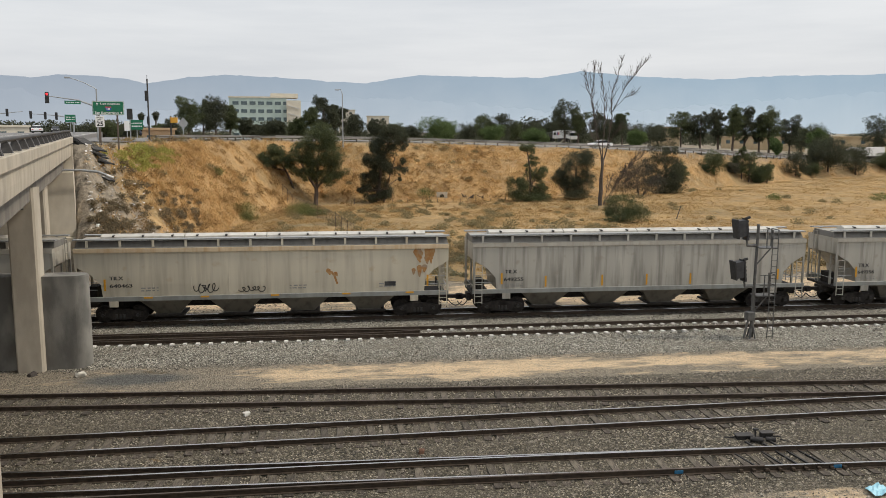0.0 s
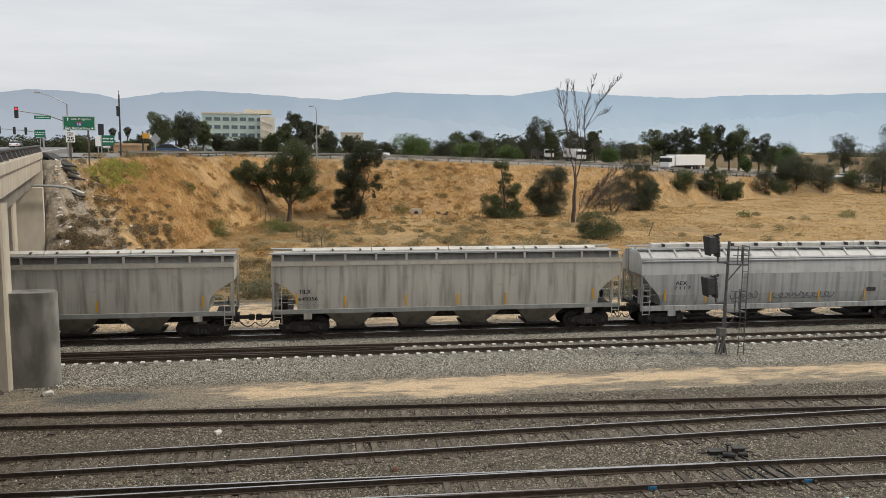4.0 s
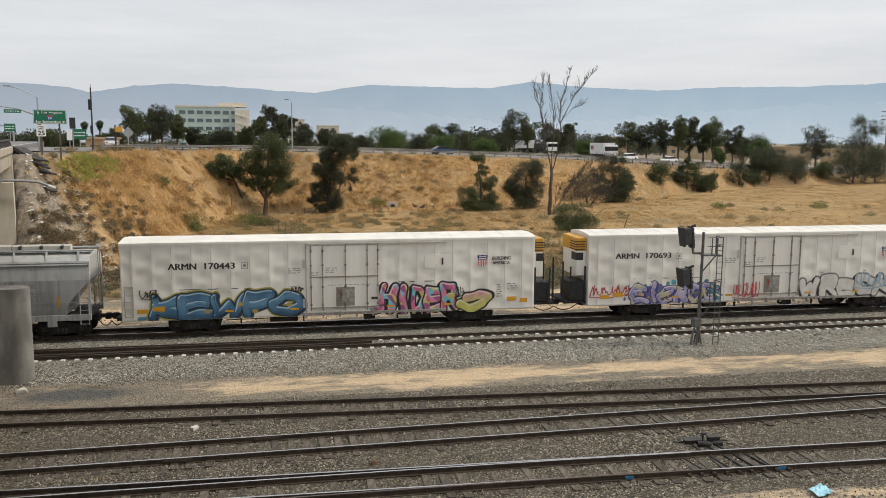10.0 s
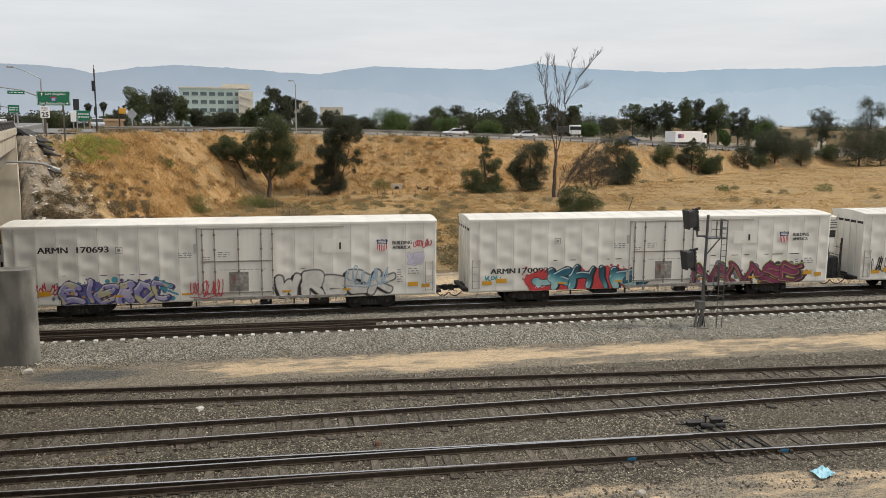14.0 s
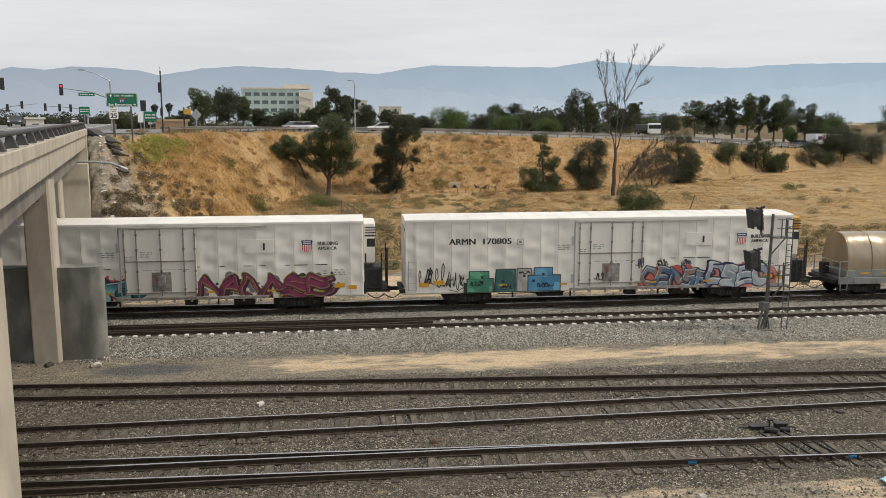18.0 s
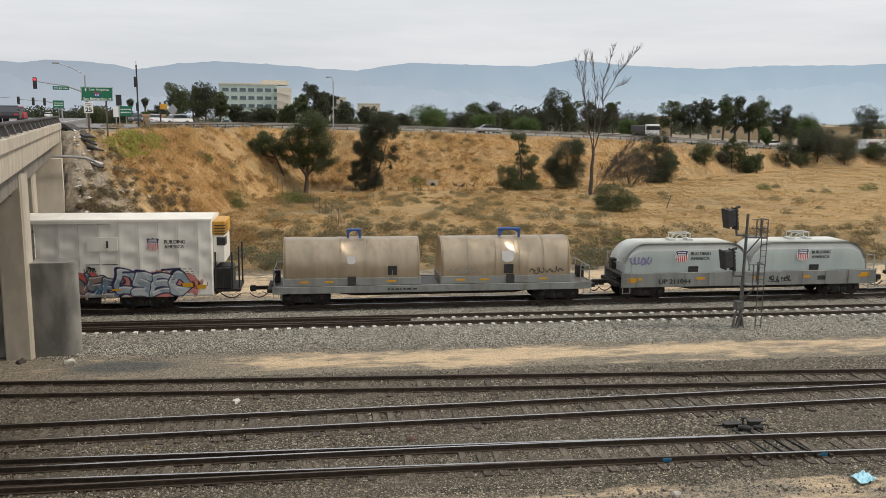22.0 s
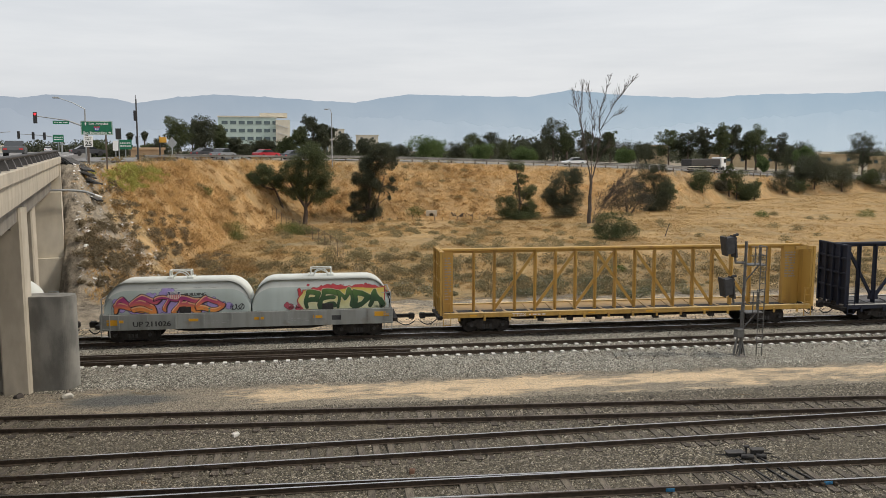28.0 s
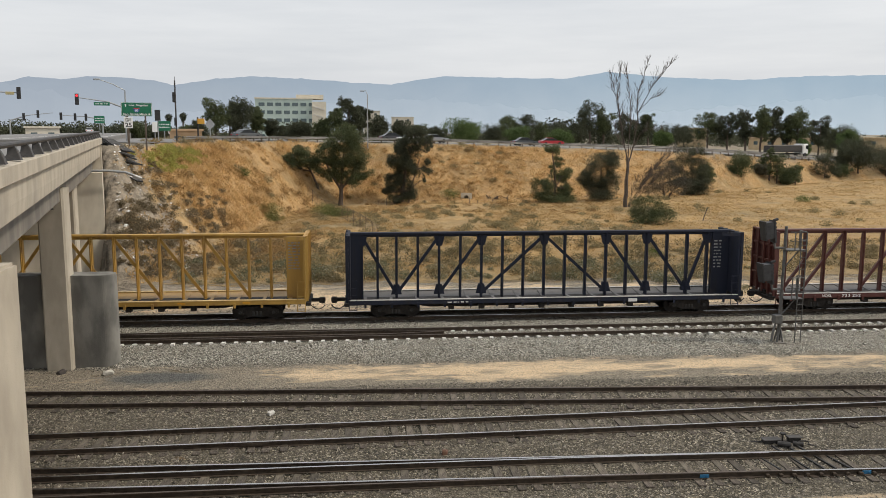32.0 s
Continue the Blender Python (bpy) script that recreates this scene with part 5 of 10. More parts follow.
    bars(car, 20.0, 20.3, 1.5, 2.3, 6, STENCIL_GREY, seed=5)
    bars(car, 20.6, 21.2, 1.95, 2.35, 3, STENCIL_GREY, seed=6)
    for x0, x1, z0, z1 in ((1.55, 2.15, 1.3, 1.55), (0.75, 1.3, 1.2, 1.42), (20.6, 21.15, 1.28, 1.52), (21.35, 21.8, 1.18, 1.4)):
        plate(car, "reflector", x0, x1, z0, z1, REFLECT, y=-1.507)
    for x in (5.2, 8.6, 10.0, 13.8, 17.0):
        plate(car, "reflector", x, x + 0.45, 1.15, 1.25, REFLECT, y=-1.507)
    bm = bmesh.new()
    for a, b, c, d in ((0, 0.35, 0, 0.03), (0, 0.35, 0.32, 0.35), (0, 0.03, 0, 0.35), (0.32, 0.35, 0, 0.35), (0.1, 0.25, 0.1, 0.25)):
        bm.faces.new([bm.verts.new((marks[3] + 0.35 + p, -1.507, 3.5 + q)) for p, q in ((a, c), (b, c), (b, d), (a, d))])
    part("stencil_mark", bm, STENCIL_GREY, car)
    x0, z0, z1, x1 = marks[0], marks[1], marks[2], marks[3]
    w = x1 - x0
    lettering(car, "ARMN", x0, x0 + w * 0.42, z0, z1, STENCIL, bold=0.0, heavy=0.018)
    lettering(car, number, x0 + w * (0.55 if not low else 0.48), x1, z0, z1, STENCIL, bold=0.0, heavy=0.018)
    shield(car, 18.83, 19.53, 3.28, 4.02)
    lettering(car, "BUILDING", 19.74, 20.80, 3.68, 3.88, STENCIL, bold=0.0, heavy=0.009)
    lettering(car, "AMERICA", 19.74, 20.74, 3.42, 3.60, STENCIL, bold=0.0, heavy=0.009)
    ladder(car, 0.18 if ladder_left else L - 0.62, -1.56, 1.0, 2.7, mat=REEF_TRIM, step=0.42)
    # underframe
    bm = bmesh.new()
    box(bm, 0.0, L, -0.35, 0.35, 0.62, 0.80)
    box(bm, 7.5, 9.0, -1.0, 1.0, 0.42, 0.80, bevel=0.04)
    rod(bm, (15.2, -1.1, 0.60), (16.3, -1.1, 0.60), 0.22, 14)
    box(bm, 12.6, 13.2, -1.1, -0.6, 0.42, 0.8)
    rod(bm, (5.2, -1.2, 0.66), (9.0, -1.2, 0.70), 0.025, 6)
    for x in (6.0, 9.3, 14.4, 17.4):
        box(bm, x - 0.04, x + 0.04, -1.4, -1.3, 0.48, 0.8)
    part("underframe", bm, TRUCK, car)
    for s, x in ((-1, 0.0), (1, L)):
        if s in unit:
            # cooling unit on the end wall, fuel box and posts on the end platform
            bm = bmesh.new()
            box(bm, *sorted((x, x + s * 0.62)), -1.15, 1.15, 2.55, 4.05, bevel=0.05)
            u = part("cooling_unit", bm, REEF_ROOF, car, "white cooling unit with a yellow top" if number != "170092" else "white cooling unit with a black grille")
            bm = bmesh.new()
            box(bm, *sorted((x, x + s * 0.66)), -1.18, 1.18, 4.05, 4.85, bevel=0.06)
            part("unit_top", bm, surf_yellow() if number != "170092" else REEF_ROOF, u)
            bm = bmesh.new()
            for k in range(4):
                z = 4.12 + 0.15 * k
                box(bm, *sorted((x + s * 0.1, x + s * 0.68)), -1.2, -0.2, z, z + 0.05)
            box(bm, *sorted((x + s * 0.2, x + s * 0.64)), -1.165, -0.4, 3.5, 3.95)
            part("unit_grille", bm, BLACK, u)
            bm = bmesh.new()
            box(bm, *sorted((x + s * 0.03, x + s * 1.35)), -1.3, 1.3, 0.95, 1.08)
            part("end_platform", bm, TRUCK, car)
            bm = bmesh.new()
            box(bm, *sorted((x + s * 0.08, x + s * 0.95)), -1.25, 0.6, 1.08, 2.28, bevel=0.06)
            part("fuel_box", bm, BLACK, car)
            bm = bmesh.new()
            for px, py, z1_ in ((0.12, -1.3, 3.15), (0.98, -1.3, 3.15), (1.30, -0.9, 3.4), (1.30, 0.9, 3.4)):
                beam(bm, (x + s * px, py, 1.05), (x + s * px, py, z1_), 0.08, 0.08)
            beam(bm, (x + s * 1.30, -0.9, 2.3), (x + s * 0.98, -1.3, 2.2), 0.05, 0.05)
            for z in (2.3, 2.8):
                rod(bm, (x + s * 1.30, -0.9, z), (x + s * 1.30, 0.9, z), 0.02, 6)
            split("guard_post", bm, BLACK, car)
            ladder(car, x + s * 0.98 - (0.0 if s < 0 else 0.5), -1.34, 1.0, 2.4, mat=BLACK)
        else:
            bm = bmesh.new()
            box(bm, *sorted((x - s * 0.005, x + s * 0.012)), -1.45, 1.45, 4.35, 4.50)
            part("end_stripe", bm, BLACK, car)
            bm = bmesh.new()
            for y in (-0.9, -0.3, 0.3, 0.9):
                beam(bm, (x + s * 0.03, y, 1.0), (x + s * 0.03, y, 4.7), 0.05, 0.05)
            split("end_rib", bm, REEF, car)
            bm = bmesh.new()
            box(bm, *sorted((x, x + s * 0.3)), -1.3, 1.3, 0.82, 1.0)
            part("end_platform", bm, TRUCK, car)
        coupler(car, x, s, gaps[0] if s < 0 else gaps[1])
    for tx in (3.55, 18.62):
        truck(car, tx)
    return car


UNIT_YELLOW = []


def surf_yellow():
    if not UNIT_YELLOW:
        UNIT_YELLOW.append(surf("unit_yellow_paint", (0.52, 0.26, 0.02), (0.60, 0.33, 0.04), 3, 0.5, stain=(0.3, 0.16, 0.05), stain_amt=0.4))
    return UNIT_YELLOW[0]


r1 = reefer("white refrigerator car with blue and pink graffiti", 69.34, "170443", (2.35, 3.52, 3.86, 5.73), (1,), (0.75, 1.6), ladder_left=True)
w = Wall(0.7, 9.6, 0.80, 2.45)
steel = w.fade([(0.030, 0.085, 0.15), (0.07, 0.18, 0.30), (0.11, 0.25, 0.38), (0.05, 0.13, 0.23)], 0.85, 2.15, 0.10)
w.lay((0.09 - w.dist([(0.85, 0.92), (1.9, 0.98), (2.6, 1.1)])) / 0.02, (0.08, 0.2, 0.33))
w.letters("KEWPO", 1.35, 9.25, 0.80, 2.14, steel, 0.19, (0.012, 0.02, 0.035), 0.06, (0.42, 0.36, 0.05), 0.055, (0.02, 0.05, 0.09), (0.13, -0.07), (0.45, 0.60, 0.68), 0.85, 0.06, 3, 1.22, inner=(0.02, 0.055, 0.10))
for q, zz in ((2.0, 1.35), (4.3, 1.2), (6.0, 1.55), (6.75, 1.15), (8.55, 1.45)):
    w.lay((0.13 - np.hypot((w.X - q) * 0.7, w.Z - zz)) / 0.04, (0.40, 0.30, 0.08))
for q in (1.75, 1.68, 2.9, 3.05):
    w.lay((0.022 - w.dist([(q, 1.0), (q + 1.2, 1.02)])) / 0.02, (0.03, 0.07, 0.12))
w.done(r1, "blue shaded sprayed lettering with a yellow edge")
w = Wall(12.9, 19.9, 0.70, 2.55)
candy = [(0.56, 0.13, 0.24), (0.16, 0.47, 0.55), (0.56, 0.49, 0.13), (0.60, 0.22, 0.33), (0.30, 0.08, 0.20)]
w.letters("HIDER", 13.35, 17.75, 0.78, 2.34, w.patches(candy, 3.3, 1.0), 0.155, INK, 0.085, None, 0, INK, (-0.10, -0.06), (0.72, 0.62, 0.62), 0.9, 0.04, 5, 1.16)
w.letters(")", 17.9, 19.5, 0.80, 2.02, w.fade([(0.48, 0.46, 0.10), (0.52, 0.50, 0.16), (0.60, 0.25, 0.33)], 0.8, 2.0), 0.20, INK, 0.07, shade=INK, drop=(0.12, 0.05), shine=(0.7, 0.66, 0.5), seed=2)
w.letters("<", 13.0, 13.7, 0.80, 1.4, w.patches(candy, 4.0, 2.0), 0.12, INK, 0.05, seed=8)
w.done(r1, "pink, turquoise and yellow sprayed word with black edges")
plate(r1, "lock_label", 12.95, 13.3, 1.62, 1.76, STENCIL, y=-1.58)
tag(r1, 0.95, 1.8, 1.95, 2.5, seed=3, n=4)
tag(r1, 8.6, 9.3, 2.1, 2.45, seed=6, n=4)
tag(r1, 17.6, 18.2, 1.6, 2.3, seed=8, n=5, r=0.012)
r2 = reefer("white refrigerator car with purple and black graffiti", 94.73, "170693", (1.62, 3.57, 3.89, 5.04), (-1,), (1.6, 0.95), ladder_left=False)
w = Wall(1.9, 8.7, 0.80, 2.35)
w.cloud(2.4, 7.6, 0.82, 1.95, (0.12, 0.11, 0.30), 1.0, 0.5)
w.dots(2.3, 8.2, 0.9, 2.1, 42, 0.04, 0.15, (0.05, 0.28, 0.36), 3)
w.dots(2.6, 7.9, 1.4, 2.15, 40, 0.03, 0.10, (0.10, 0.09, 0.27), 4)
w.letters("EIEROC", 2.7, 8.0, 0.82, 1.98, w.patches([(0.30, 0.27, 0.48), (0.46, 0.42, 0.27), (0.26, 0.24, 0.44), (0.40, 0.36, 0.50)], 2.2, 0.6), 0.125, (0.02, 0.02, 0.05), 0.04, None, 0, (0.06, 0.05, 0.20), (0.10, -0.05), (0.6, 0.58, 0.62), 0.85, 0.09, 6, 1.25)
w.dots(2.8, 7.9, 0.95, 1.9, 26, 0.03, 0.06, (0.05, 0.04, 0.09), 9)
w.dots(3.0, 7.6, 0.9, 1.5, 6, 0.05, 0.10, (0.48, 0.28, 0.05), 10)
w.lay((0.05 - w.dist([(7.6, 1.95), (8.1, 1.7), (7.75, 1.5), (8.4, 1.2)])) / 0.02, (0.05, 0.28, 0.36))
w.done(r2, "lilac and cream sprayed lettering in teal and purple drops")
tag(r2, 0.1, 2.6, 1.25, 2.05, (0.48, 0.04, 0.06), 5, n=9)
tag(r2, 9.0, 10.7, 0.95, 2.1, (0.48, 0.04, 0.06), 7, -1.63, n=8)
tag(r2, 20.9, 21.9, 3.45, 3.95, (0.48, 0.04, 0.06), 11, n=6)
w = Wall(13.2, 20.1, 0.78, 2.45)
w.letters("WRECK", 13.5, 19.75, 0.86, 2.16, (0.62, 0.60, 0.55), 0.19, (0.022, 0.02, 0.02), 0.05, (0.36, 0.35, 0.34), 0.02, (0.022, 0.02, 0.02), (-0.15, -0.06), None, 0.9, 0.03, 7, 1.12, 0.05)
w.done(r2, "white and black sprayed word with a soft dark edge")
tag(r2, 17.0, 19.6, 1.3, 2.5, (0.35, 0.48, 0.58), 15, -1.545, n=6, r=0.03)
tag(r2, 20.6, 21.4, 2.5, 3.3, (0.55, 0.52, 0.62), 16, n=5, r=0.07)
r3 = reefer("white refrigerator car with red, teal and maroon graffiti", 118.77, "170092", (1.22, 1.84, 2.14, 4.59), (1,), (0.92, 1.15), low=True)
w = Wall(2.6, 11.3, 0.80, 2.55)
RED_PAINT = (0.50, 0.045, 0.05)
w.cloud(2.9, 10.9, 0.62, 2.06, RED_PAINT, 2.0, 0.45)
w.dots(3.0, 10.8, 1.3, 2.2, 70, 0.02, 0.09, RED_PAINT, 5)
teal = w.fade([(0.32, 0.52, 0.52), (0.12, 0.33, 0.37), (0.02, 0.11, 0.16), (0.015, 0.06, 0.09)], 0.9, 2.1, 0.30, 1.1)
w.letters("<", 3.7, 5.0, 1.0, 1.55, teal, 0.13, INK, 0.04, seed=1)
w.letters("KHIK", 4.7, 9.6, 0.80, 2.10, teal, 0.17, (0.012, 0.02, 0.025), 0.04, None, 0, (0.01, 0.015, 0.02), (0.12, -0.06), (0.55, 0.68, 0.68), 0.9, 0.05, 11, 1.28, skew=-0.35)
w.letters(">", 9.2, 10.6, 0.95, 1.62, (0.02, 0.13, 0.18), 0.13, INK, 0.04, seed=4)
w.lay((0.025 - w.dist([(3.85, 0.95), (3.95, 1.1), (4.0, 0.95), (4.15, 1.06), (4.25, 0.95), (4.4, 1.05)])) / 0.02, (0.7, 0.6, 0.6))
w.done(r3, "teal sprayed lettering on a ragged red cloud")
w = Wall(11.9, 21.6, 0.80, 2.6)
for c, k in (((0.17, 0.155, 0.20), 1), ((0.035, 0.033, 0.042), 2)):
    w.dots(13.4, 20.6, 1.1, 2.15, 30 if k == 1 else 16, 0.05, 0.38 if k == 1 else 0.26, c, k)
    w.dots(12.1, 12.9, 1.35, 1.75, 4, 0.06, 0.17, c, k + 5)
    w.dots(20.3, 21.2, 0.95, 1.5, 4, 0.08, 0.26, c, k + 9)
w.letters("NANMSE", 13.6, 20.4, 0.82, 2.02, w.fade([(0.11, 0.02, 0.06), (0.24, 0.035, 0.10), (0.20, 0.03, 0.09)], 0.85, 2.0, 0.2), 0.115, (0.02, 0.012, 0.015), 0.035, (0.38, 0.42, 0.07), 0.032, (0.05, 0.015, 0.03), (0.10, -0.05), None, 0.7, 0.10, 12, 1.45, skew=0.3, inner=(0.38, 0.42, 0.08))
w.dots(14.0, 20.0, 0.9, 1.3, 4, 0.05, 0.12, (0.45, 0.22, 0.03), 3)
w.done(r3, "maroon sprayed lettering with lime edges among grey bubbles")
tag(r3, 0.9, 1.8, 1.45, 1.75, (0.05, 0.30, 0.36), 21, n=5)
r4 = reefer("white refrigerator car with green, blue and orange graffiti", 143.21, "170805", (2.40, 3.57, 3.90, 5.85), (1,), (1.1, 1.3))
w = Wall(2.9, 9.0, 0.80, 2.25)


def blocks(boxes, fill, holes, slope=0.0):
    """Square letters cut from boxes, with a black edge and block shade."""
    d = np.full(w.X.shape, 9.0)
    for x0, x1, z0, z1 in boxes:
        d = np.minimum(d, np.maximum(np.maximum(x0 + slope * (w.Z - z0) - w.X, w.X - x1), np.maximum(z0 - w.Z, w.Z - z1)))
    w.lay((0.05 - d) / 0.02, INK)
    w.lay(-d / 0.02, fill)
    for x, z in holes:
        w.lay((0.085 - np.maximum(np.abs(w.X - x), np.abs(w.Z - z))) / 0.02, INK)


w.lay((0.3 - np.maximum(np.abs(w.X - 3.42) * 1.4, np.abs(w.Z - 1.08))) / 0.02, (0.03, 0.035, 0.035))
blocks(((3.55, 4.62, 1.58, 2.0), (3.42, 4.86, 0.84, 1.58)), w.patches([(0.06, 0.26, 0.14), (0.12, 0.36, 0.22), (0.05, 0.20, 0.13)], 1.7), ((4.25, 1.68), (4.25, 1.38)))
blocks(((4.95, 6.10, 0.84, 2.10),), w.patches([(0.05, 0.14, 0.13), (0.07, 0.18, 0.17), (0.03, 0.10, 0.10)], 1.5), ((5.42, 1.42),), 0.08)
blocks(((6.22, 7.0, 0.84, 2.12),), w.patches([(0.42, 0.41, 0.38), (0.34, 0.33, 0.31)], 2.0), ((6.62, 1.72),))
blocks(((7.2, 8.2, 1.72, 2.16), (6.85, 8.66, 0.84, 1.72)), w.patches([(0.08, 0.27, 0.44), (0.13, 0.36, 0.54), (0.06, 0.22, 0.38)], 1.6), ((7.7, 1.78), (7.15, 1.42)))
w.done(r4, "square green, grey and blue sprayed letters with black edges")
for a, b, c, d, sd in ((3.55, 4.3, 1.15, 1.5, 61), (5.25, 5.95, 0.95, 1.25, 62), (6.3, 6.95, 1.8, 2.02, 63), (7.35, 8.3, 1.05, 1.35, 64)):
    tag(r4, a, b, c, d, INK, sd, -1.514, 4, 0.018)
tag(r4, 0.75, 2.4, 0.95, 2.6, INK, 31, n=7)
tag(r4, 2.4, 3.3, 0.9, 2.0, INK, 32, n=5)
w = Wall(12.4, 22.0, 0.78, 2.6)
w.cloud(12.9, 17.2, 0.70, 2.16, (0.48, 0.10, 0.08), 3.0, 0.35)
w.cloud(17.0, 21.5, 0.75, 2.12, (0.55, 0.20, 0.17), 4.5, 0.5)
w.dots(19.0, 19.6, 2.1, 2.35, 4, 0.06, 0.14, (0.55, 0.18, 0.14), 3)
w.lay(0.5 - np.hypot((w.X - 13.6) / 0.5, (w.Z - 1.45) / 0.3), (0.5, 0.22, 0.06))
w.letters("CENSE", 13.5, 17.35, 0.80, 2.0, w.patches([(0.06, 0.12, 0.20), (0.14, 0.22, 0.30), (0.20, 0.19, 0.19), (0.24, 0.16, 0.13)], 2.6), 0.125, (0.02, 0.022, 0.05), 0.05, None, 0, (0.03, 0.03, 0.06), (0.1, -0.06), (0.5, 0.54, 0.56), 0.85, 0.09, 13, 1.35)
w.letters("CSEO", 17.25, 20.9, 0.80, 2.14, w.patches([(0.33, 0.38, 0.41), (0.46, 0.50, 0.52), (0.26, 0.32, 0.36)], 2.4), 0.15, (0.02, 0.02, 0.075), 0.06, None, 0, (0.02, 0.02, 0.07), (-0.10, 0.05), (0.68, 0.70, 0.70), 0.85, 0.07, 14, 1.3)
w.lay((0.07 - w.dist([(17.3, 2.12), (20.5, 2.3)])) / 0.03 * (np.sin(w.X * 3.2) > -0.3), (0.02, 0.02, 0.075))
w.done(r4, "steel blue and silver sprayed lettering on a red cloud")
tag(r4, 21.0, 21.8, 1.2, 1.6, (0.30, 0.20, 0.05), 36, n=4)
tag(r4, 13.0, 13.5, 2.0, 2.7, (0.03, 0.04, 0.12), 37, -1.60, n=3)
tag(r4, 10.6, 11.1, 1.35, 1.85, INK, 38, -1.60, n=3)
tag(r4, 14.2, 14.9, 2.1, 2.5, INK, 33, n=4)
tag(r4, 15.7, 16.3, 2.1, 2.5, INK, 34, n=4)


# ---- coil cars ----
def coil_frame(car, L, deck, body, gaps, trucks):
    for s in (-1, 1):
        bm = bmesh.new()
        box(bm, 0.0, L, s * 1.46 - 0.05, s * 1.46 + 0.05, 0.78, deck, bevel=0.012)
        for k in range(int(L / 1.45)):
            box(bm, 0.9 + k * 1.45, 0.98 + k * 1.45, *sorted((s * 1.50, s * 1.55)), 0.80, deck - 0.02)
        part("side_sill", bm, body, car)
    bm = bmesh.new()
    box(bm, 0.02, L - 0.02, -1.41, 1.41, deck - 0.16, deck - 0.04)
    part("deck", bm, DECK_WORN, car)
    bm = bmesh.new()
    prism(bm, [(2.6, 0.80), (L - 2.6, 0.80), (L - 4.4, 0.52), (4.4, 0.52)], "y", -0.9, 0.9)
    box(bm, 0.05, L - 0.05, -0.3, 0.3, 0.62, 0.95)
    part("centre_sill", bm, TRUCK, car)
    for s, x in ((-1, 0.0), (1, L)):
        bm = bmesh.new()
        for y in (-1.35, 1.35):
            beam(bm, (x - s * 0.1, y, deck), (x - s * 0.1, y, deck + 1.0), 0.05, 0.05)
            beam(bm, (x - s * 0.6, y, deck), (x - s * 0.6, y, deck + 1.0), 0.04, 0.04)
            beam(bm, (x - s * 0.1, y, deck + 1.0), (x - s * 0.6, y, deck + 1.0), 0.04, 0.04)
        for z in (deck + 0.5, deck + 0.95):
            rod(bm, (x - s * 0.1, -1.35, z), (x - s * 0.1, 1.35, z), 0.022, 6)
        split("end_railing", bm, GALV, car)
        ladder(car, x - s * 0.08 - (0.4 if s > 0 else 0), -1.54, 0.42, deck + 0.1, mat=body)
        bm = bmesh.new()
        box(bm, *sorted((x, x + s * 0.28)), -1.3, 1.3, 0.82, 1.02)
        box(bm, *sorted((x - s * 0.35, x + s * 0.05)), 0.1, 0.6, deck, deck + 0.7, bevel=0.03)
        part("end_platform", bm, TRUCK, car)
        coupler(car, x, s, gaps[0] if s < 0 else gaps[1])
    for tx in trucks:
        truck(car, tx)


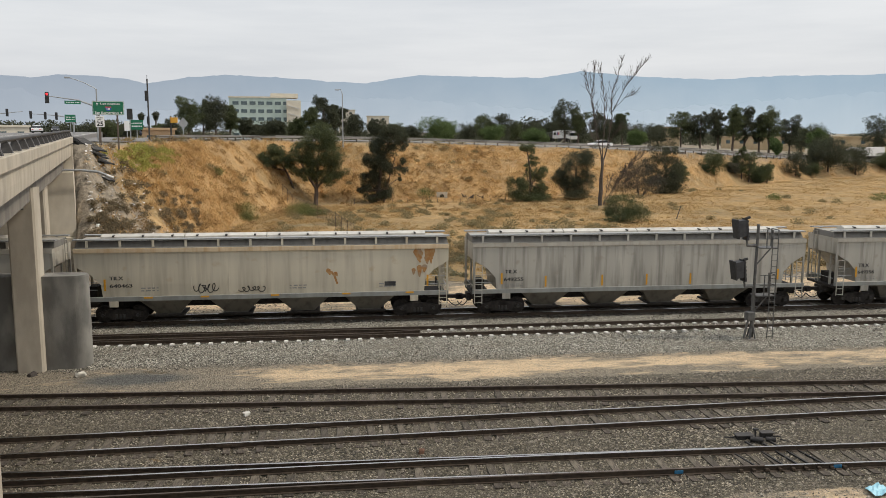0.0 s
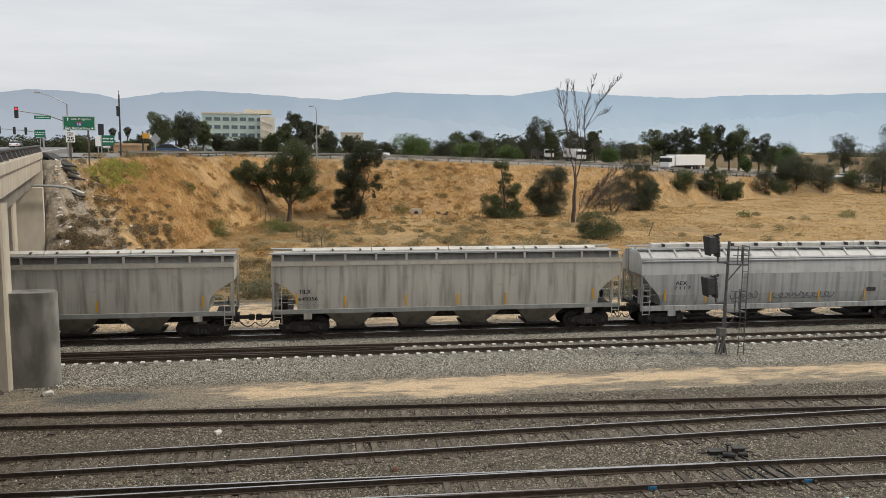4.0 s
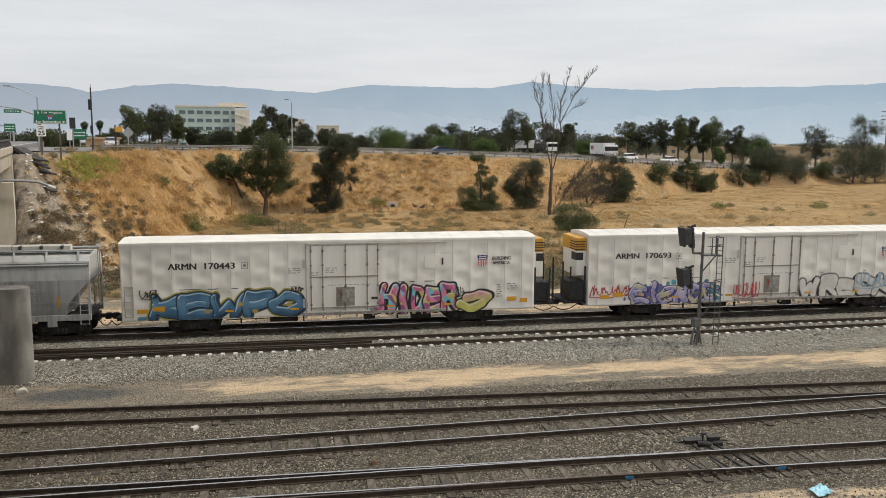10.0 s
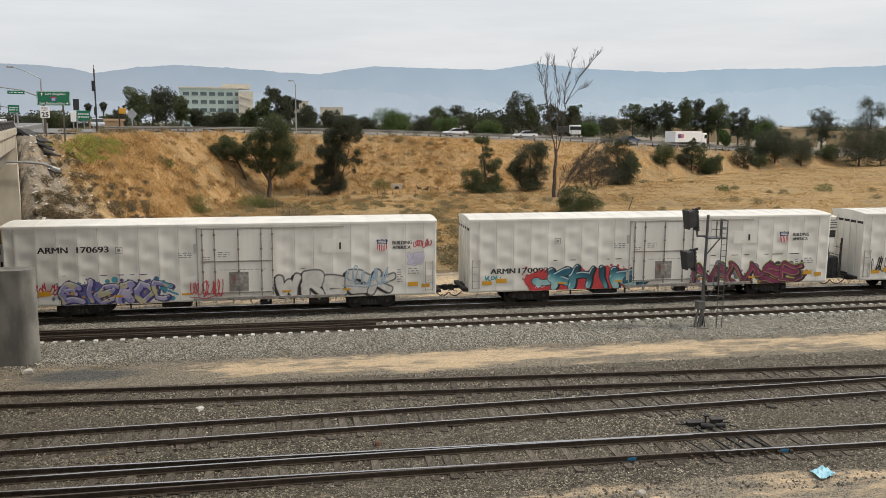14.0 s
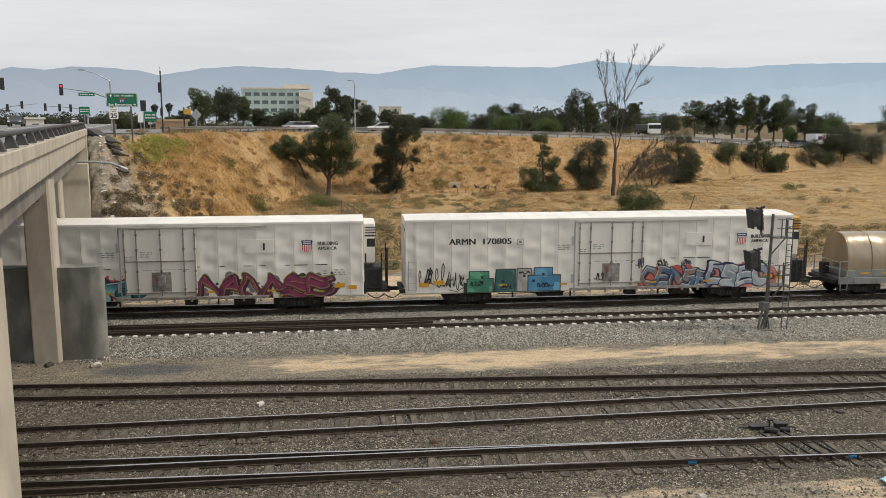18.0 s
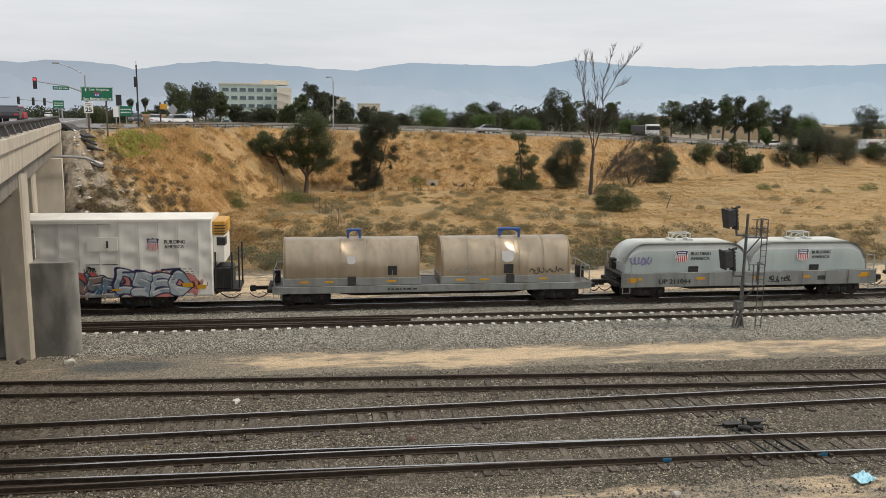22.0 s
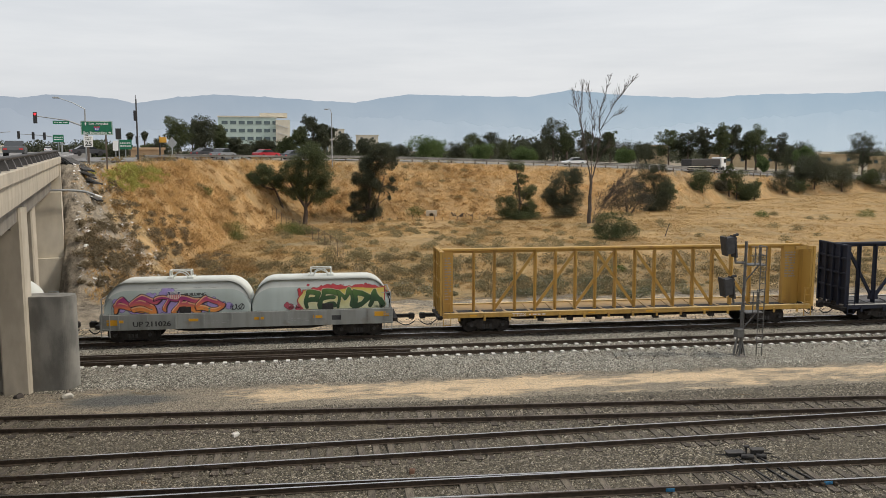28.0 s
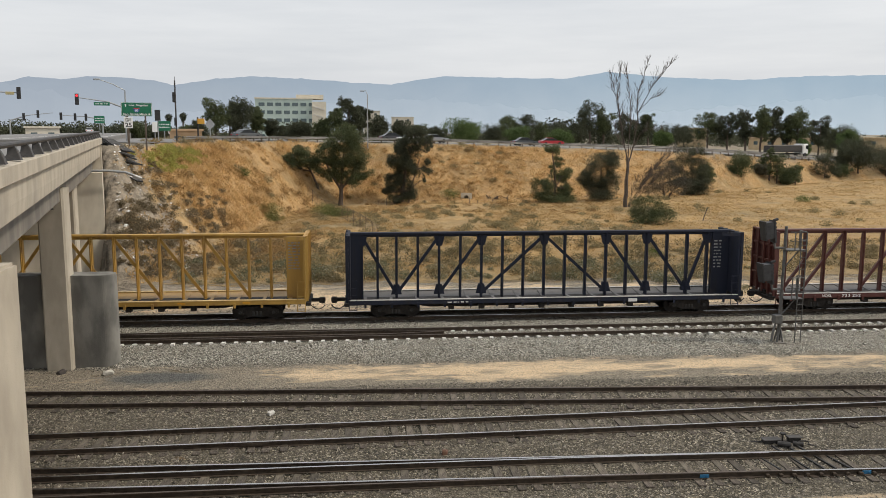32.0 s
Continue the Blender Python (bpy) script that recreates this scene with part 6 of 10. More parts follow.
c1 = start("coil_car", "coil car with two dented brown metal hoods", "railcar", 168.46)
coil_frame(c1, 17.76, 1.16, SILL_GREY, (1.3, 0.9), (1.75, 15.9))
for k, (a, b) in enumerate(((0.55, 8.05), (9.15, 16.6))):
    bm = bmesh.new()
    box(bm, a, b, -1.34, 1.34, 1.16, 1.60, bevel=0.015)
    part("coil_trough", bm, SILL_GREY, c1)
    bm = bmesh.new()
    nx, na = 44, 28
    rr = random.Random(k)
    ring = []
    for i in range(nx + 1):
        x = a + 0.05 + (b - a - 0.1) * i / nx
        row = []
        for j in range(na + 1):
            th = math.pi * j / na
            y, z = -1.32 * math.copysign(abs(math.cos(th)) ** 0.75, math.cos(th)), 1.60 + 2.25 * math.sin(th) ** 0.80
            d = Vector((x - (a + (3.9 if k == 0 else 4.6)), y + 0.7, z - 3.5)).length
            dent = 0.34 * max(0.0, 1 - d / 0.95) + 0.014 * rr.uniform(-1, 1)
            for ex, ez, er, ed in ((1.2, 3.0, 0.6, 0.05), (2.3, 3.5, 0.7, 0.07), (5.4, 3.2, 0.8, 0.08), (6.4, 2.6, 0.7, 0.05)):
                q = math.hypot(x - a - ex, (z - ez) * 0.8) + (9 if y > 0.3 else 0)
                dent += ed * max(0.0, 1 - q / er)
            row.append(bm.verts.new((x, y + dent * 0.7, z - dent * 0.8)))
        ring.append(row)
    for r0, r1_ in zip(ring, ring[1:]):
        for j in range(na):
            bm.faces.new((r0[j], r1_[j], r1_[j + 1], r0[j + 1])).smooth = True
    bm.faces.new(ring[0])
    bm.faces.new(ring[-1][::-1])
    hood = part("hood", bm, COIL_BROWN, c1, "dented brown metal hood")
    for x in [a + (b - a) * q for q in (0.01, 0.21, 0.42, 0.60, 0.79, 0.985)]:
        bm = bmesh.new()
        pts = [(-1.345 * math.copysign(abs(math.cos(math.pi * j / 16)) ** 0.75, math.cos(math.pi * j / 16)), 1.60 + 2.262 * math.sin(math.pi * j / 16) ** 0.80) for j in range(17)]
        for p, q in zip(pts, pts[1:]):
            beam(bm, (x, *p), (x, *q), 0.03, 0.03)
        part("hood_rib", bm, COIL_BROWN, hood)
    cx = a + (b - a) * 0.505 + (0.1 if k == 0 else 0.35)
    bm = bmesh.new()
    hw = 0.40 if k == 0 else 0.64
    rod(bm, (cx - hw, 0, 4.28), (cx + hw, 0, 4.28), 0.085, 10)
    for u in (-hw + 0.07, hw - 0.07):
        beam(bm, (cx + u, 0, 3.7), (cx + u, 0, 4.28), 0.14, 0.12)
        prism(bm, [(cx + u, 4.22), (cx + u * 0.35, 4.22), (cx + u, 3.98)], "y", -0.05, 0.05)
    part("lifting_bracket", bm, BLUE_BRACKET, hood, "blue lifting bracket")
    shield(c1, *((3.98, 4.50, 2.42, 2.92) if k == 0 else (12.55, 13.30, 2.42, 3.15)), y=-1.345, blank=True)
    plate(c1, "access_hatch", cx + (1.8 if k == 0 else -0.55), cx + (2.3 if k == 0 else 0.0), 1.75, 2.3, BLACK, y=-1.34)
    plate(c1, "junction_box", cx - 0.4, cx + 0.05, 1.18, 1.7, STEEL_DARK, y=-1.36, t=0.06)
    for q in (0.12, 0.3, 0.75):
        plate(c1, "reflector", a + (b - a) * q, a + (b - a) * q + 0.5, 1.33, 1.45, REFLECT, y=-1.342)
bars(c1, 6.2, 7.9, 0.86, 1.08, 1, STENCIL, y=-1.562, seed=3)
tag(c1, 9.7, 11.5, 1.75, 2.1, (0.38, 0.36, 0.33), 41, -1.345, n=6)
tag(c1, 14.2, 16.2, 1.7, 2.1, (0.08, 0.07, 0.06), 42, -1.345, n=6)


def coil_green(label, s0, L, number, num_x):
    car = start("coil_car", label, "railcar", s0)
    coil_frame(car, L, 1.60, SILL_GREY, (0.9, 1.35), (1.55, L - 1.9))
    hoods = []
    for a, b in ((0.22, 7.72), (7.80, 15.10)):
        bm = bmesh.new()
        nx, na = 36, 34
        ring = []
        for i in range(nx + 1):
            u = i / nx
            x = a + (b - a) * (0.5 - 0.5 * math.cos(math.pi * u))
            e = min(x - a, b - x) / 1.2
            k = 1.0 if e >= 1 else max(0.02, 1 - (1 - e) ** 2.0) ** 0.5
            row = []
            for j in range(na + 1):
                th = math.pi * j / na
                y = -1.36 * (1 if abs(math.cos(th)) < 1e-9 else math.copysign(abs(math.cos(th)) ** 0.27, math.cos(th)))
                z = 1.60 + (0.35 + 1.60 * k) * math.sin(th) ** 0.36
                row.append(bm.verts.new((x, y, z)))
            ring.append(row)
        for r0, r1_ in zip(ring, ring[1:]):
            for j in range(na):
                f = bm.faces.new((r0[j], r1_[j], r1_[j + 1], r0[j + 1]))
                f.smooth = True
                f.material_index = 1 if abs(j - na / 2 + 0.5) < 12.5 else 0
        bm.faces.new(ring[0])
        bm.faces.new(ring[-1][::-1])
        hood = part("hood", bm, [COIL_GREEN, COIL_ROOF], car, "pale green rounded hood with a chalky white top")
        c = (a + b) / 2
        bm = bmesh.new()
        for u in (-0.55, 0.55):
            for y in (-0.28, 0.28):
                rod(bm, (c + u, y, 3.45), (c + u, y, 4.05), 0.035, 6)
        for y in (-0.28, 0.28):
            rod(bm, (c - 0.55, y, 4.05), (c + 0.55, y, 4.05), 0.035, 6)
            pts = [(c + 0.4 * math.cos(math.pi * q / 8), y, 3.5 + 0.45 * math.sin(math.pi * q / 8)) for q in range(9)]
            for p, q in zip(pts, pts[1:]):
                rod(bm, p, q, 0.035, 6)
        for u in (-0.55, 0.55):
            rod(bm, (c + u, -0.28, 4.05), (c + u, 0.28, 4.05), 0.035, 6)
            box(bm, c + u - 0.14, c + u + 0.14, -0.4, 0.4, 3.44, 3.68)
        part("lifting_frame", bm, COIL_ROOF, hood, "white lifting frame of bars")
        bm = bmesh.new()
        for u in (a + 1.25, b - 1.25):
            beam(bm, (u, -1.1, 3.42), (u, 1.1, 3.42), 0.06, 0.10)
        split("roof_bar", bm, COIL_ROOF, hood)
        plate(car, "access_hatch", c + 0.05, c + 0.65, 1.62, 2.0, BLACK, y=-1.375, t=0.02)
        hoods.append(c)
    for x in (0.7, 4.5, 7.9, 11.0, 14.6):
        plate(car, "reflector", x, x + 0.5, 1.18, 1.32, REFLECT, y=-1.515)
    plate(car, "reflector", 0.35, 0.95, 1.05, 1.35, REFLECT, y=-1.518)
    plate(car, "reflector", L - 1.0, L - 0.4, 1.2, 1.45, REFLECT, y=-1.518)
    lettering(car, "UP " + number, num_x, num_x + 1.9, 0.97, 1.24, STENCIL, y=-1.558, bold=0.0, heavy=0.016)
    bars(car, 5.4, 6.6, 1.0, 1.25, 2, STENCIL_GREY, y=-1.514, seed=2)
    bars(car, 9.6, 10.8, 1.0, 1.25, 2, STENCIL_GREY, y=-1.514, seed=4)
    plate(car, "stencil_block", 12.0, 12.5, 1.05, 1.3, STENCIL, y=-1.514)
    return car, hoods


c2, hc = coil_green("coil car with two pale green rounded hoods", 187.99, 15.75, "211044", 2.2)
for c in hc:
    shield(c2, c - 0.80, c + 0.02, 2.26, 3.10, y=-1.385)
    lettering(c2, "BUILDING", c + 0.15, c + 1.35, 2.74, 2.96, STENCIL, y=-1.385, bold=0.0, heavy=0.010)
    lettering(c2, "AMERICA", c + 0.15, c + 1.30, 2.42, 2.62, STENCIL, y=-1.385, bold=0.0, heavy=0.010)
tag(c2, 0.6, 1.7, 2.15, 2.65, (0.22, 0.20, 0.40), 51, -1.385, n=6, r=0.03)
tag(c2, 8.9, 10.3, 0.98, 1.35, INK, 52, -1.518, n=6)
c3, hc = coil_green("coil car with pale green hoods under orange and green graffiti", 206.47, 15.31, "211026", 1.67)
shield(c3, hc[0] - 0.55, hc[0] + 0.18, 2.5, 2.98, y=-1.385)
lettering(c3, "BUILDING", hc[0] + 0.35, hc[0] + 1.45, 2.68, 2.86, STENCIL, y=-1.385, bold=0.0, heavy=0.010)
def hood_side(X, Z):
    """Just off the curved side of a rounded hood."""
    sn = np.clip((Z - 1.60) / 1.95, 0.0, 0.999) ** (1 / 0.36)
    return -1.36 * np.sqrt(np.maximum(1 - sn * sn, 0.02)) ** 0.27 - 0.014


w = Wall(0.3, 6.9, 1.62, 3.15)
lilac = (0.34, 0.27, 0.55)
w.cloud(0.6, 6.2, 1.5, 2.55, lilac, 1.0, 0.5)
for a, b in ((3.2, 2.75), (2.6, 2.6), (1.2, 2.3), (5.6, 2.35), (6.2, 2.1), (3.5, 2.95)):
    w.dots(a - 0.4, a + 0.4, b - 0.15, b + 0.15, 7, 0.05, 0.22, lilac, int(a * 10))
w.letters("ASTRO", 0.75, 6.05, 1.64, 2.58, w.fade([(0.68, 0.27, 0.06), (0.66, 0.20, 0.06), (0.50, 0.09, 0.14), (0.33, 0.04, 0.17)], 1.64, 2.55, 0.08), 0.095, (0.02, 0.012, 0.02), 0.035, None, 0, (0.03, 0.015, 0.03), (0.07, -0.04), (0.75, 0.45, 0.25), 0.7, 0.10, 15, 1.40, skew=0.35)
w.dots(1.2, 5.8, 1.68, 2.0, 12, 0.02, 0.06, (0.03, 0.22, 0.16), 2)
w.done(c3, "orange and crimson sprayed lettering in a lilac cloud", bend=hood_side)
tag(c3, 6.6, 7.4, 1.7, 2.15, (0.03, 0.03, 0.04), 61, n=4, bend=hood_side)
w = Wall(9.2, 15.1, 1.62, 3.45)
w.dots(9.5, 11.0, 1.65, 2.1, 26, 0.04, 0.20, (0.38, 0.07, 0.10), 4)
w.cloud(10.3, 15.0, 2.3, 3.15, (0.45, 0.04, 0.05), 2.2, 0.55)
w.dots(10.6, 15.0, 2.6, 3.2, 40, 0.02, 0.09, (0.45, 0.04, 0.05), 5)
w.lay(np.minimum(np.minimum(w.X - 10.3 - 0.15 * np.sin(w.Z * 5), 14.9 - w.X), np.minimum(w.Z - 1.63, 2.92 + 0.05 * w.X - 0.6 + 0.06 * np.sin(w.X * 2.5) - w.Z)) / 0.02, (0.38, 0.05, 0.05))
w.lay(np.minimum(np.minimum(w.X - 10.36 - 0.15 * np.sin(w.Z * 5), 14.85 - w.X), np.minimum(w.Z - 1.63, 2.85 + 0.05 * w.X - 0.6 + 0.06 * np.sin(w.X * 2.5) - w.Z)) / 0.02, w.fade([(0.50, 0.52, 0.34), (0.54, 0.50, 0.22), (0.55, 0.42, 0.06)], 1.65, 2.9, 0.06))
w.letters("PEMDA", 10.55, 14.85, 1.66, 2.80, w.fade([(0.018, 0.045, 0.022), (0.03, 0.08, 0.03), (0.09, 0.17, 0.04)], 1.66, 2.9, 0.08), 0.105, (0.02, 0.03, 0.015), 0.02, (0.62, 0.60, 0.40), 0.02, None, (0, 0), None, 0.75, 0.06, 16, 1.15)
w.done(c3, "dark green sprayed word on a yellow ground with red drops", bend=hood_side)
tag(c3, 14.3, 15.0, 1.68, 1.85, (0.6, 0.6, 0.58), 71, n=4, r=0.015, bend=hood_side)
tag(c3, 9.7, 10.3, 1.72, 1.95, (0.7, 0.65, 0.65), 72, n=4, r=0.018, bend=hood_side)


# ---- centre-beam cars ----
def centerbeam(label, s0, L, mat, deckmat, posts, diags, gaps, floor=1.25, bolts=None, left_w=0.75, right_w=1.1, trucks=(2.2, 19.4), gusset=False, sill=0.36, brace=0.13, edge=None):
    edge = edge or EDGE_PALE
    car = start("centre_beam_car", label, "railcar", s0)
    bm = bmesh.new()
    prism(bm, [(-1.42, floor - 0.20), (-1.42, floor - 0.02), (-0.26, floor - 0.17), (0.26, floor - 0.17), (1.42, floor - 0.02), (1.42, floor - 0.20), (0.3, floor - 0.30), (-0.3, floor - 0.30)], "x", 0.0, L)
    part("deck", bm, deckmat, car)
    for s in (-1, 1):
        bm = bmesh.new()
        # strip added along the edge, pale as if the sun caught it
        box(bm, 0.02, L - 0.02, *sorted((s * 1.36, s * 1.505)), floor + 0.003, floor + 0.035)
        part("deck_edge", bm, edge, car, "deck edge with sunlight put into its pale colour")
        bm = bmesh.new()
        box(bm, 0.0, L, s * 1.45 - 0.05, s * 1.45 + 0.05, floor - sill, floor, bevel=0.012)
        for k in range(15):
            x = 0.9 + k * (L - 1.8) / 14
            box(bm, x - 0.06, x + 0.06, *sorted((s * 1.50, s * 1.56)), floor - 0.40, floor - 0.12)
        part("side_sill", bm, mat, car)
    bm = bmesh.new()
    for k in range(15):
        x = 0.9 + k * (L - 1.8) / 14
        prism(bm, [(-1.34, floor - 0.16), (-1.34, floor + 0.0), (-0.24, floor - 0.13), (0.24, floor - 0.13), (1.34, floor + 0.0), (1.34, floor - 0.16), (0.0, floor - 0.22)], "x", x - 0.08, x + 0.08)
    split("riser", bm, deckmat, car)
    bm = bmesh.new()
    prism(bm, [(2.8, floor - 0.36), (L - 2.8, floor - 0.36), (L - 4.5, floor - 0.62), (4.5, floor - 0.62)], "y", -0.35, 0.35)
    box(bm, 0.05, L - 0.05, -0.3, 0.3, floor - 0.5, floor - 0.15)
    for k in range(7):
        x = 5.5 + k * 1.7
        box(bm, x, x + 0.3, -1.2, -0.9, floor - 0.60, floor - 0.35)
    part("centre_sill", bm, TRUCK, car)
    bm = bmesh.new()
    box(bm, 0.1, L - 0.1, -0.22, 0.22, 4.52, 4.64, bevel=0.015)
    box(bm, 0.3, L - 0.3, -0.05, 0.05, 4.38, 4.52)
    part("top_chord", bm, mat, car)
    for x in posts:
        bm = bmesh.new()
        box(bm, x - 0.065, x + 0.065, -0.13, 0.13, floor - 0.16, 4.52)
        box(bm, x - 0.02, x + 0.02, -0.20, 0.20, floor - 0.16, 4.52)
        part("post", bm, mat, car)
    for k, (a, za, b, zb) in enumerate(diags):
        bm = bmesh.new()
        dy = 0.006 * (k % 3)
        beam(bm, (a, dy, za), (b, dy, zb), brace, 0.16)
        if gusset:
            for x, z, sg in ((a, za, 1 if za < zb else -1), (b, zb, -1 if za < zb else 1)):
                prism(bm, [(x - 0.3, z), (x + 0.3, z), (x + 0.16, z + sg * 0.55), (x - 0.16, z + sg * 0.55)], "y", -0.10 - dy, 0.10 + dy)
        part("diagonal", bm, mat, car)
    for s, x, w in ((-1, 0.0, left_w), (1, L, right_w)):
        bm = bmesh.new()
        box(bm, *sorted((x, x - s * 0.10)), -1.42, 1.42, floor, 4.62)
        e = part("bulkhead", bm, mat, car)
        bm = bmesh.new()
        for y in (-1.40, -0.7, 0.0, 0.7, 1.40):
            box(bm, *sorted((x + s * 0.02, x + s * 0.16)), y - 0.05, y + 0.05, floor - 0.1, 4.64)
        for z in (2.0, 2.9, 3.8, 4.57):
            box(bm, *sorted((x + s * 0.01, x + s * 0.12)), -1.42, 1.42, z - 0.05, z + 0.05)
        part("bulkhead_rib", bm, mat, e)
        bm = bmesh.new()
        xa, xb = sorted((x - s * 0.10, x - s * w))
        box(bm, xa, xb, -0.16, 0.16, floor - 0.16, 4.52)
        box(bm, *sorted((x - s * 0.10, x - s * w)), -1.42, -1.36, 4.44, 4.62) if w > 0.9 else None
        part("end_panel", bm, mat, car)
        for y in (-1.44,):
            ladder(car, x - s * 0.02 - (0.42 if s > 0 else 0), y - 0.05, 0.5, 2.2, mat=mat)
        bm = bmesh.new()
        box(bm, *sorted((x, x + s * 0.25)), -1.3, 1.3, floor - 0.38, floor - 0.2)
        part("end_platform", bm, TRUCK, car)
        coupler(car, x, s, gaps[0] if s < 0 else gaps[1])
    for tx in trucks:
        truck(car, tx)
    return car


def zig(posts, pairs, lo=1.12, hi=4.42):
    return [(posts[a], lo if up else hi, posts[b], hi if up else lo) for a, b, up in pairs]


py = [1.97 + 1.195 * k for k in range(16)]
cy = centerbeam("empty yellow centre-beam lumber car", 224.55, 21.85, YELLOW, DECK_YELLOW, py, zig(py, [(3, 1, False), (5, 3, False), (7, 5, False), (6, 8, False), (8, 10, False), (10, 12, False), (12, 14, False)]), (1.15, 1.0), floor=1.18, brace=0.085, sill=0.24, edge=EDGE_YELLOW,  trucks=(2.55, 19.2))
lettering(cy, "TTZX", 3.9, 4.7, 0.98, 1.14, WHITE, y=-1.565, bold=0.01)
bars(cy, 4.85, 5.9, 0.98, 1.14, 1, WHITE, y=-1.565, seed=1)
for k in range(6):
    plate(cy, "reflector", 1.5 + k * 3.4, 1.9 + k * 3.4, 1.02, 1.1, REFLECT, y=-1.505)
bars(cy, 0.25, 0.65, 1.7, 4.2, 16, STENCIL_GREY, y=-0.17, seed=3)
bars(cy, 20.85, 21.5, 2.6, 4.2, 10, STENCIL_GREY, y=-0.17, seed=4)
pb = [0.73, 1.6] + [2.66 + 1.202 * k for k in range(16)]
cb = centerbeam("empty dark blue centre-beam lumber car", 248.72, 22.06, BLUE, DECK_WORN, pb, zig(pb, [(0, 2, False), (2, 4, True), (4, 6, True), (6, 9, True), (9, 12, False), (12, 14, False), (14, 16, False), (16, 17, True)]), (1.0, 0.95), floor=1.06, gusset=True, sill=0.24,  trucks=(2.55, 19.3))
bars(cb, 21.05, 21.5, 2.4, 4.1, 9, STENCIL_GREY, y=-0.17, seed=5)
bars(cb, 5.4, 6.6, 0.86, 1.0, 1, WHITE, y=-1.565, seed=6)
plate(cb, "stencil_block", 15.6, 16.1, 0.8, 0.98, WHITE, y=-1.565)
pm = [1.2 + 1.202 * k for k in range(17)]
cm = centerbeam("empty maroon centre-beam lumber car", 273.0, 22.06, MAROON, DECK_WORN, pm, zig(pm, [(0, 2, True), (1, 3, True), (4, 6, True), (7, 9, True), (10, 12, True)]), (0.95, 0.95), floor=1.06, trucks=(2.55, 19.3), gusset=False, sill=0.26)
lettering(cm, "NOKL", 2.75, 3.35, 0.86, 1.02, WHITE, y=-1.565, bold=0.01)
lettering(cm, "733 252", 3.95, 5.1, 0.86, 1.02, WHITE, y=-1.565, bold=0.01)
def squat(car, z0, k):
    """Bring everything above z0 on a car down in proportion."""
    for o in car.children_recursive:
        if o.type != "MESH":
            continue
        m = o.matrix_basis
        if o.data.users == 1 and m.translation.length < 1e-6:
            for v in o.data.vertices:
                if v.co.z > z0:
                    v.co.z = z0 + (v.co.z - z0) * k
        elif m.translation.z > z0:
            m = m.copy()
            m.translation.z = z0 + (m.translation.z - z0) * k
            o.matrix_basis = m


for q in (h0, h1, h2, h3, h4):
    squat(q, 1.5, 0.95)
for q in (r1, r2, r3, r4):
    squat(q, 1.2, 0.974)
squat(c1, 1.3, 0.925)
for q in (c2, c3):
    squat(q, 1.62, 0.86)
for o in PROTO.values():
    bpy.data.objects.remove(o)


# ---- places by bearing from the origin ----
def spot(bearing, d, z=None):
    a = radians(bearing)
    x, y = d * math.sin(a), d * math.cos(a)
    return Vector((x, y, float(height(np.array(x), np.array(y))) if z is None else z))


def rise(d, elev):
    return 10.2 + d * math.tan(radians(elev))


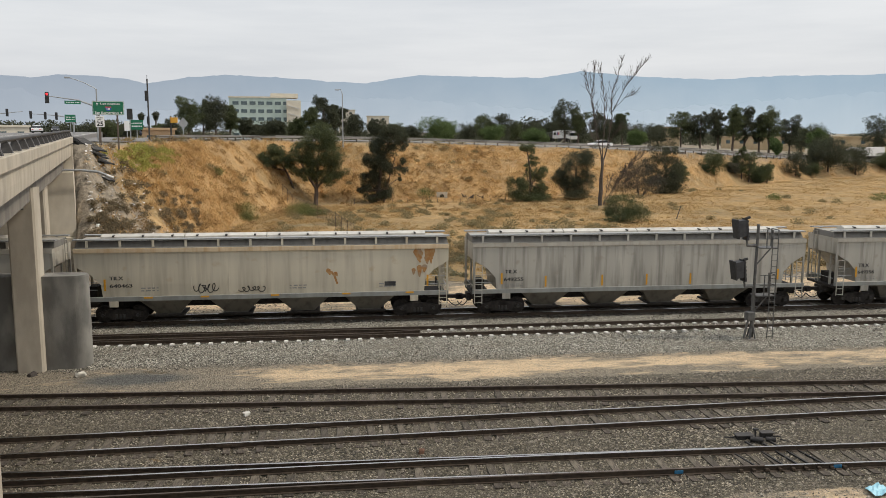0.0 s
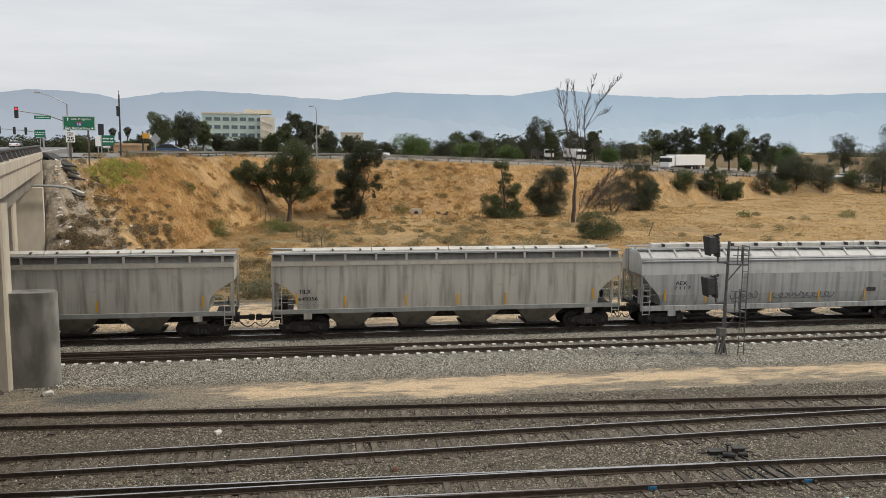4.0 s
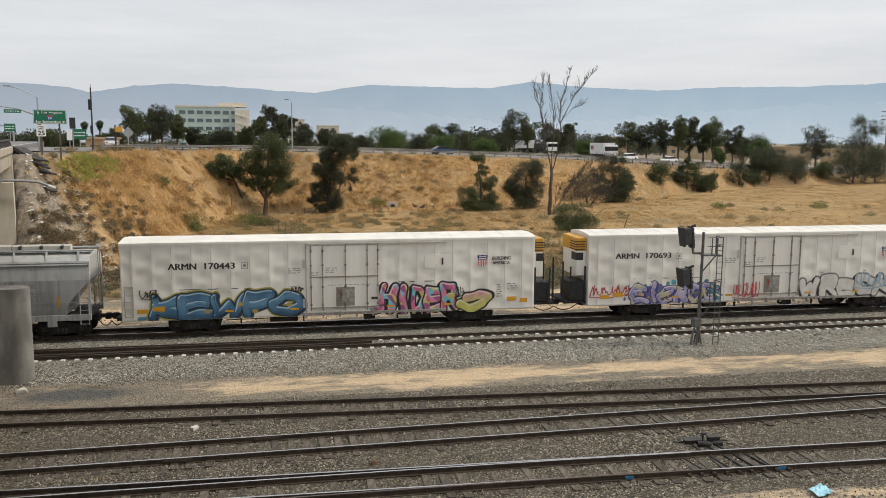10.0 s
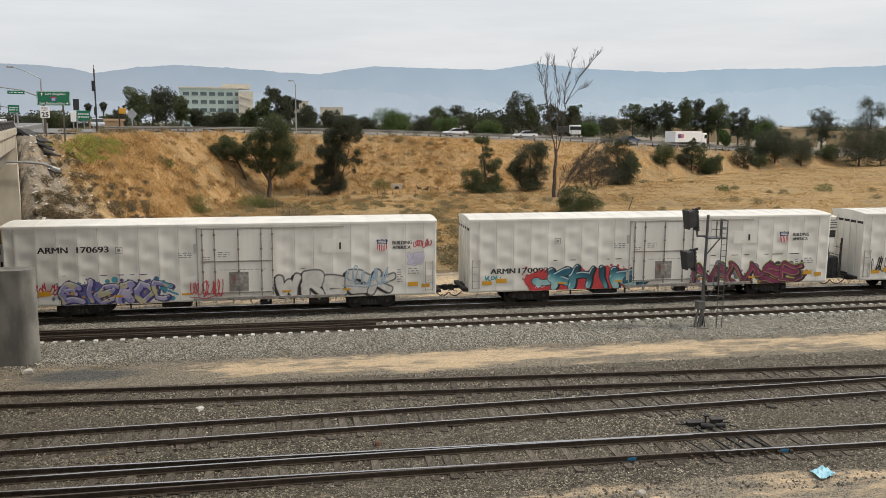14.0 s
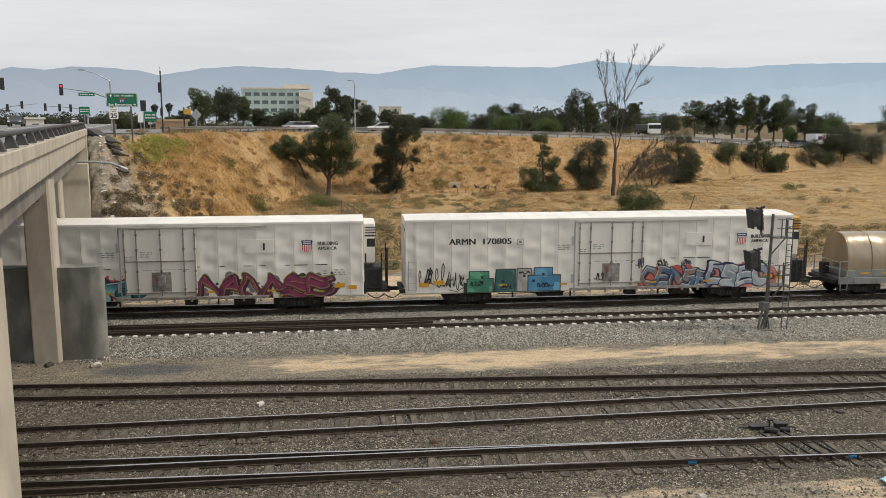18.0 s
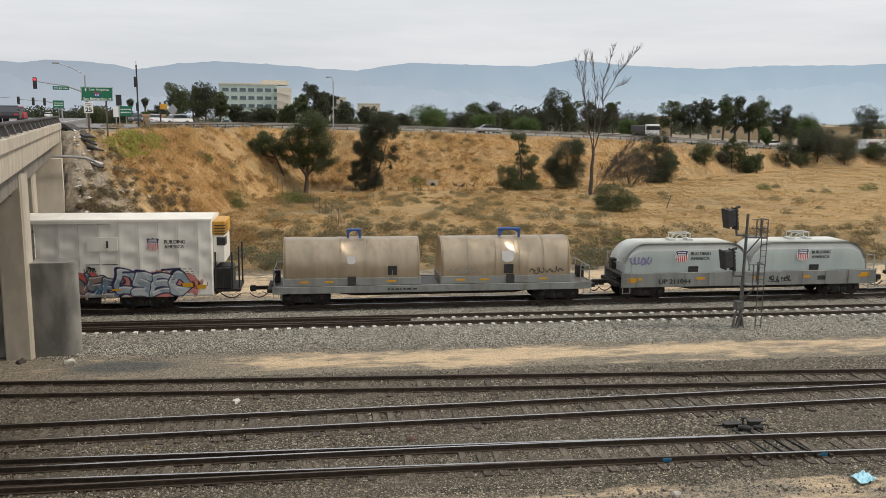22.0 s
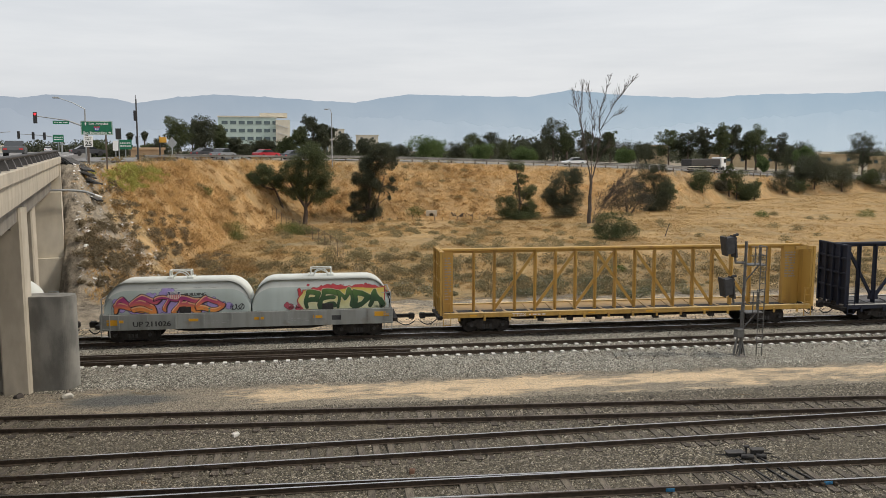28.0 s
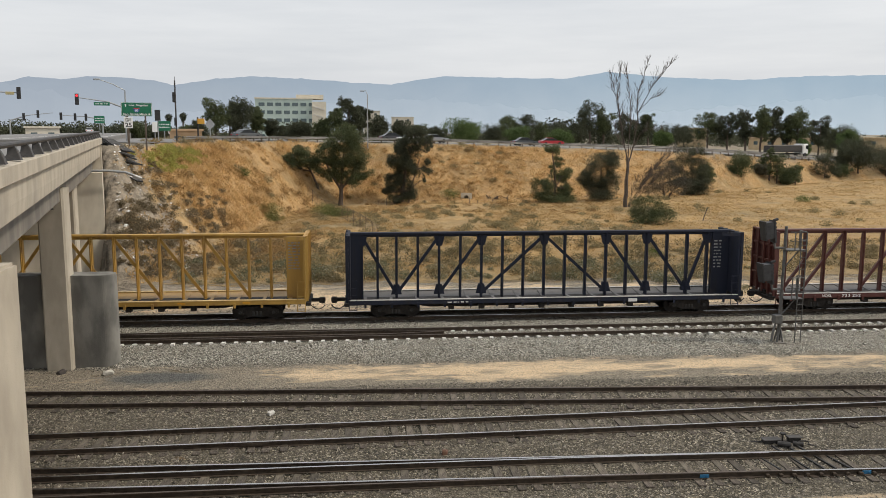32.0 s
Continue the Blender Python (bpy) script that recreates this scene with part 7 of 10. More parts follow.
# ---- distant mountains ----
def make_mountains():
    haze = bpy.data.materials.new("hazy_mountain_slope")
    haze.use_nodes = True
    N, L = haze.node_tree.nodes, haze.node_tree.links
    b = N["Principled BSDF"]
    # distance haze is put into the slope's glowing colour, paler towards the foot
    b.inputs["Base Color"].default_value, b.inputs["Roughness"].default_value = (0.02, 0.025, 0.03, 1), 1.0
    tc = N.new("ShaderNodeTexCoord")
    sp = N.new("ShaderNodeSeparateXYZ")
    L.new(tc.outputs["Object"], sp.inputs[0])
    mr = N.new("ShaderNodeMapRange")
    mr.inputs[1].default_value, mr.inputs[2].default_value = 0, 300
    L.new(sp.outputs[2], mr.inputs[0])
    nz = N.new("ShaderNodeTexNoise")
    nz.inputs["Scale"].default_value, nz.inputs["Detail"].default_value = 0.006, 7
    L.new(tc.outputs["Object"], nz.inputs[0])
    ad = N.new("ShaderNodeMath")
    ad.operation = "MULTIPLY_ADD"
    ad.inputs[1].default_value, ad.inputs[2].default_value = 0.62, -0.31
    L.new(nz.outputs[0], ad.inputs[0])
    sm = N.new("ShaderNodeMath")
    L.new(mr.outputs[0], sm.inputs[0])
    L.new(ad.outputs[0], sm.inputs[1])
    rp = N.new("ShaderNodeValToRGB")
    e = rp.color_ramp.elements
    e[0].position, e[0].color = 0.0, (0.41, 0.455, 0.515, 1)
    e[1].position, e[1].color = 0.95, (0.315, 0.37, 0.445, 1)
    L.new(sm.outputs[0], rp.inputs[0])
    # painted haze turns lighter and bluer towards the right
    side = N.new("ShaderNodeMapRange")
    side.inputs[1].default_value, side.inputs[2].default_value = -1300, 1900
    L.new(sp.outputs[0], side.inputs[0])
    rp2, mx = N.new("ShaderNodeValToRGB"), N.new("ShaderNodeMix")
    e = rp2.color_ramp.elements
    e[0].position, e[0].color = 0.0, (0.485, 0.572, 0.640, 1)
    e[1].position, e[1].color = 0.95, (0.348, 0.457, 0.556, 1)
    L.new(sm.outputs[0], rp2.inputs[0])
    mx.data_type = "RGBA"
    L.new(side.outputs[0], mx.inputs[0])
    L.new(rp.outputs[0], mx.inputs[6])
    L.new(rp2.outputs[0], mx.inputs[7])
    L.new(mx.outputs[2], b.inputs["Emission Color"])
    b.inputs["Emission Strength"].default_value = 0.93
    th = thing("mountain_range", "hazy blue mountain range on the horizon", "mountains", kind="structure")
    ridge_b = [-60, -40, -30, -22, -20.4, -18.6, -16.8, -15, -13.4, -12.1, -9.5, -7.1, -2.5, 0, 2.2, 4.5, 5.6, 9.8, 13.7, 16.7, 19, 20.8, 24.8, 29, 33, 36.3, 40, 50, 70]
    ridge_e = [2.4, 2.9, 2.6, 2.84, 3.22, 3.15, 3.36, 3.32, 3.22, 2.92, 3.35, 3.58, 3.40, 3.22, 3.16, 3.55, 3.71, 3.61, 3.53, 3.96, 3.68, 3.55, 3.32, 3.5, 3.44, 3.49, 3.6, 3.2, 2.6]
    for d, gain, seed in ((4500, 1.0, 0.0), (3900, 0.62, 7.3)):
        bm = bmesh.new()
        rows = []
        for k in range(520):
            bb = -60 + 130 * k / 519
            wob = 0.05 * noise.noise((bb * 0.9, seed, 0)) + 0.04 * noise.noise((bb * 2.7, seed, 5)) + 0.02 * noise.noise((bb * 7.1, seed, 9))
            el = (np.interp(bb, ridge_b, ridge_e) + wob) * gain if gain == 1 else 1.7 + 0.45 * math.sin(bb * 0.21 + 1.0) + 4.5 * wob + (0.9 * max(0, (bb - 33) / 8) if bb > 33 else 0) + 1.1 * max(0, (-13 - bb) / 10)
            el = min(el, 3.1) if gain < 1 else el
            top = rise(d, el)
            col = []
            for j, f in enumerate((-0.05, 0.35, 0.7, 1.0)):
                dd = d - (1 - f) * 260
                col.append(bm.verts.new(spot(bb, dd, top * f)))
            rows.append(col)
        for r0, r1 in zip(rows, rows[1:]):
            for j in range(3):
                bm.faces.new((r0[j], r1[j], r1[j + 1], r0[j + 1]))
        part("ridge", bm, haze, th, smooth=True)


make_mountains()

# ---- roads on the embankment ----
GUARD = surf("weathered_guard_rail", (0.15, 0.145, 0.135), (0.22, 0.215, 0.20), 4, 0.6, 0.5, stain=(0.12, 0.10, 0.09), stain_amt=0.5)
POST_WOOD = surf("old_wooden_post", (0.09, 0.07, 0.055), (0.15, 0.12, 0.095), 5, 0.9, stretch=(1, 1, 0.2))


def crest(b, off=0.0):
    d, z = float(along(b, CREST_D)), float(along(b, CREST_Z))
    return spot(b, d + off, z)


def make_roads():
    rd = thing("ramp_road", "grey asphalt ramp road along the top of the embankment", "road", kind="structure")
    bs = [-13.2 + k * 0.8 for k in range(80)]
    bm = bmesh.new()
    rows = [[bm.verts.new(crest(b, o) + Vector((0, 0, 0.09))) for o in (1.6, 15.0)] for b in bs]
    for r0, r1 in zip(rows, rows[1:]):
        bm.faces.new((r0[0], r1[0], r1[1], r0[1]))
    part("carriageway", bm, ASPHALT, rd)
    for o in (2.3, 13.9):
        bm = bmesh.new()
        rows = [[bm.verts.new(crest(b, o + w) + Vector((0, 0, 0.10))) for w in (0, 0.18)] for b in bs]
        for r0, r1 in zip(rows, rows[1:]):
            bm.faces.new((r0[0], r1[0], r1[1], r0[1]))
        part("edge_line", bm, WHITE_LINE, rd)
    ap = thing("approach_road", "grey asphalt road beyond the bridge", "road", kind="structure", m=pose(-12.1, 36.0, 0, 0, 0, 104))
    bm = bmesh.new()
    box(bm, 28.62, 220, 0.3, 18.0, 8.2, 9.54)
    part("carriageway", bm, ASPHALT, ap)
    bm = bmesh.new()
    for y in (0.9, 7.4):
        box(bm, 28.7, 215, y, y + 0.14, 9.54, 9.546)
    part("edge_line", bm, WHITE_LINE, ap)
    bm = bmesh.new()
    rows = [[bm.verts.new(crest(b, o) + Vector((0, 0, 0.16))) for o in (lo, hi)] for b, lo, hi in ((-16.2, 26.0, 60), (-15.4, 16.0, 60), (-14.4, 9.0, 58), (-13.4, 4.0, 52), (-12.4, 3.0, 46), (-11.4, 3.0, 40), (-10.4, 3.0, 34), (-9.0, 3.0, 28), (-7.0, 3.0, 22), (-5.0, 3.0, 17))]
    for r0, r1 in zip(rows, rows[1:]):
        bm.faces.new((r0[0], r1[0], r1[1], r0[1]))
    part("junction", bm, ASPHALT, rd, "grey asphalt of the junction")
    gr = thing("guard_rail", "steel guard rail on wooden posts along the road edge", "guard rail", kind="structure")
    for o in (0.9, 15.6):
        bm = bmesh.new()
        prof = [(0, 0.42), (0.06, 0.47), (0, 0.56), (0.06, 0.66), (0, 0.72), (-0.02, 0.72), (-0.02, 0.42)]
        b, rings = -11.6 if o < 5 else -4.0, []
        while b < 45:
            p, q = crest(b, o), crest(b + 0.3, o)
            d = (q - p).normalized()
            n = Vector((d.y, -d.x, 0))
            rings.append([bm.verts.new(p + n * a + Vector((0, 0, z))) for a, z in prof])
            b += 0.8
        for r0, r1 in zip(rings, rings[1:]):
            for i in range(len(prof)):
                bm.faces.new((r0[i], r0[(i + 1) % len(prof)], r1[(i + 1) % len(prof)], r1[i]))
        part("rail_beam", bm, GUARD, gr)
    bm = bmesh.new()
    box(bm, -0.09, 0.09, -0.10, 0.10, -0.3, 0.75)
    post = part("post", bm, POST_WOOD, gr)
    last, b, first = None, -11.6, True
    while b < 43:
        p = crest(b, 1.1)
        if last is None or (p - last).length > 2.2:
            m = pose(p.x, p.y, p.z, 0, 0, -b)
            if first:
                post.matrix_basis, first = m, False
            else:
                reuse(post, gr, m)
            last = p
        b += 0.1


make_roads()


# ---- trees and shrubs ----
def leaf_material(name, c1, c2, c3=None, thin=0.45):
    m = bpy.data.materials.new(name)
    m.use_nodes = True
    N, L = m.node_tree.nodes, m.node_tree.links
    b = N["Principled BSDF"]
    b.inputs["Roughness"].default_value = 0.75
    g = N.new("ShaderNodeNewGeometry")
    rp = N.new("ShaderNodeValToRGB")
    e = rp.color_ramp.elements
    e[0].color, e[1].color = (*c1, 1), (*c2, 1)
    if c3:
        q = e.new(0.93)
        q.color = (*c2, 1)
        e[2].color = (*c3, 1)
    L.new(g.outputs["Random Per Island"], rp.inputs[0])
    L.new(rp.outputs[0], b.inputs["Base Color"])
    if thin:   # light passes through leaves and straw
        tr, mx = N.new("ShaderNodeBsdfTranslucent"), N.new("ShaderNodeMixShader")
        mx.inputs[0].default_value = thin
        L.new(rp.outputs[0], tr.inputs["Color"])
        L.new(b.outputs[0], mx.inputs[1])
        L.new(tr.outputs[0], mx.inputs[2])
        L.new(mx.outputs[0], N["Material Output"].inputs["Surface"])
    return m


LEAF_OLIVE = leaf_material("olive_leaves", (0.040, 0.052, 0.021), (0.130, 0.153, 0.066))
LEAF_DARK = leaf_material("dark_leaves", (0.030, 0.035, 0.021), (0.098, 0.107, 0.062))
LEAF_GREEN = leaf_material("fresh_green_leaves", (0.055, 0.090, 0.026), (0.145, 0.200, 0.070))
LEAF_TWIG = leaf_material("brown_grey_twigs", (0.044, 0.041, 0.031), (0.105, 0.096, 0.072))
LEAF_GREY = leaf_material("grey_green_leaves", (0.065, 0.066, 0.042), (0.165, 0.155, 0.105))
BARK = surf("grey_brown_bark", (0.07, 0.052, 0.04), (0.13, 0.10, 0.08), 3, 0.95, bump=0.4, stretch=(1, 1, 0.2))
BARK_DEAD = surf("bleached_dead_wood", (0.065, 0.052, 0.043), (0.115, 0.096, 0.082), 3, 0.95, stretch=(1, 1, 0.2))


def ball(rng, n):
    v = rng.normal(size=(n, 3))
    return v / np.linalg.norm(v, axis=1, keepdims=True) * (rng.uniform(0.05, 1.0, (n, 1)) ** 0.45) * rng.normal(1.0, 0.13, (n, 1))


def leaves_mesh(name, centers, radii, counts, size, mat, seed, droop=0.0, tight=9.0):
    """Many small leaf sprays around clump centres."""
    rng = np.random.RandomState(seed)
    P = np.concatenate([np.array(c) + np.clip(ball(rng, n), -tight, tight) * np.array(r) for c, r, n in zip(centers, radii, counts)])
    n = len(P)
    a = rng.normal(size=(n, 3))
    a[:, 2] -= droop
    a /= np.linalg.norm(a, axis=1, keepdims=True)
    b = np.cross(a, rng.normal(size=(n, 3)))
    b /= np.linalg.norm(b, axis=1, keepdims=True)
    s = size * rng.uniform(0.6, 1.4, size=(n, 1))
    V = np.stack([P - a * s, P + b * s * 0.42, P + a * s, P - b * s * 0.42], 1).reshape(-1, 3)
    F = np.arange(4 * n).reshape(-1, 4)
    me = bpy.data.meshes.new(name)
    me.vertices.add(4 * n)
    me.vertices.foreach_set("co", V.astype(np.float32).ravel())
    me.loops.add(4 * n)
    me.loops.foreach_set("vertex_index", F.astype(np.int32).ravel())
    me.polygons.add(n)
    me.polygons.foreach_set("loop_start", np.arange(0, 4 * n, 4, dtype=np.int32))
    me.update(calc_edges=True)
    me.materials.append(mat)
    return new(name, me)


def sprays(lobes, n, seed, spread=0.50):
    """Breaks the lobes of a crown into many small clumps, thick at the outside; the leaves of each are counted by its size."""
    r = random.Random(seed)
    cen, rad, wt = [], [], []
    for x, y, z, rx, rz in lobes:
        m = max(9, int(13 * (rx * rz) ** 0.5))
        for _ in range(m):
            v = Vector((r.gauss(0, 1), r.gauss(0, 1), r.gauss(0, 1))).normalized() * r.uniform(0.35, 1.0) ** 0.6
            q = spread * r.uniform(0.55, 1.35)
            cen.append((x + v.x * rx, y + v.y * rx, z + v.z * rz))
            rad.append((rx * q, rx * q, (0.5 * rx + 0.5 * rz) * q * 0.85))
            wt.append(rad[-1][0] ** 1.6)
    return cen, rad, [max(5, int(n * w / sum(wt))) for w in wt]


def build_tree(th, lobes, stems, n, leaf, mat, seed, droop=0.2, bark=None, twigs=True):
    """Stems as lines of (x, y, z, radius), limbs out to every lobe, and the crown."""
    r = random.Random(seed)
    bm = bmesh.new()
    knots = []
    for line in stems:
        for p, q in zip(line, line[1:]):
            rod(bm, p[:3], q[:3], p[3], 8, q[3])
        knots += [(Vector(p[:3]), p[3]) for p in line[1:]]
    for x, y, z, rx, rz in lobes:
        c = Vector((x, y, z))
        k, kr = min(knots, key=lambda q: (q[0] - c).length + (4.0 if q[0].z > z else 0))
        mid = k.lerp(c, 0.5) + Vector((r.uniform(-0.2, 0.2), 0, r.uniform(-0.3, 0.05)))
        rod(bm, k, mid, kr * 0.7, 6, kr * 0.45)
        rod(bm, mid, c, kr * 0.45, 5, kr * 0.2)
        for _ in range(4 if twigs else 0):
            e = c + Vector((r.uniform(-1, 1) * rx, r.uniform(-1, 1) * rx, r.uniform(-0.6, 1) * rz))
            rod(bm, mid.lerp(c, r.uniform(0.3, 1)), e, kr * 0.2, 4, kr * 0.06)
    part("trunk", bm, bark or BARK, th)
    cen, rad, cnt = sprays(lobes, n, seed)
    cr = leaves_mesh("crown", cen, rad, [int(1.5 * c) for c in cnt], 0.86 * leaf, mat, seed, droop)
    cr.parent = th


def tree(name, label, base, H, W, mat, seed, kind="round", leaf=0.13, n=9000, group=""):
    """A tree of a general habit: round, tall with open tiers, weeping, or a bush."""
    r = random.Random(seed)
    th = thing(name, label, "shrub" if kind == "bush" else "tree", group=group, m=pose(base.x, base.y, base.z - 0.15, 0, 0, r.uniform(0, 360)))
    R, lobes = W / 2, []
    low, m = {"round": (0.30, 11), "tall": (0.34, 12), "weep": (0.14, 14), "bush": (0.22, 8)}[kind]
    for k in range(m):
        u = (k + r.random()) / m
        z = H * (low + (0.90 - low) * u)
        env = {"round": math.sin(math.pi * (0.15 + 0.75 * u)) ** 0.6, "tall": 0.45 + 0.55 * math.sin(math.pi * (0.15 + 0.75 * u)), "weep": 0.9 - 0.4 * u, "bush": math.cos(1.2 * u) ** 0.7}[kind]
        a, q = r.uniform(0, 6.283), r.uniform(0.15, 0.80)
        rx = R * r.uniform(0.36, 0.56) * (0.55 + 0.5 * env) * (1.25 if kind == "bush" else 1)
        rz = rx * {"round": 0.75, "tall": 0.85, "weep": 1.35, "bush": 0.8}[kind]
        lobes.append((R * env * q * math.cos(a), R * env * q * math.sin(a), min(z, H - rz * 0.9), rx, rz))
    tr = max(0.07, H * 0.022)
    stem = [(r.uniform(-0.03, 0.03) * H * k / 4, r.uniform(-0.03, 0.03) * H * k / 4, H * 0.85 * k / 4, tr * (1.2 - 0.26 * k)) for k in range(5)]
    build_tree(th, lobes, [stem], n, leaf, mat, seed, 0.8 if kind == "weep" else 0.2, twigs=False)
    return th


def shaped_tree(name, label, base, lobes, stems, mat, seed, n, leaf=0.095, droop=0.2, group="trees of the field", category="tree"):
    """A tree of its own habit: lobes (x, z, half width, half height) and stems (x, z, radius), both across the line of sight; depth is drawn by lot."""
    r = random.Random(seed)
    th = thing(name, label, category, group=group, m=pose(base.x, base.y, base.z - 0.12, 0, 0, -math.degrees(math.atan2(base.x, base.y))))
    lb = [(x, r.uniform(-0.7, 0.7) * (1.0 + 0.4 * rx), z, rx, rz) for x, z, rx, rz in lobes]
    st = [[(x, 0.12 * z * r.uniform(-1, 1) if k > 1 else 0.0, z, q) for k, (x, z, q) in enumerate(line)] for line in stems]
    build_tree(th, lb, st, n, leaf, mat, seed, droop)
    return th


def sinuous(bm, line, r0, r1, rng, twig=0, reach=1.9):
    """A wavering branch along a line of points that sheds finer twigs towards its end."""
    pts = [Vector(p) for p in line]
    fine = []
    for a, b in zip(pts, pts[1:]):
        m = max(2, int((b - a).length / 0.9))
        for k in range(m):
            fine.append(a.lerp(b, k / m) + (Vector((rng.gauss(0, 0.07), rng.gauss(0, 0.07), 0)) if k else Vector()))
    fine.append(pts[-1])
    n = len(fine) - 1
    for k in range(n):
        rod(bm, fine[k], fine[k + 1], r0 + (r1 - r0) * k / n, 6, r0 + (r1 - r0) * (k + 1) / n)
        if twig and k > n * 0.25:
            for _ in range(twig):
                d = (fine[k + 1] - fine[k]).normalized()
                e = (d + Vector((rng.uniform(-0.65, 0.65), rng.uniform(-0.65, 0.65), rng.uniform(0.1, 0.5)))).normalized()
                ln = reach * rng.uniform(0.5, 1.3) * (1.1 - 0.5 * k / n)
                mid, end = fine[k] + e * ln * 0.5, fine[k] + (e + Vector((0, 0, 0.35))).normalized() * ln
                rod(bm, fine[k], mid, 0.024, 4, 0.018)
                rod(bm, mid, end, 0.018, 4, 0.010)
                for _ in range(2):
                    f = (e + Vector((rng.uniform(-0.7, 0.7), rng.uniform(-0.7, 0.7), rng.uniform(0, 0.7)))).normalized()
                    rod(bm, mid, mid + f * ln * 0.6, 0.018, 4, 0.010)


def dead_tree(base):
    rng = random.Random(5)
    th = thing("dead_tree", "tall bare dead tree with grey sinuous branches", "tree", m=pose(base.x, base.y, base.z - 0.1, 0, 0, -18))
    bm = bmesh.new()
    sinuous(bm, [(0, 0, 0), (0.0, 0, 3.0), (0.05, 0, 6.6)], 0.29, 0.19, rng)
    part("trunk", bm, BARK_DEAD, th)
    for line, r0, tw in (([(0.02, 0, 6.3), (-0.5, 0.2, 9.0), (-1.5, 0.5, 14.3), (-1.4, 0.6, 19.0)], 0.16, 2),
                         ([(-1.2, 0.4, 13.0), (-2.2, 0.2, 16.5), (-2.5, 0, 18.2)], 0.07, 2),
                         ([(0.1, 0, 6.5), (0.3, -0.3, 11.5), (0.0, -0.5, 15.0), (-0.6, -0.4, 18.7)], 0.15, 2),
                         ([(0.1, 0, 5.8), (0.8, 0.2, 8.6), (1.2, 0.2, 12.0), (1.1, 0, 15.0), (2.4, 0.2, 19.9)], 0.18, 2),
                         ([(1.2, 0.2, 12.6), (2.0, -0.3, 14.2), (2.9, -0.5, 16.1), (4.6, -0.5, 18.2), (5.6, -0.5, 19.4)], 0.11, 2),
                         ([(1.6, 0, 13.2), (2.7, 0.5, 14.4), (4.3, 0.6, 14.9)], 0.06, 2),
                         ([(0.5, 0, 7.6), (1.5, -0.6, 9.8), (2.7, -0.8, 10.5), (4.2, -0.9, 10.2)], 0.09, 2),
                         ([(0.2, 0, 7.0), (-1.2, 0.5, 9.3), (-2.0, 0.6, 11.6)], 0.07, 2),
                         ([(0.4, 0, 0.1), (2.0, -0.3, 3.2), (4.2, -0.5, 6.0), (6.6, -0.6, 8.0)], 0.12, 2),
                         ([(0.4, 0, 0.1), (1.6, 0.4, 2.0), (3.6, 0.5, 5.6), (5.2, 0.7, 7.4)], 0.09, 2),
                         ([(0.5, 0, 0.1), (2.6, 0.2, 2.8), (5.0, 0.2, 4.7)], 0.08, 2),
                         ([(0.3, 0, 0.1), (1.0, -0.5, 2.8), (1.5, -0.6, 4.6)], 0.07, 1)):
        bm = bmesh.new()
        sinuous(bm, line, r0 * 0.50, 0.018, rng, tw + 2)
        part("branch", bm, BARK_DEAD, th)
    return th


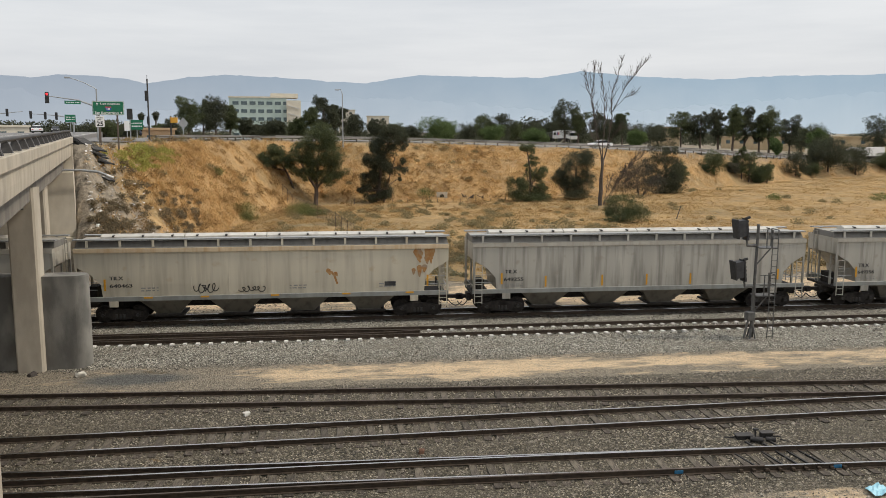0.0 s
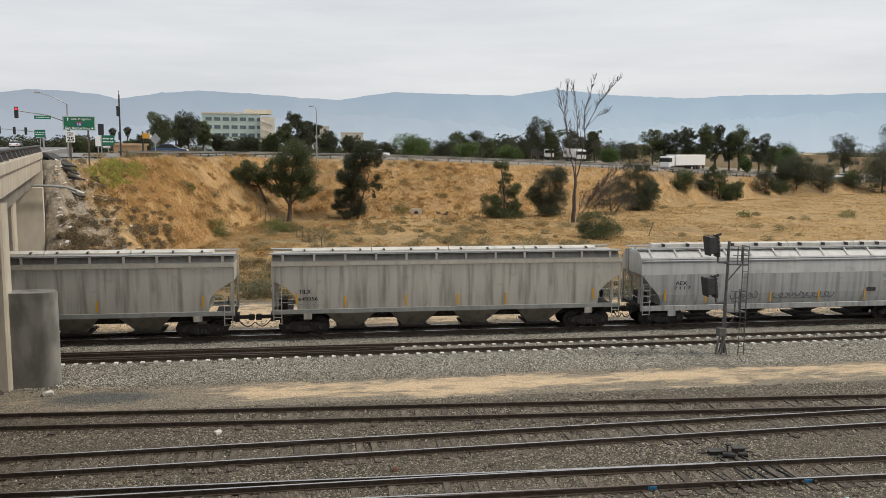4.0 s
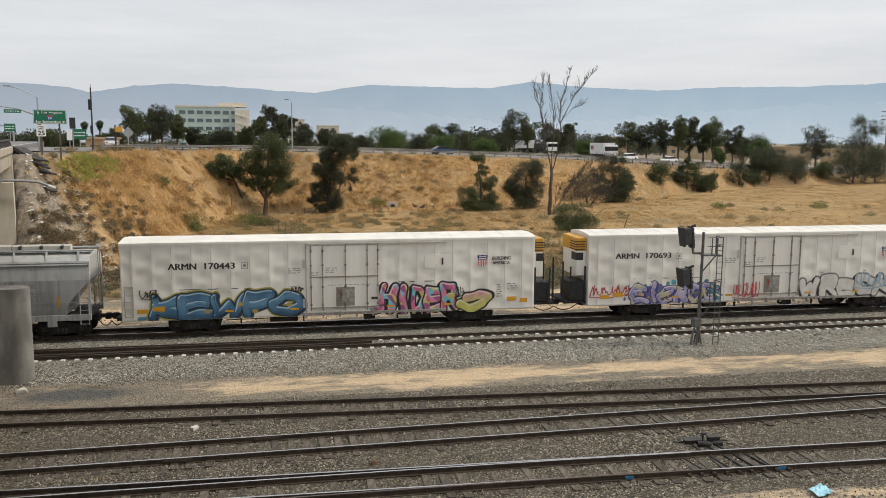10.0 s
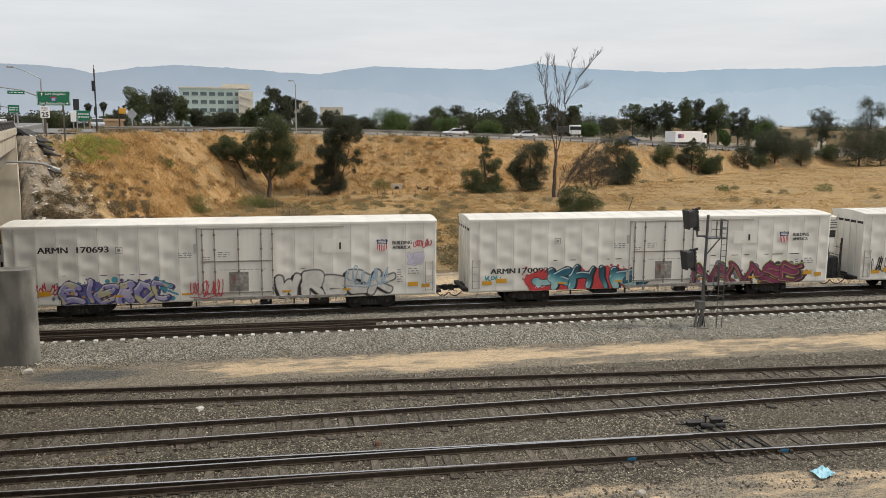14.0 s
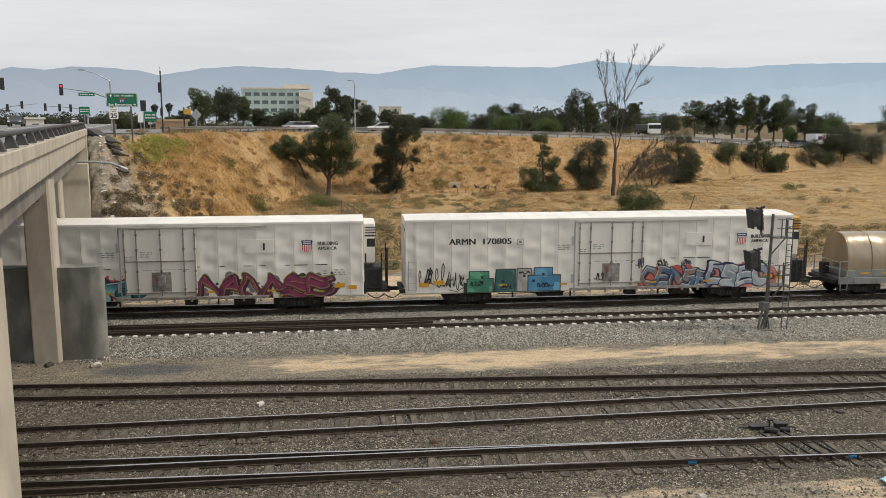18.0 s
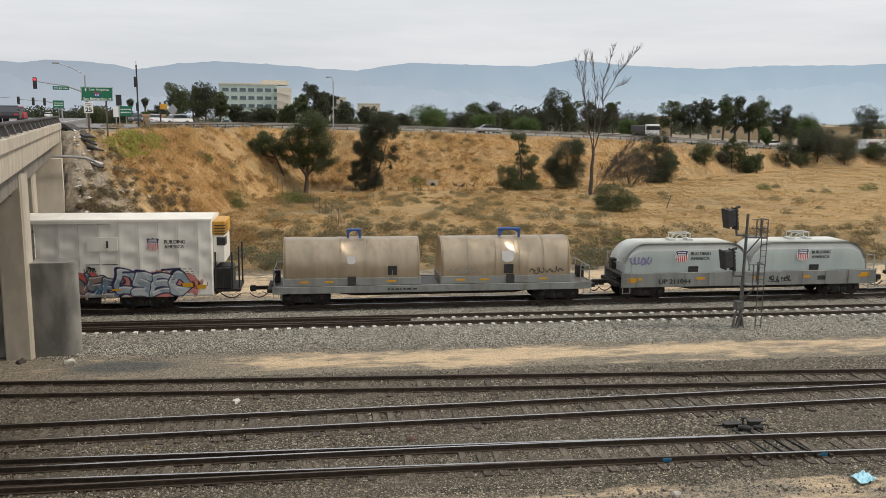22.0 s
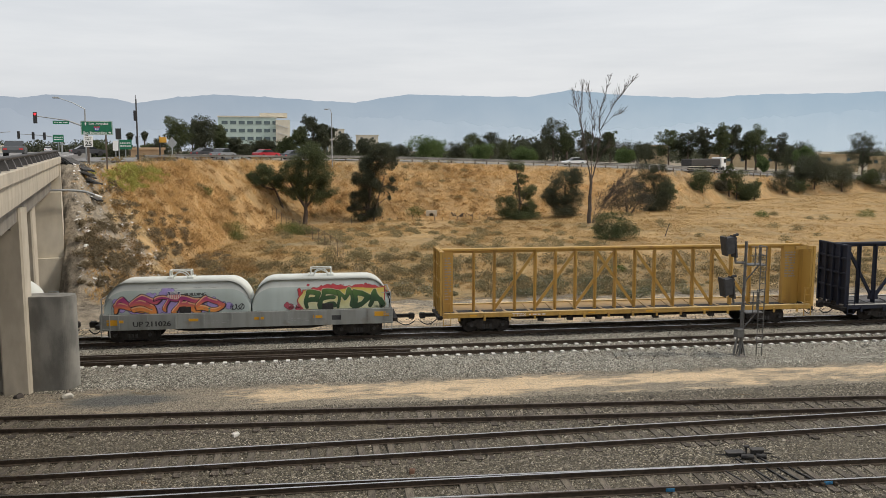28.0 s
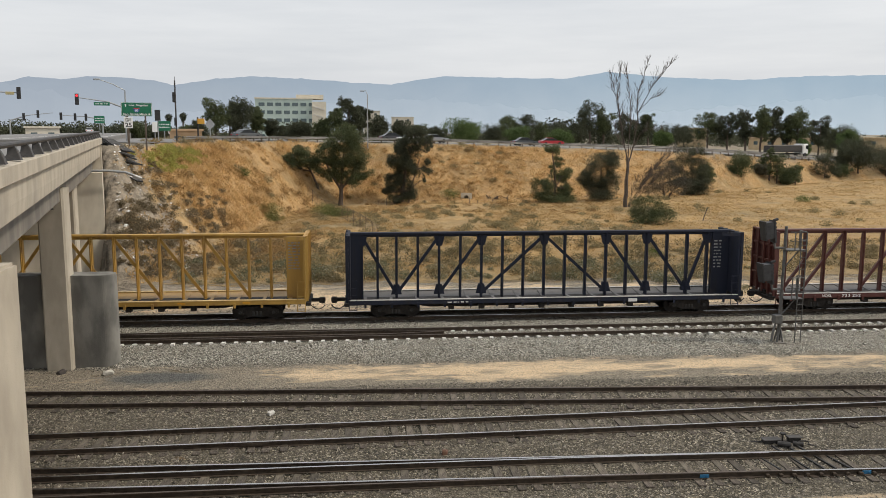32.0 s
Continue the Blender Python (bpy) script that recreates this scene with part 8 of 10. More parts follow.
def make_trees():
    shaped_tree("field_tree", "broad olive-green tree with a forked dark trunk on the dry grass", spot(-1.42, 116),
                [(0.7, 9.0, 2.1, 1.7), (-1.5, 7.7, 1.6, 1.4), (2.0, 7.2, 1.6, 1.5), (-2.6, 5.9, 1.8, 1.3), (0.4, 5.8, 1.9, 1.5), (3.0, 5.0, 1.4, 1.1), (-0.9, 4.2, 1.4, 0.9), (1.8, 3.9, 1.4, 0.9), (1.2, 10.5, 1.2, 0.8)],
                [[(0, 0, 0.34), (0.15, 1.9, 0.27), (0.1, 2.6, 0.24)], [(0.1, 2.4, 0.2), (-0.9, 4.0, 0.16), (-2.0, 6.2, 0.09)], [(0.15, 2.3, 0.2), (0.3, 5.0, 0.16), (0.7, 8.5, 0.08)], [(0.15, 2.4, 0.16), (1.5, 4.2, 0.12), (2.4, 6.4, 0.06)]], LEAF_OLIVE, 41, 36000)
    shaped_tree("field_tree", "small leaning tree with an olive crown", spot(-2.88, 117),
                [(-2.8, 4.6, 1.7, 1.0), (-4.1, 4.1, 1.1, 0.8), (-1.5, 3.7, 1.3, 0.8), (-2.2, 5.4, 1.2, 0.7), (-3.3, 3.2, 0.9, 0.5)], [[(0, 0, 0.17), (-0.4, 1.2, 0.15), (-1.0, 2.6, 0.12), (-2.2, 4.2, 0.06)]], LEAF_OLIVE, 42, 9500)
    shaped_tree("field_tree", "tall dark tree with hanging foliage to the ground", spot(2.75, 119),
                [(2.1, 9.8, 1.4, 1.5), (0.8, 8.2, 1.7, 1.6), (-0.5, 6.9, 1.4, 1.6), (3.7, 8.7, 1.0, 1.2), (0.5, 5.0, 1.8, 1.7), (-1.1, 3.1, 1.4, 1.3), (0.8, 2.1, 1.4, 1.5), (-1.6, 1.8, 1.1, 1.0), (3.5, 5.3, 0.8, 1.1), (3.2, 3.7, 0.4, 1.0), (-0.4, 0.9, 1.3, 0.8)],
                [[(0, 0, 0.32), (0.2, 2.0, 0.28), (0.6, 5.0, 0.2), (1.5, 8.5, 0.1)], [(0.9, 0, 0.12), (1.4, 2.5, 0.1), (2.6, 6.5, 0.07)]], LEAF_DARK, 43, 42000, droop=0.9)
    shaped_tree("field_tree", "ragged slim tree at the foot of the slope", spot(13.2, 122),
                [(-0.5, 7.6, 1.1, 1.0), (0.6, 6.0, 1.0, 0.8), (1.1, 4.0, 1.5, 1.2), (-0.5, 4.7, 0.7, 0.8), (-1.8, 2.1, 1.8, 1.4), (1.6, 2.1, 1.2, 1.2), (0.2, 0.8, 2.3, 0.7)], [[(0, 0, 0.2), (0.2, 2.5, 0.16), (0.0, 5.0, 0.11), (-0.4, 7.4, 0.05)]], LEAF_OLIVE, 44, 19000, droop=0.5)
    shaped_tree("field_tree", "dense dark rounded tree at the foot of the slope", spot(16.3, 126),
                [(0.2, 6.0, 2.2, 1.4), (-0.6, 3.4, 2.5, 1.8), (1.4, 2.8, 1.5, 1.7), (-2.0, 3.4, 1.2, 1.0), (0.0, 1.1, 2.2, 0.9), (1.3, 5.4, 1.2, 1.2)], [[(0, 0, 0.25), (0.1, 2.0, 0.2), (0.1, 5.0, 0.08)]], LEAF_DARK, 45, 22000)
    shaped_tree("field_tree", "grey twiggy half-dead bush at the foot of the slope", spot(20.55, 128), [(-0.7, 2.8, 3.0, 2.0), (1.9, 2.0, 1.8, 1.5), (-2.8, 1.9, 1.6, 1.2), (0.6, 4.6, 1.7, 1.2), (-1.6, 4.2, 1.4, 1.0)], [[(0, 0, 0.15), (-0.3, 1.5, 0.1), (-0.4, 3.0, 0.05)], [(0.3, 0, 0.12), (1.4, 1.8, 0.08), (2.4, 3.4, 0.04)]], LEAF_TWIG, 46, 8500)
    shaped_tree("field_tree", "dark leafy tree on the slope", spot(22.2, 137), [(-0.7, 6.3, 1.9, 1.5), (0.9, 4.3, 1.8, 1.7), (-2.1, 4.8, 1.4, 1.3), (0.6, 7.2, 1.2, 0.9), (0.0, 2.3, 2.2, 1.4), (-1.6, 2.6, 1.6, 1.4), (1.6, 2.2, 1.5, 1.2), (0.2, 0.9, 2.4, 0.9)], [[(0, 0, 0.2), (0.1, 2.5, 0.16), (-0.2, 6.0, 0.07)]], LEAF_DARK, 47, 24000)
    shaped_tree("shrub", "round olive-green bush on the dry field", spot(19.55, 95), [(-0.2, 2.0, 1.7, 1.3), (1.2, 1.3, 1.2, 1.0), (-1.4, 1.5, 0.9, 0.9), (0.2, 0.7, 2.0, 0.7)], [[(0, 0, 0.1), (0.0, 0.8, 0.08), (-0.1, 1.8, 0.03)]], LEAF_OLIVE, 48, 6500, group="shrubs of the field", category="shrub")
    for b, d, top, w, kind, mat, lab, n in (
            (32.0, 206, -0.30, 3.1, "round", LEAF_DARK, "spreading dark tree on the field's edge", 10000),
            (31.2, 204, -0.95, 1.5, "bush", LEAF_DARK, "dark leafy tree on the field's edge", 5000),
            (33.55, 213, -0.75, 2.5, "bush", LEAF_DARK, "dark leafy tree on the field's edge", 7000),
            (35.11, 226, -1.1, 1.4, "bush", LEAF_OLIVE, "small dark tree on the field's edge", 4500),
            (36.8, 228, -0.1, 3.1, "weep", LEAF_DARK, "large dark tree with hanging foliage", 11000),
            (38.0, 230, -0.3, 2.7, "weep", LEAF_DARK, "large dark tree with hanging foliage", 9000),
            (39.4, 238, -0.9, 1.9, "weep", LEAF_DARK, "dark drooping tree on the field's edge", 5000)):
        p = spot(b, d)
        tree("field_tree", lab, p, rise(d, top) - p.z, d * radians(w), mat, int(b * 31 + 500), kind, 0.15, n, group="trees of the field")
    for b, d, top, w, mat in ((25.3, 168, -1.35, 1.9, LEAF_OLIVE), (24.5, 166, -2.2, 1.2, LEAF_OLIVE), (26.95, 174, -0.85, 1.1, LEAF_OLIVE), (27.4, 175, -1.25, 1.6, LEAF_OLIVE), (26.3, 173, -2.0, 1.2, LEAF_GREY), (28.5, 177, -1.9, 1.3, LEAF_OLIVE), (28.0, 176, -2.2, 1.0, LEAF_OLIVE),
                              (30.16, 193, -1.2, 1.5, LEAF_DARK), (31.1, 199, -1.95, 1.3, LEAF_OLIVE), (23.05, 155, -2.0, 1.3, LEAF_OLIVE)):
        p = spot(b, d)
        tree("shrub", "olive-green shrub on the dry field", p, rise(d, top) - p.z + 0.2, d * radians(w), mat, int(b * 17 + d), "bush", 0.13, 4600, group="shrubs of the field")
    # behind the road
    lst = [(-9.52, 185, 2.26, 2.0, "tall"), (-8.6, 190, 2.1, 1.4, "tall"), (-7.81, 180, 2.28, 2.0, "tall"), (-6.9, 186, 1.9, 1.5, "round"), (-5.88, 190, 0.85, 1.5, "round"), (-10.6, 200, 0.8, 1.5, "round"), (-11.2, 205, 0.5, 1.5, "round"), (-3.99, 195, 0.7, 1.7, "round"), (-4.8, 205, 0.6, 1.6, "round"),
           (-2.54, 190, 1.0, 1.5, "round"), (-0.81, 178, 2.43, 1.7, "tall"), (0.0, 182, 1.9, 1.5, "tall"), (-1.6, 186, 1.7, 1.5, "tall"), (1.24, 200, 1.14, 1.9, "round"), (2.74, 205, 0.8, 1.8, "round"), (4.2, 260, 0.5, 1.7, "round"), (5.2, 250, 0.35, 1.4, "round"),
           (9.06, 255, 0.45, 2.0, "round"), (10.1, 245, 1.16, 1.8, "round"), (11.25, 245, 1.23, 1.7, "round"), (13.3, 270, 0.62, 2.4, "round"), (12.2, 265, 0.7, 1.5, "round"), (14.5, 265, 0.7, 1.5, "round"), (15.5, 225, 2.13, 1.9, "tall"), (16.4, 225, 1.8, 1.4, "tall"), (17.71, 230, 1.34, 1.6, "tall"), (18.5, 235, 0.9, 1.4, "round"), (19.3, 235, 1.44, 1.1, "tall"), (20.54, 225, 0.54, 2.4, "round"),
           (21.6, 230, 0.5, 1.5, "round"), (23.08, 215, 1.46, 1.7, "tall"), (24.29, 215, 1.42, 1.5, "tall"), (25.42, 212, 1.67, 1.5, "tall"), (26.3, 210, 1.85, 1.5, "tall"), (27.0, 214, 1.88, 1.5, "tall"), (27.9, 216, 1.3, 1.4, "tall"), (28.49, 214, 1.68, 1.9, "tall"), (29.71, 222, 1.09, 1.4, "tall"), (31.05, 250, 0.55, 2.4, "round"), (30.4, 255, 0.4, 1.5, "round"),
           (34.62, 250, 1.06, 1.8, "tall"), (37.28, 262, 1.92, 2.0, "tall"), (39.5, 270, 0.6, 2.4, "round"), (41.5, 270, 0.9, 2.4, "round"), (-13.0, 240, 0.5, 1.6, "round"), (-14.2, 250, 0.6, 2.0, "round")]
    for i, (b, d, top, w, kind) in enumerate(lst):
        p = spot(b, d)
        mat = LEAF_DARK if i % 3 else LEAF_OLIVE
        tree("roadside_tree", "dark eucalyptus tree behind the road" if kind == "tall" else "dark round tree behind the road", p, rise(d, top) - p.z, d * radians(w), mat, i + 900, kind, 0.19, 5200, group="trees behind the road")
    for i, (b, d, top, w) in enumerate(((6.71, 235, 0.96, 2.5), (7.6, 245, 0.6, 1.8), (10.83, 230, 0.39, 1.9), (13.68, 230, 0.18, 2.2), (20.1, 205, 0.1, 1.6), (29.0, 205, -0.3, 1.2), (31.2, 215, 0.3, 1.6))):
        p = spot(b, d)
        tree("roadside_tree", "fresh green round tree behind the road", p, rise(d, top) - p.z, d * radians(w), LEAF_GREEN, i + 1500, "round", 0.19, 6000, group="green trees behind the road")
    for b, d, top in ((-12.45, 250, 1.12), (-11.56, 250, 1.2)):
        p = spot(b, d)
        H = rise(d, top) - p.z
        th = thing("palm_tree", "tall thin palm tree against the mountains", "tree", group="palms", m=pose(*p))
        bm = bmesh.new()
        rod(bm, (0, 0, 0), (0.1, 0, H - 1.2), 0.28, 8, 0.2)
        part("trunk", bm, BARK, th)
        cr = leaves_mesh("crown", [(0.1, 0, H - 1.0), (0.1, 0, H - 2.0)], [(1.05, 1.05, 0.9), (0.7, 0.7, 0.9)], [420, 200], 0.24, LEAF_DARK, 4, 0.3)
        cr.parent = th
    dead_tree(spot(18.0, 114))
    # far woods on the plain
    rng = np.random.RandomState(8)
    cen, rad, cnt = [], [], []
    for k in range(360):
        b, d = rng.uniform(-26, 46), rng.uniform(330, 560)
        p = spot(b, d)
        hgt = rng.uniform(4, 8.5) * (1.25 if rng.rand() < 0.15 else 1)
        cen.append((p.x, p.y, p.z + hgt * 0.5))
        rad.append((hgt * 0.75, hgt * 0.75, hgt * 0.5))
        cnt.append(440)
    for k in range(46):
        p = spot(-25 + 0.28 * k, 255 + 40 * rng.rand())
        hgt = rng.uniform(3.2, 6.0)
        cen.append((p.x, p.y, p.z + 2.6 + hgt * 0.3))
        rad.append((hgt * 0.7, hgt * 0.7, hgt * 0.6))
        cnt.append(500)
    ob = leaves_mesh("far_woods", cen, rad, cnt, 0.40, LEAF_DARK, 12, tight=0.85)
    tagged(ob, "far dark woods on the hazy plain", "woods", kind="stuff")
    cen, rad, cnt = [], [], []
    for k in range(26):
        p = spot(12.6 + 0.17 * k, 330)
        cen += [(p.x, p.y, p.z + 3.5), (p.x, p.y, p.z + 7)]
        rad += [(1.2, 1.2, 4.5), (0.7, 0.7, 3.5)]
        cnt += [70, 50]
    tagged(leaves_mesh("cypress_row", cen, rad, cnt, 0.6, LEAF_DARK, 13), "row of dark pointed cypress trees", "trees", kind="stuff")


make_trees()


# ---- dry grass, brush and litter ----
def make_grass():
    straw = leaf_material("dry_straw", (0.52, 0.345, 0.150), (0.66, 0.46, 0.215), (0.73, 0.57, 0.32), thin=0.5)
    pale = leaf_material("pale_straw", (0.36, 0.235, 0.098), (0.49, 0.34, 0.152), (0.58, 0.44, 0.24), thin=0.5)
    rng = np.random.RandomState(21)

    def tufts(name, label, x, y, mat, size):
        """Mounded tufts: blades that fan out from a foot and arch over."""
        n, V = len(x), []
        s = size * (0.55 + 0.9 * rng.rand(n))
        for k in range(11):
            a, e = rng.uniform(0, 2 * math.pi, n), np.radians(rng.uniform(4, 46, n))
            ln, w = s * rng.uniform(0.6, 1.2, n), s * rng.uniform(0.12, 0.24, n)
            px, py = x + rng.normal(size=n) * 0.35 * s, y + rng.normal(size=n) * 0.35 * s
            pz = height(px, py) + 0.34 * (patchy(px, py, 2.4, 11) - 0.5)
            dx, dy, dz = np.cos(a) * np.cos(e) * ln, np.sin(a) * np.cos(e) * ln, np.sin(e) * ln
            sx, sy = -np.sin(a) * w / 2, np.cos(a) * w / 2
            V.append(np.stack([np.stack([px + sx, py + sy, pz - 0.02], -1), np.stack([px - sx, py - sy, pz - 0.02], -1), np.stack([px + dx, py + dy, pz + dz], -1)], 1)[:, ::-1].reshape(-1, 3))
        V = np.concatenate(V)
        m = len(V) // 3
        me = bpy.data.meshes.new(name)
        me.vertices.add(3 * m)
        me.vertices.foreach_set("co", V.astype(np.float32).ravel())
        me.loops.add(3 * m)
        me.loops.foreach_set("vertex_index", np.arange(3 * m, dtype=np.int32))
        me.polygons.add(m)
        me.polygons.foreach_set("loop_start", np.arange(0, 3 * m, 3, dtype=np.int32))
        me.update(calc_edges=True)
        me.materials.append(mat)
        tagged(new(name, me), label, "grass", kind="stuff")

    n = 84000
    b, u = rng.uniform(-15.4, 41, n), rng.uniform(0, 1, n)
    td, cd = along(b, TOE_D), along(b, CREST_D)
    lo = 57 / np.cos(np.radians(b))
    d = lo + (cd - lo) * u ** 0.7
    x, y = d * np.sin(np.radians(b)), d * np.cos(np.radians(b))
    grown = (0.6 * patchy(x, y, 3.2, 31) + 0.4 * patchy(x, y, 9.0, 41) > rng.uniform(0.34, 0.60, n)) & (y > 55.5) & (d < cd - 0.3) & (rng.rand(n) < np.clip((b + 15.5) / 5.0 + np.clip((d - td - 14) / 8, 0, 0.6), 0.12, 1))
    on = grown & (d > td - 2)
    tufts("dry_grass", "tufts of golden dry grass on the slope", x[on], y[on], straw, 0.40)
    on = grown & (d <= td - 2)
    tufts("field_grass", "pale dry grass of the field", x[on], y[on], pale, 0.27)

    def clumps(name, label, mat, spots, size, seed, per=70):
        cen, rad, cnt = [], [], []
        r = random.Random(seed)
        for b_, d_, s in spots:
            p = spot(b_, d_)
            cen.append((p.x, p.y, p.z + 0.28 * s))
            rad.append((s, s, s * 0.55))
            cnt.append(int(2.0 * per * s))
        return tagged(leaves_mesh(name, cen, rad, cnt, size * 0.78, mat, seed), label, "brush", kind="stuff")

    r = random.Random(5)
    weed = leaf_material("dry_dark_weeds", (0.125, 0.10, 0.06), (0.30, 0.24, 0.15))
    dark = [(r.uniform(-15.7, -13.0), r.uniform(60.5, 66), r.uniform(0.25, 0.65)) for _ in range(50)]
    dark += [(r.uniform(-15.2, -10.0), r.uniform(60, 70), r.uniform(0.25, 0.7)) for _ in range(60)]
    dark += [(r.uniform(-10.5, -6.5), r.uniform(66, 84), r.uniform(0.3, 0.8)) for _ in range(24)]
    dark += [(b_, along(b_, TOE_D) + r.uniform(4, 13 + 1.6 * max(0.0, -11 - b_)), r.uniform(0.25, 0.75)) for b_ in [r.uniform(-15.3, -9.0) for _ in range(85)]]
    clumps("dark_brush", "low dark weedy brush on the slope", weed, dark, 0.085, 31, 330)
    dark = [(r.uniform(-13.5, -2), r.uniform(66, 112), r.uniform(0.4, 1.0)) for _ in range(50)]
    dark += [(r.uniform(-12, 16), r.uniform(100, 134), r.uniform(0.4, 1.0)) for _ in range(80)]
    dark += [(r.uniform(-13.2, -5), r.uniform(64, 84), r.uniform(0.5, 1.2)) for _ in range(34)]
    dark += [(b_, along(b_, TOE_D) + (along(b_, CREST_D) - along(b_, TOE_D)) * r.uniform(0.05, 0.95), r.uniform(0.4, 1.1)) for b_ in [r.uniform(-13.5, 14) for _ in range(190)]]
    clumps("brown_brush", "dry brown weeds on the slope", leaf_material("dry_brown_weeds", (0.225, 0.138, 0.054), (0.36, 0.228, 0.092)), dark, 0.10, 35, 120)
    grey = [(r.uniform(-4, 20), r.uniform(62, 100), r.uniform(0.3, 0.95)) for _ in range(150)]
    grey += [(r.uniform(0, 38), r.uniform(95, 150), r.uniform(0.4, 1.0)) for _ in range(50)]
    grey += [(r.uniform(-14, 12), r.uniform(84, 132), r.uniform(0.35, 0.9)) for _ in range(50)]
    clumps("grey_brush", "grey-green weeds among the dry grass", leaf_material("grey_weeds", (0.17, 0.145, 0.07), (0.33, 0.275, 0.15)), grey, 0.10, 32, 200)
    low = []
    while len(low) < 520:
        b_, d_ = r.uniform(-9, 36), 56.5 + 19 * r.random() ** 1.3
        q = spot(b_, d_ / math.cos(radians(b_)))
        if patchy(np.array(q.x), np.array(q.y), 7.0, 61) > 0.40:
            low.append((b_, d_ / math.cos(radians(b_)), r.uniform(0.3, 0.85)))
    clumps("dry_scrub", "low olive-brown dry scrub beside the track", leaf_material("dry_scrub_stems", (0.105, 0.088, 0.042), (0.25, 0.195, 0.10), (0.42, 0.36, 0.24)), low, 0.085, 39, 150)
    green = [(-6.3, 97, 1.7), (-6.0, 96, 1.4), (-7.9, 100, 1.0), (6.1, 124, 1.5), (-2.6, 100, 1.8), (-2.0, 98, 1.7), (-1.4, 97, 1.3), (20, 70, 0.8), (29, 130, 1.2), (35, 140, 1.5)]
    clumps("green_brush", "fresh green weeds on the slope", leaf_material("weed_leaves", (0.06, 0.085, 0.02), (0.20, 0.22, 0.07)), green, 0.11, 33, 330)
    lush = [(b_, along(b_, CREST_D) - (1.0 + 7.0 * r.random() * (0.35 + 0.65 * r.random()) + 1.1 * max(0.0, b_ + 12.6)), r.uniform(0.25, 0.7)) for b_ in [-12.4 + r.gauss(0, 0.8) for _ in range(120)]]
    clumps("yellow_weeds", "yellow-green weeds near the road edge", leaf_material("yellow_weed_leaves", (0.28, 0.28, 0.065), (0.46, 0.435, 0.125)), lush, 0.10, 36, 200)
    track = [(r.uniform(-14, 34), r.uniform(57, 66), r.uniform(0.25, 0.7)) for _ in range(95)]
    clumps("track_weeds", "dusty flowering weeds beside the track", leaf_material("flowering_weeds", (0.15, 0.14, 0.075), (0.32, 0.29, 0.175), (0.55, 0.53, 0.47)), track, 0.075, 34, 300)
    big = [(-7.7, 58.5, 1.1), (-4.0, 57.5, 1.5), (-2.9, 57.8, 1.3), (-3.5, 59, 1.2), (0.2, 57.5, 1.5), (1.0, 58, 1.3), (2.6, 57.6, 0.9)]
    big += [(r.uniform(12, 22), r.uniform(57.5, 64), r.uniform(0.5, 1.0)) for _ in range(20)]
    big += [(r.uniform(-13, 12), r.uniform(58, 66), r.uniform(0.35, 0.8)) for _ in range(13)]
    clumps("flowering_bushes", "green bushes with white flowers beside the track", leaf_material("bush_leaves", (0.085, 0.092, 0.05), (0.215, 0.21, 0.12), (0.60, 0.58, 0.52)), big, 0.07, 37, 420)
    # litter on the slope by the bridge
    bm = bmesh.new()
    r = random.Random(9)
    for k in range(420):
        p = spot(-15.8 + 5.2 * r.random() ** 1.6, r.uniform(61, 77.0))
        s = r.choice((0.04, 0.05, 0.06, 0.08, 0.10, 0.16))
        q = Euler((r.uniform(-0.6, 0.6), r.uniform(-0.6, 0.6), r.uniform(0, 3))).to_matrix()
        vs = [bm.verts.new(p + Vector((0, 0, 0.16)) + q @ Vector((sx * s, sy * s * r.uniform(0.5, 1), sz * s * 0.3))) for sx, sy, sz in ((-1, -1, 0), (1, -1, 0), (1, 1, 0), (-1, 1, 0), (0, 0, 1))]
        for i in range(4):
            bm.faces.new((vs[i], vs[(i + 1) % 4], vs[4]))
        bm.faces.new(vs[3::-1])
    tagged(part("litter", bm, surf("pale_litter", (0.5, 0.49, 0.47), (0.75, 0.74, 0.72), 9, 0.7)), "scattered pale litter on the slope", "litter", kind="stuff")


make_grass()


# ---- concrete headwall, fence, debris ----
ASPHALT_OLD = surf("old_dark_asphalt", (0.040, 0.040, 0.040), (0.085, 0.082, 0.078), 5, 0.9, bump=0.4)


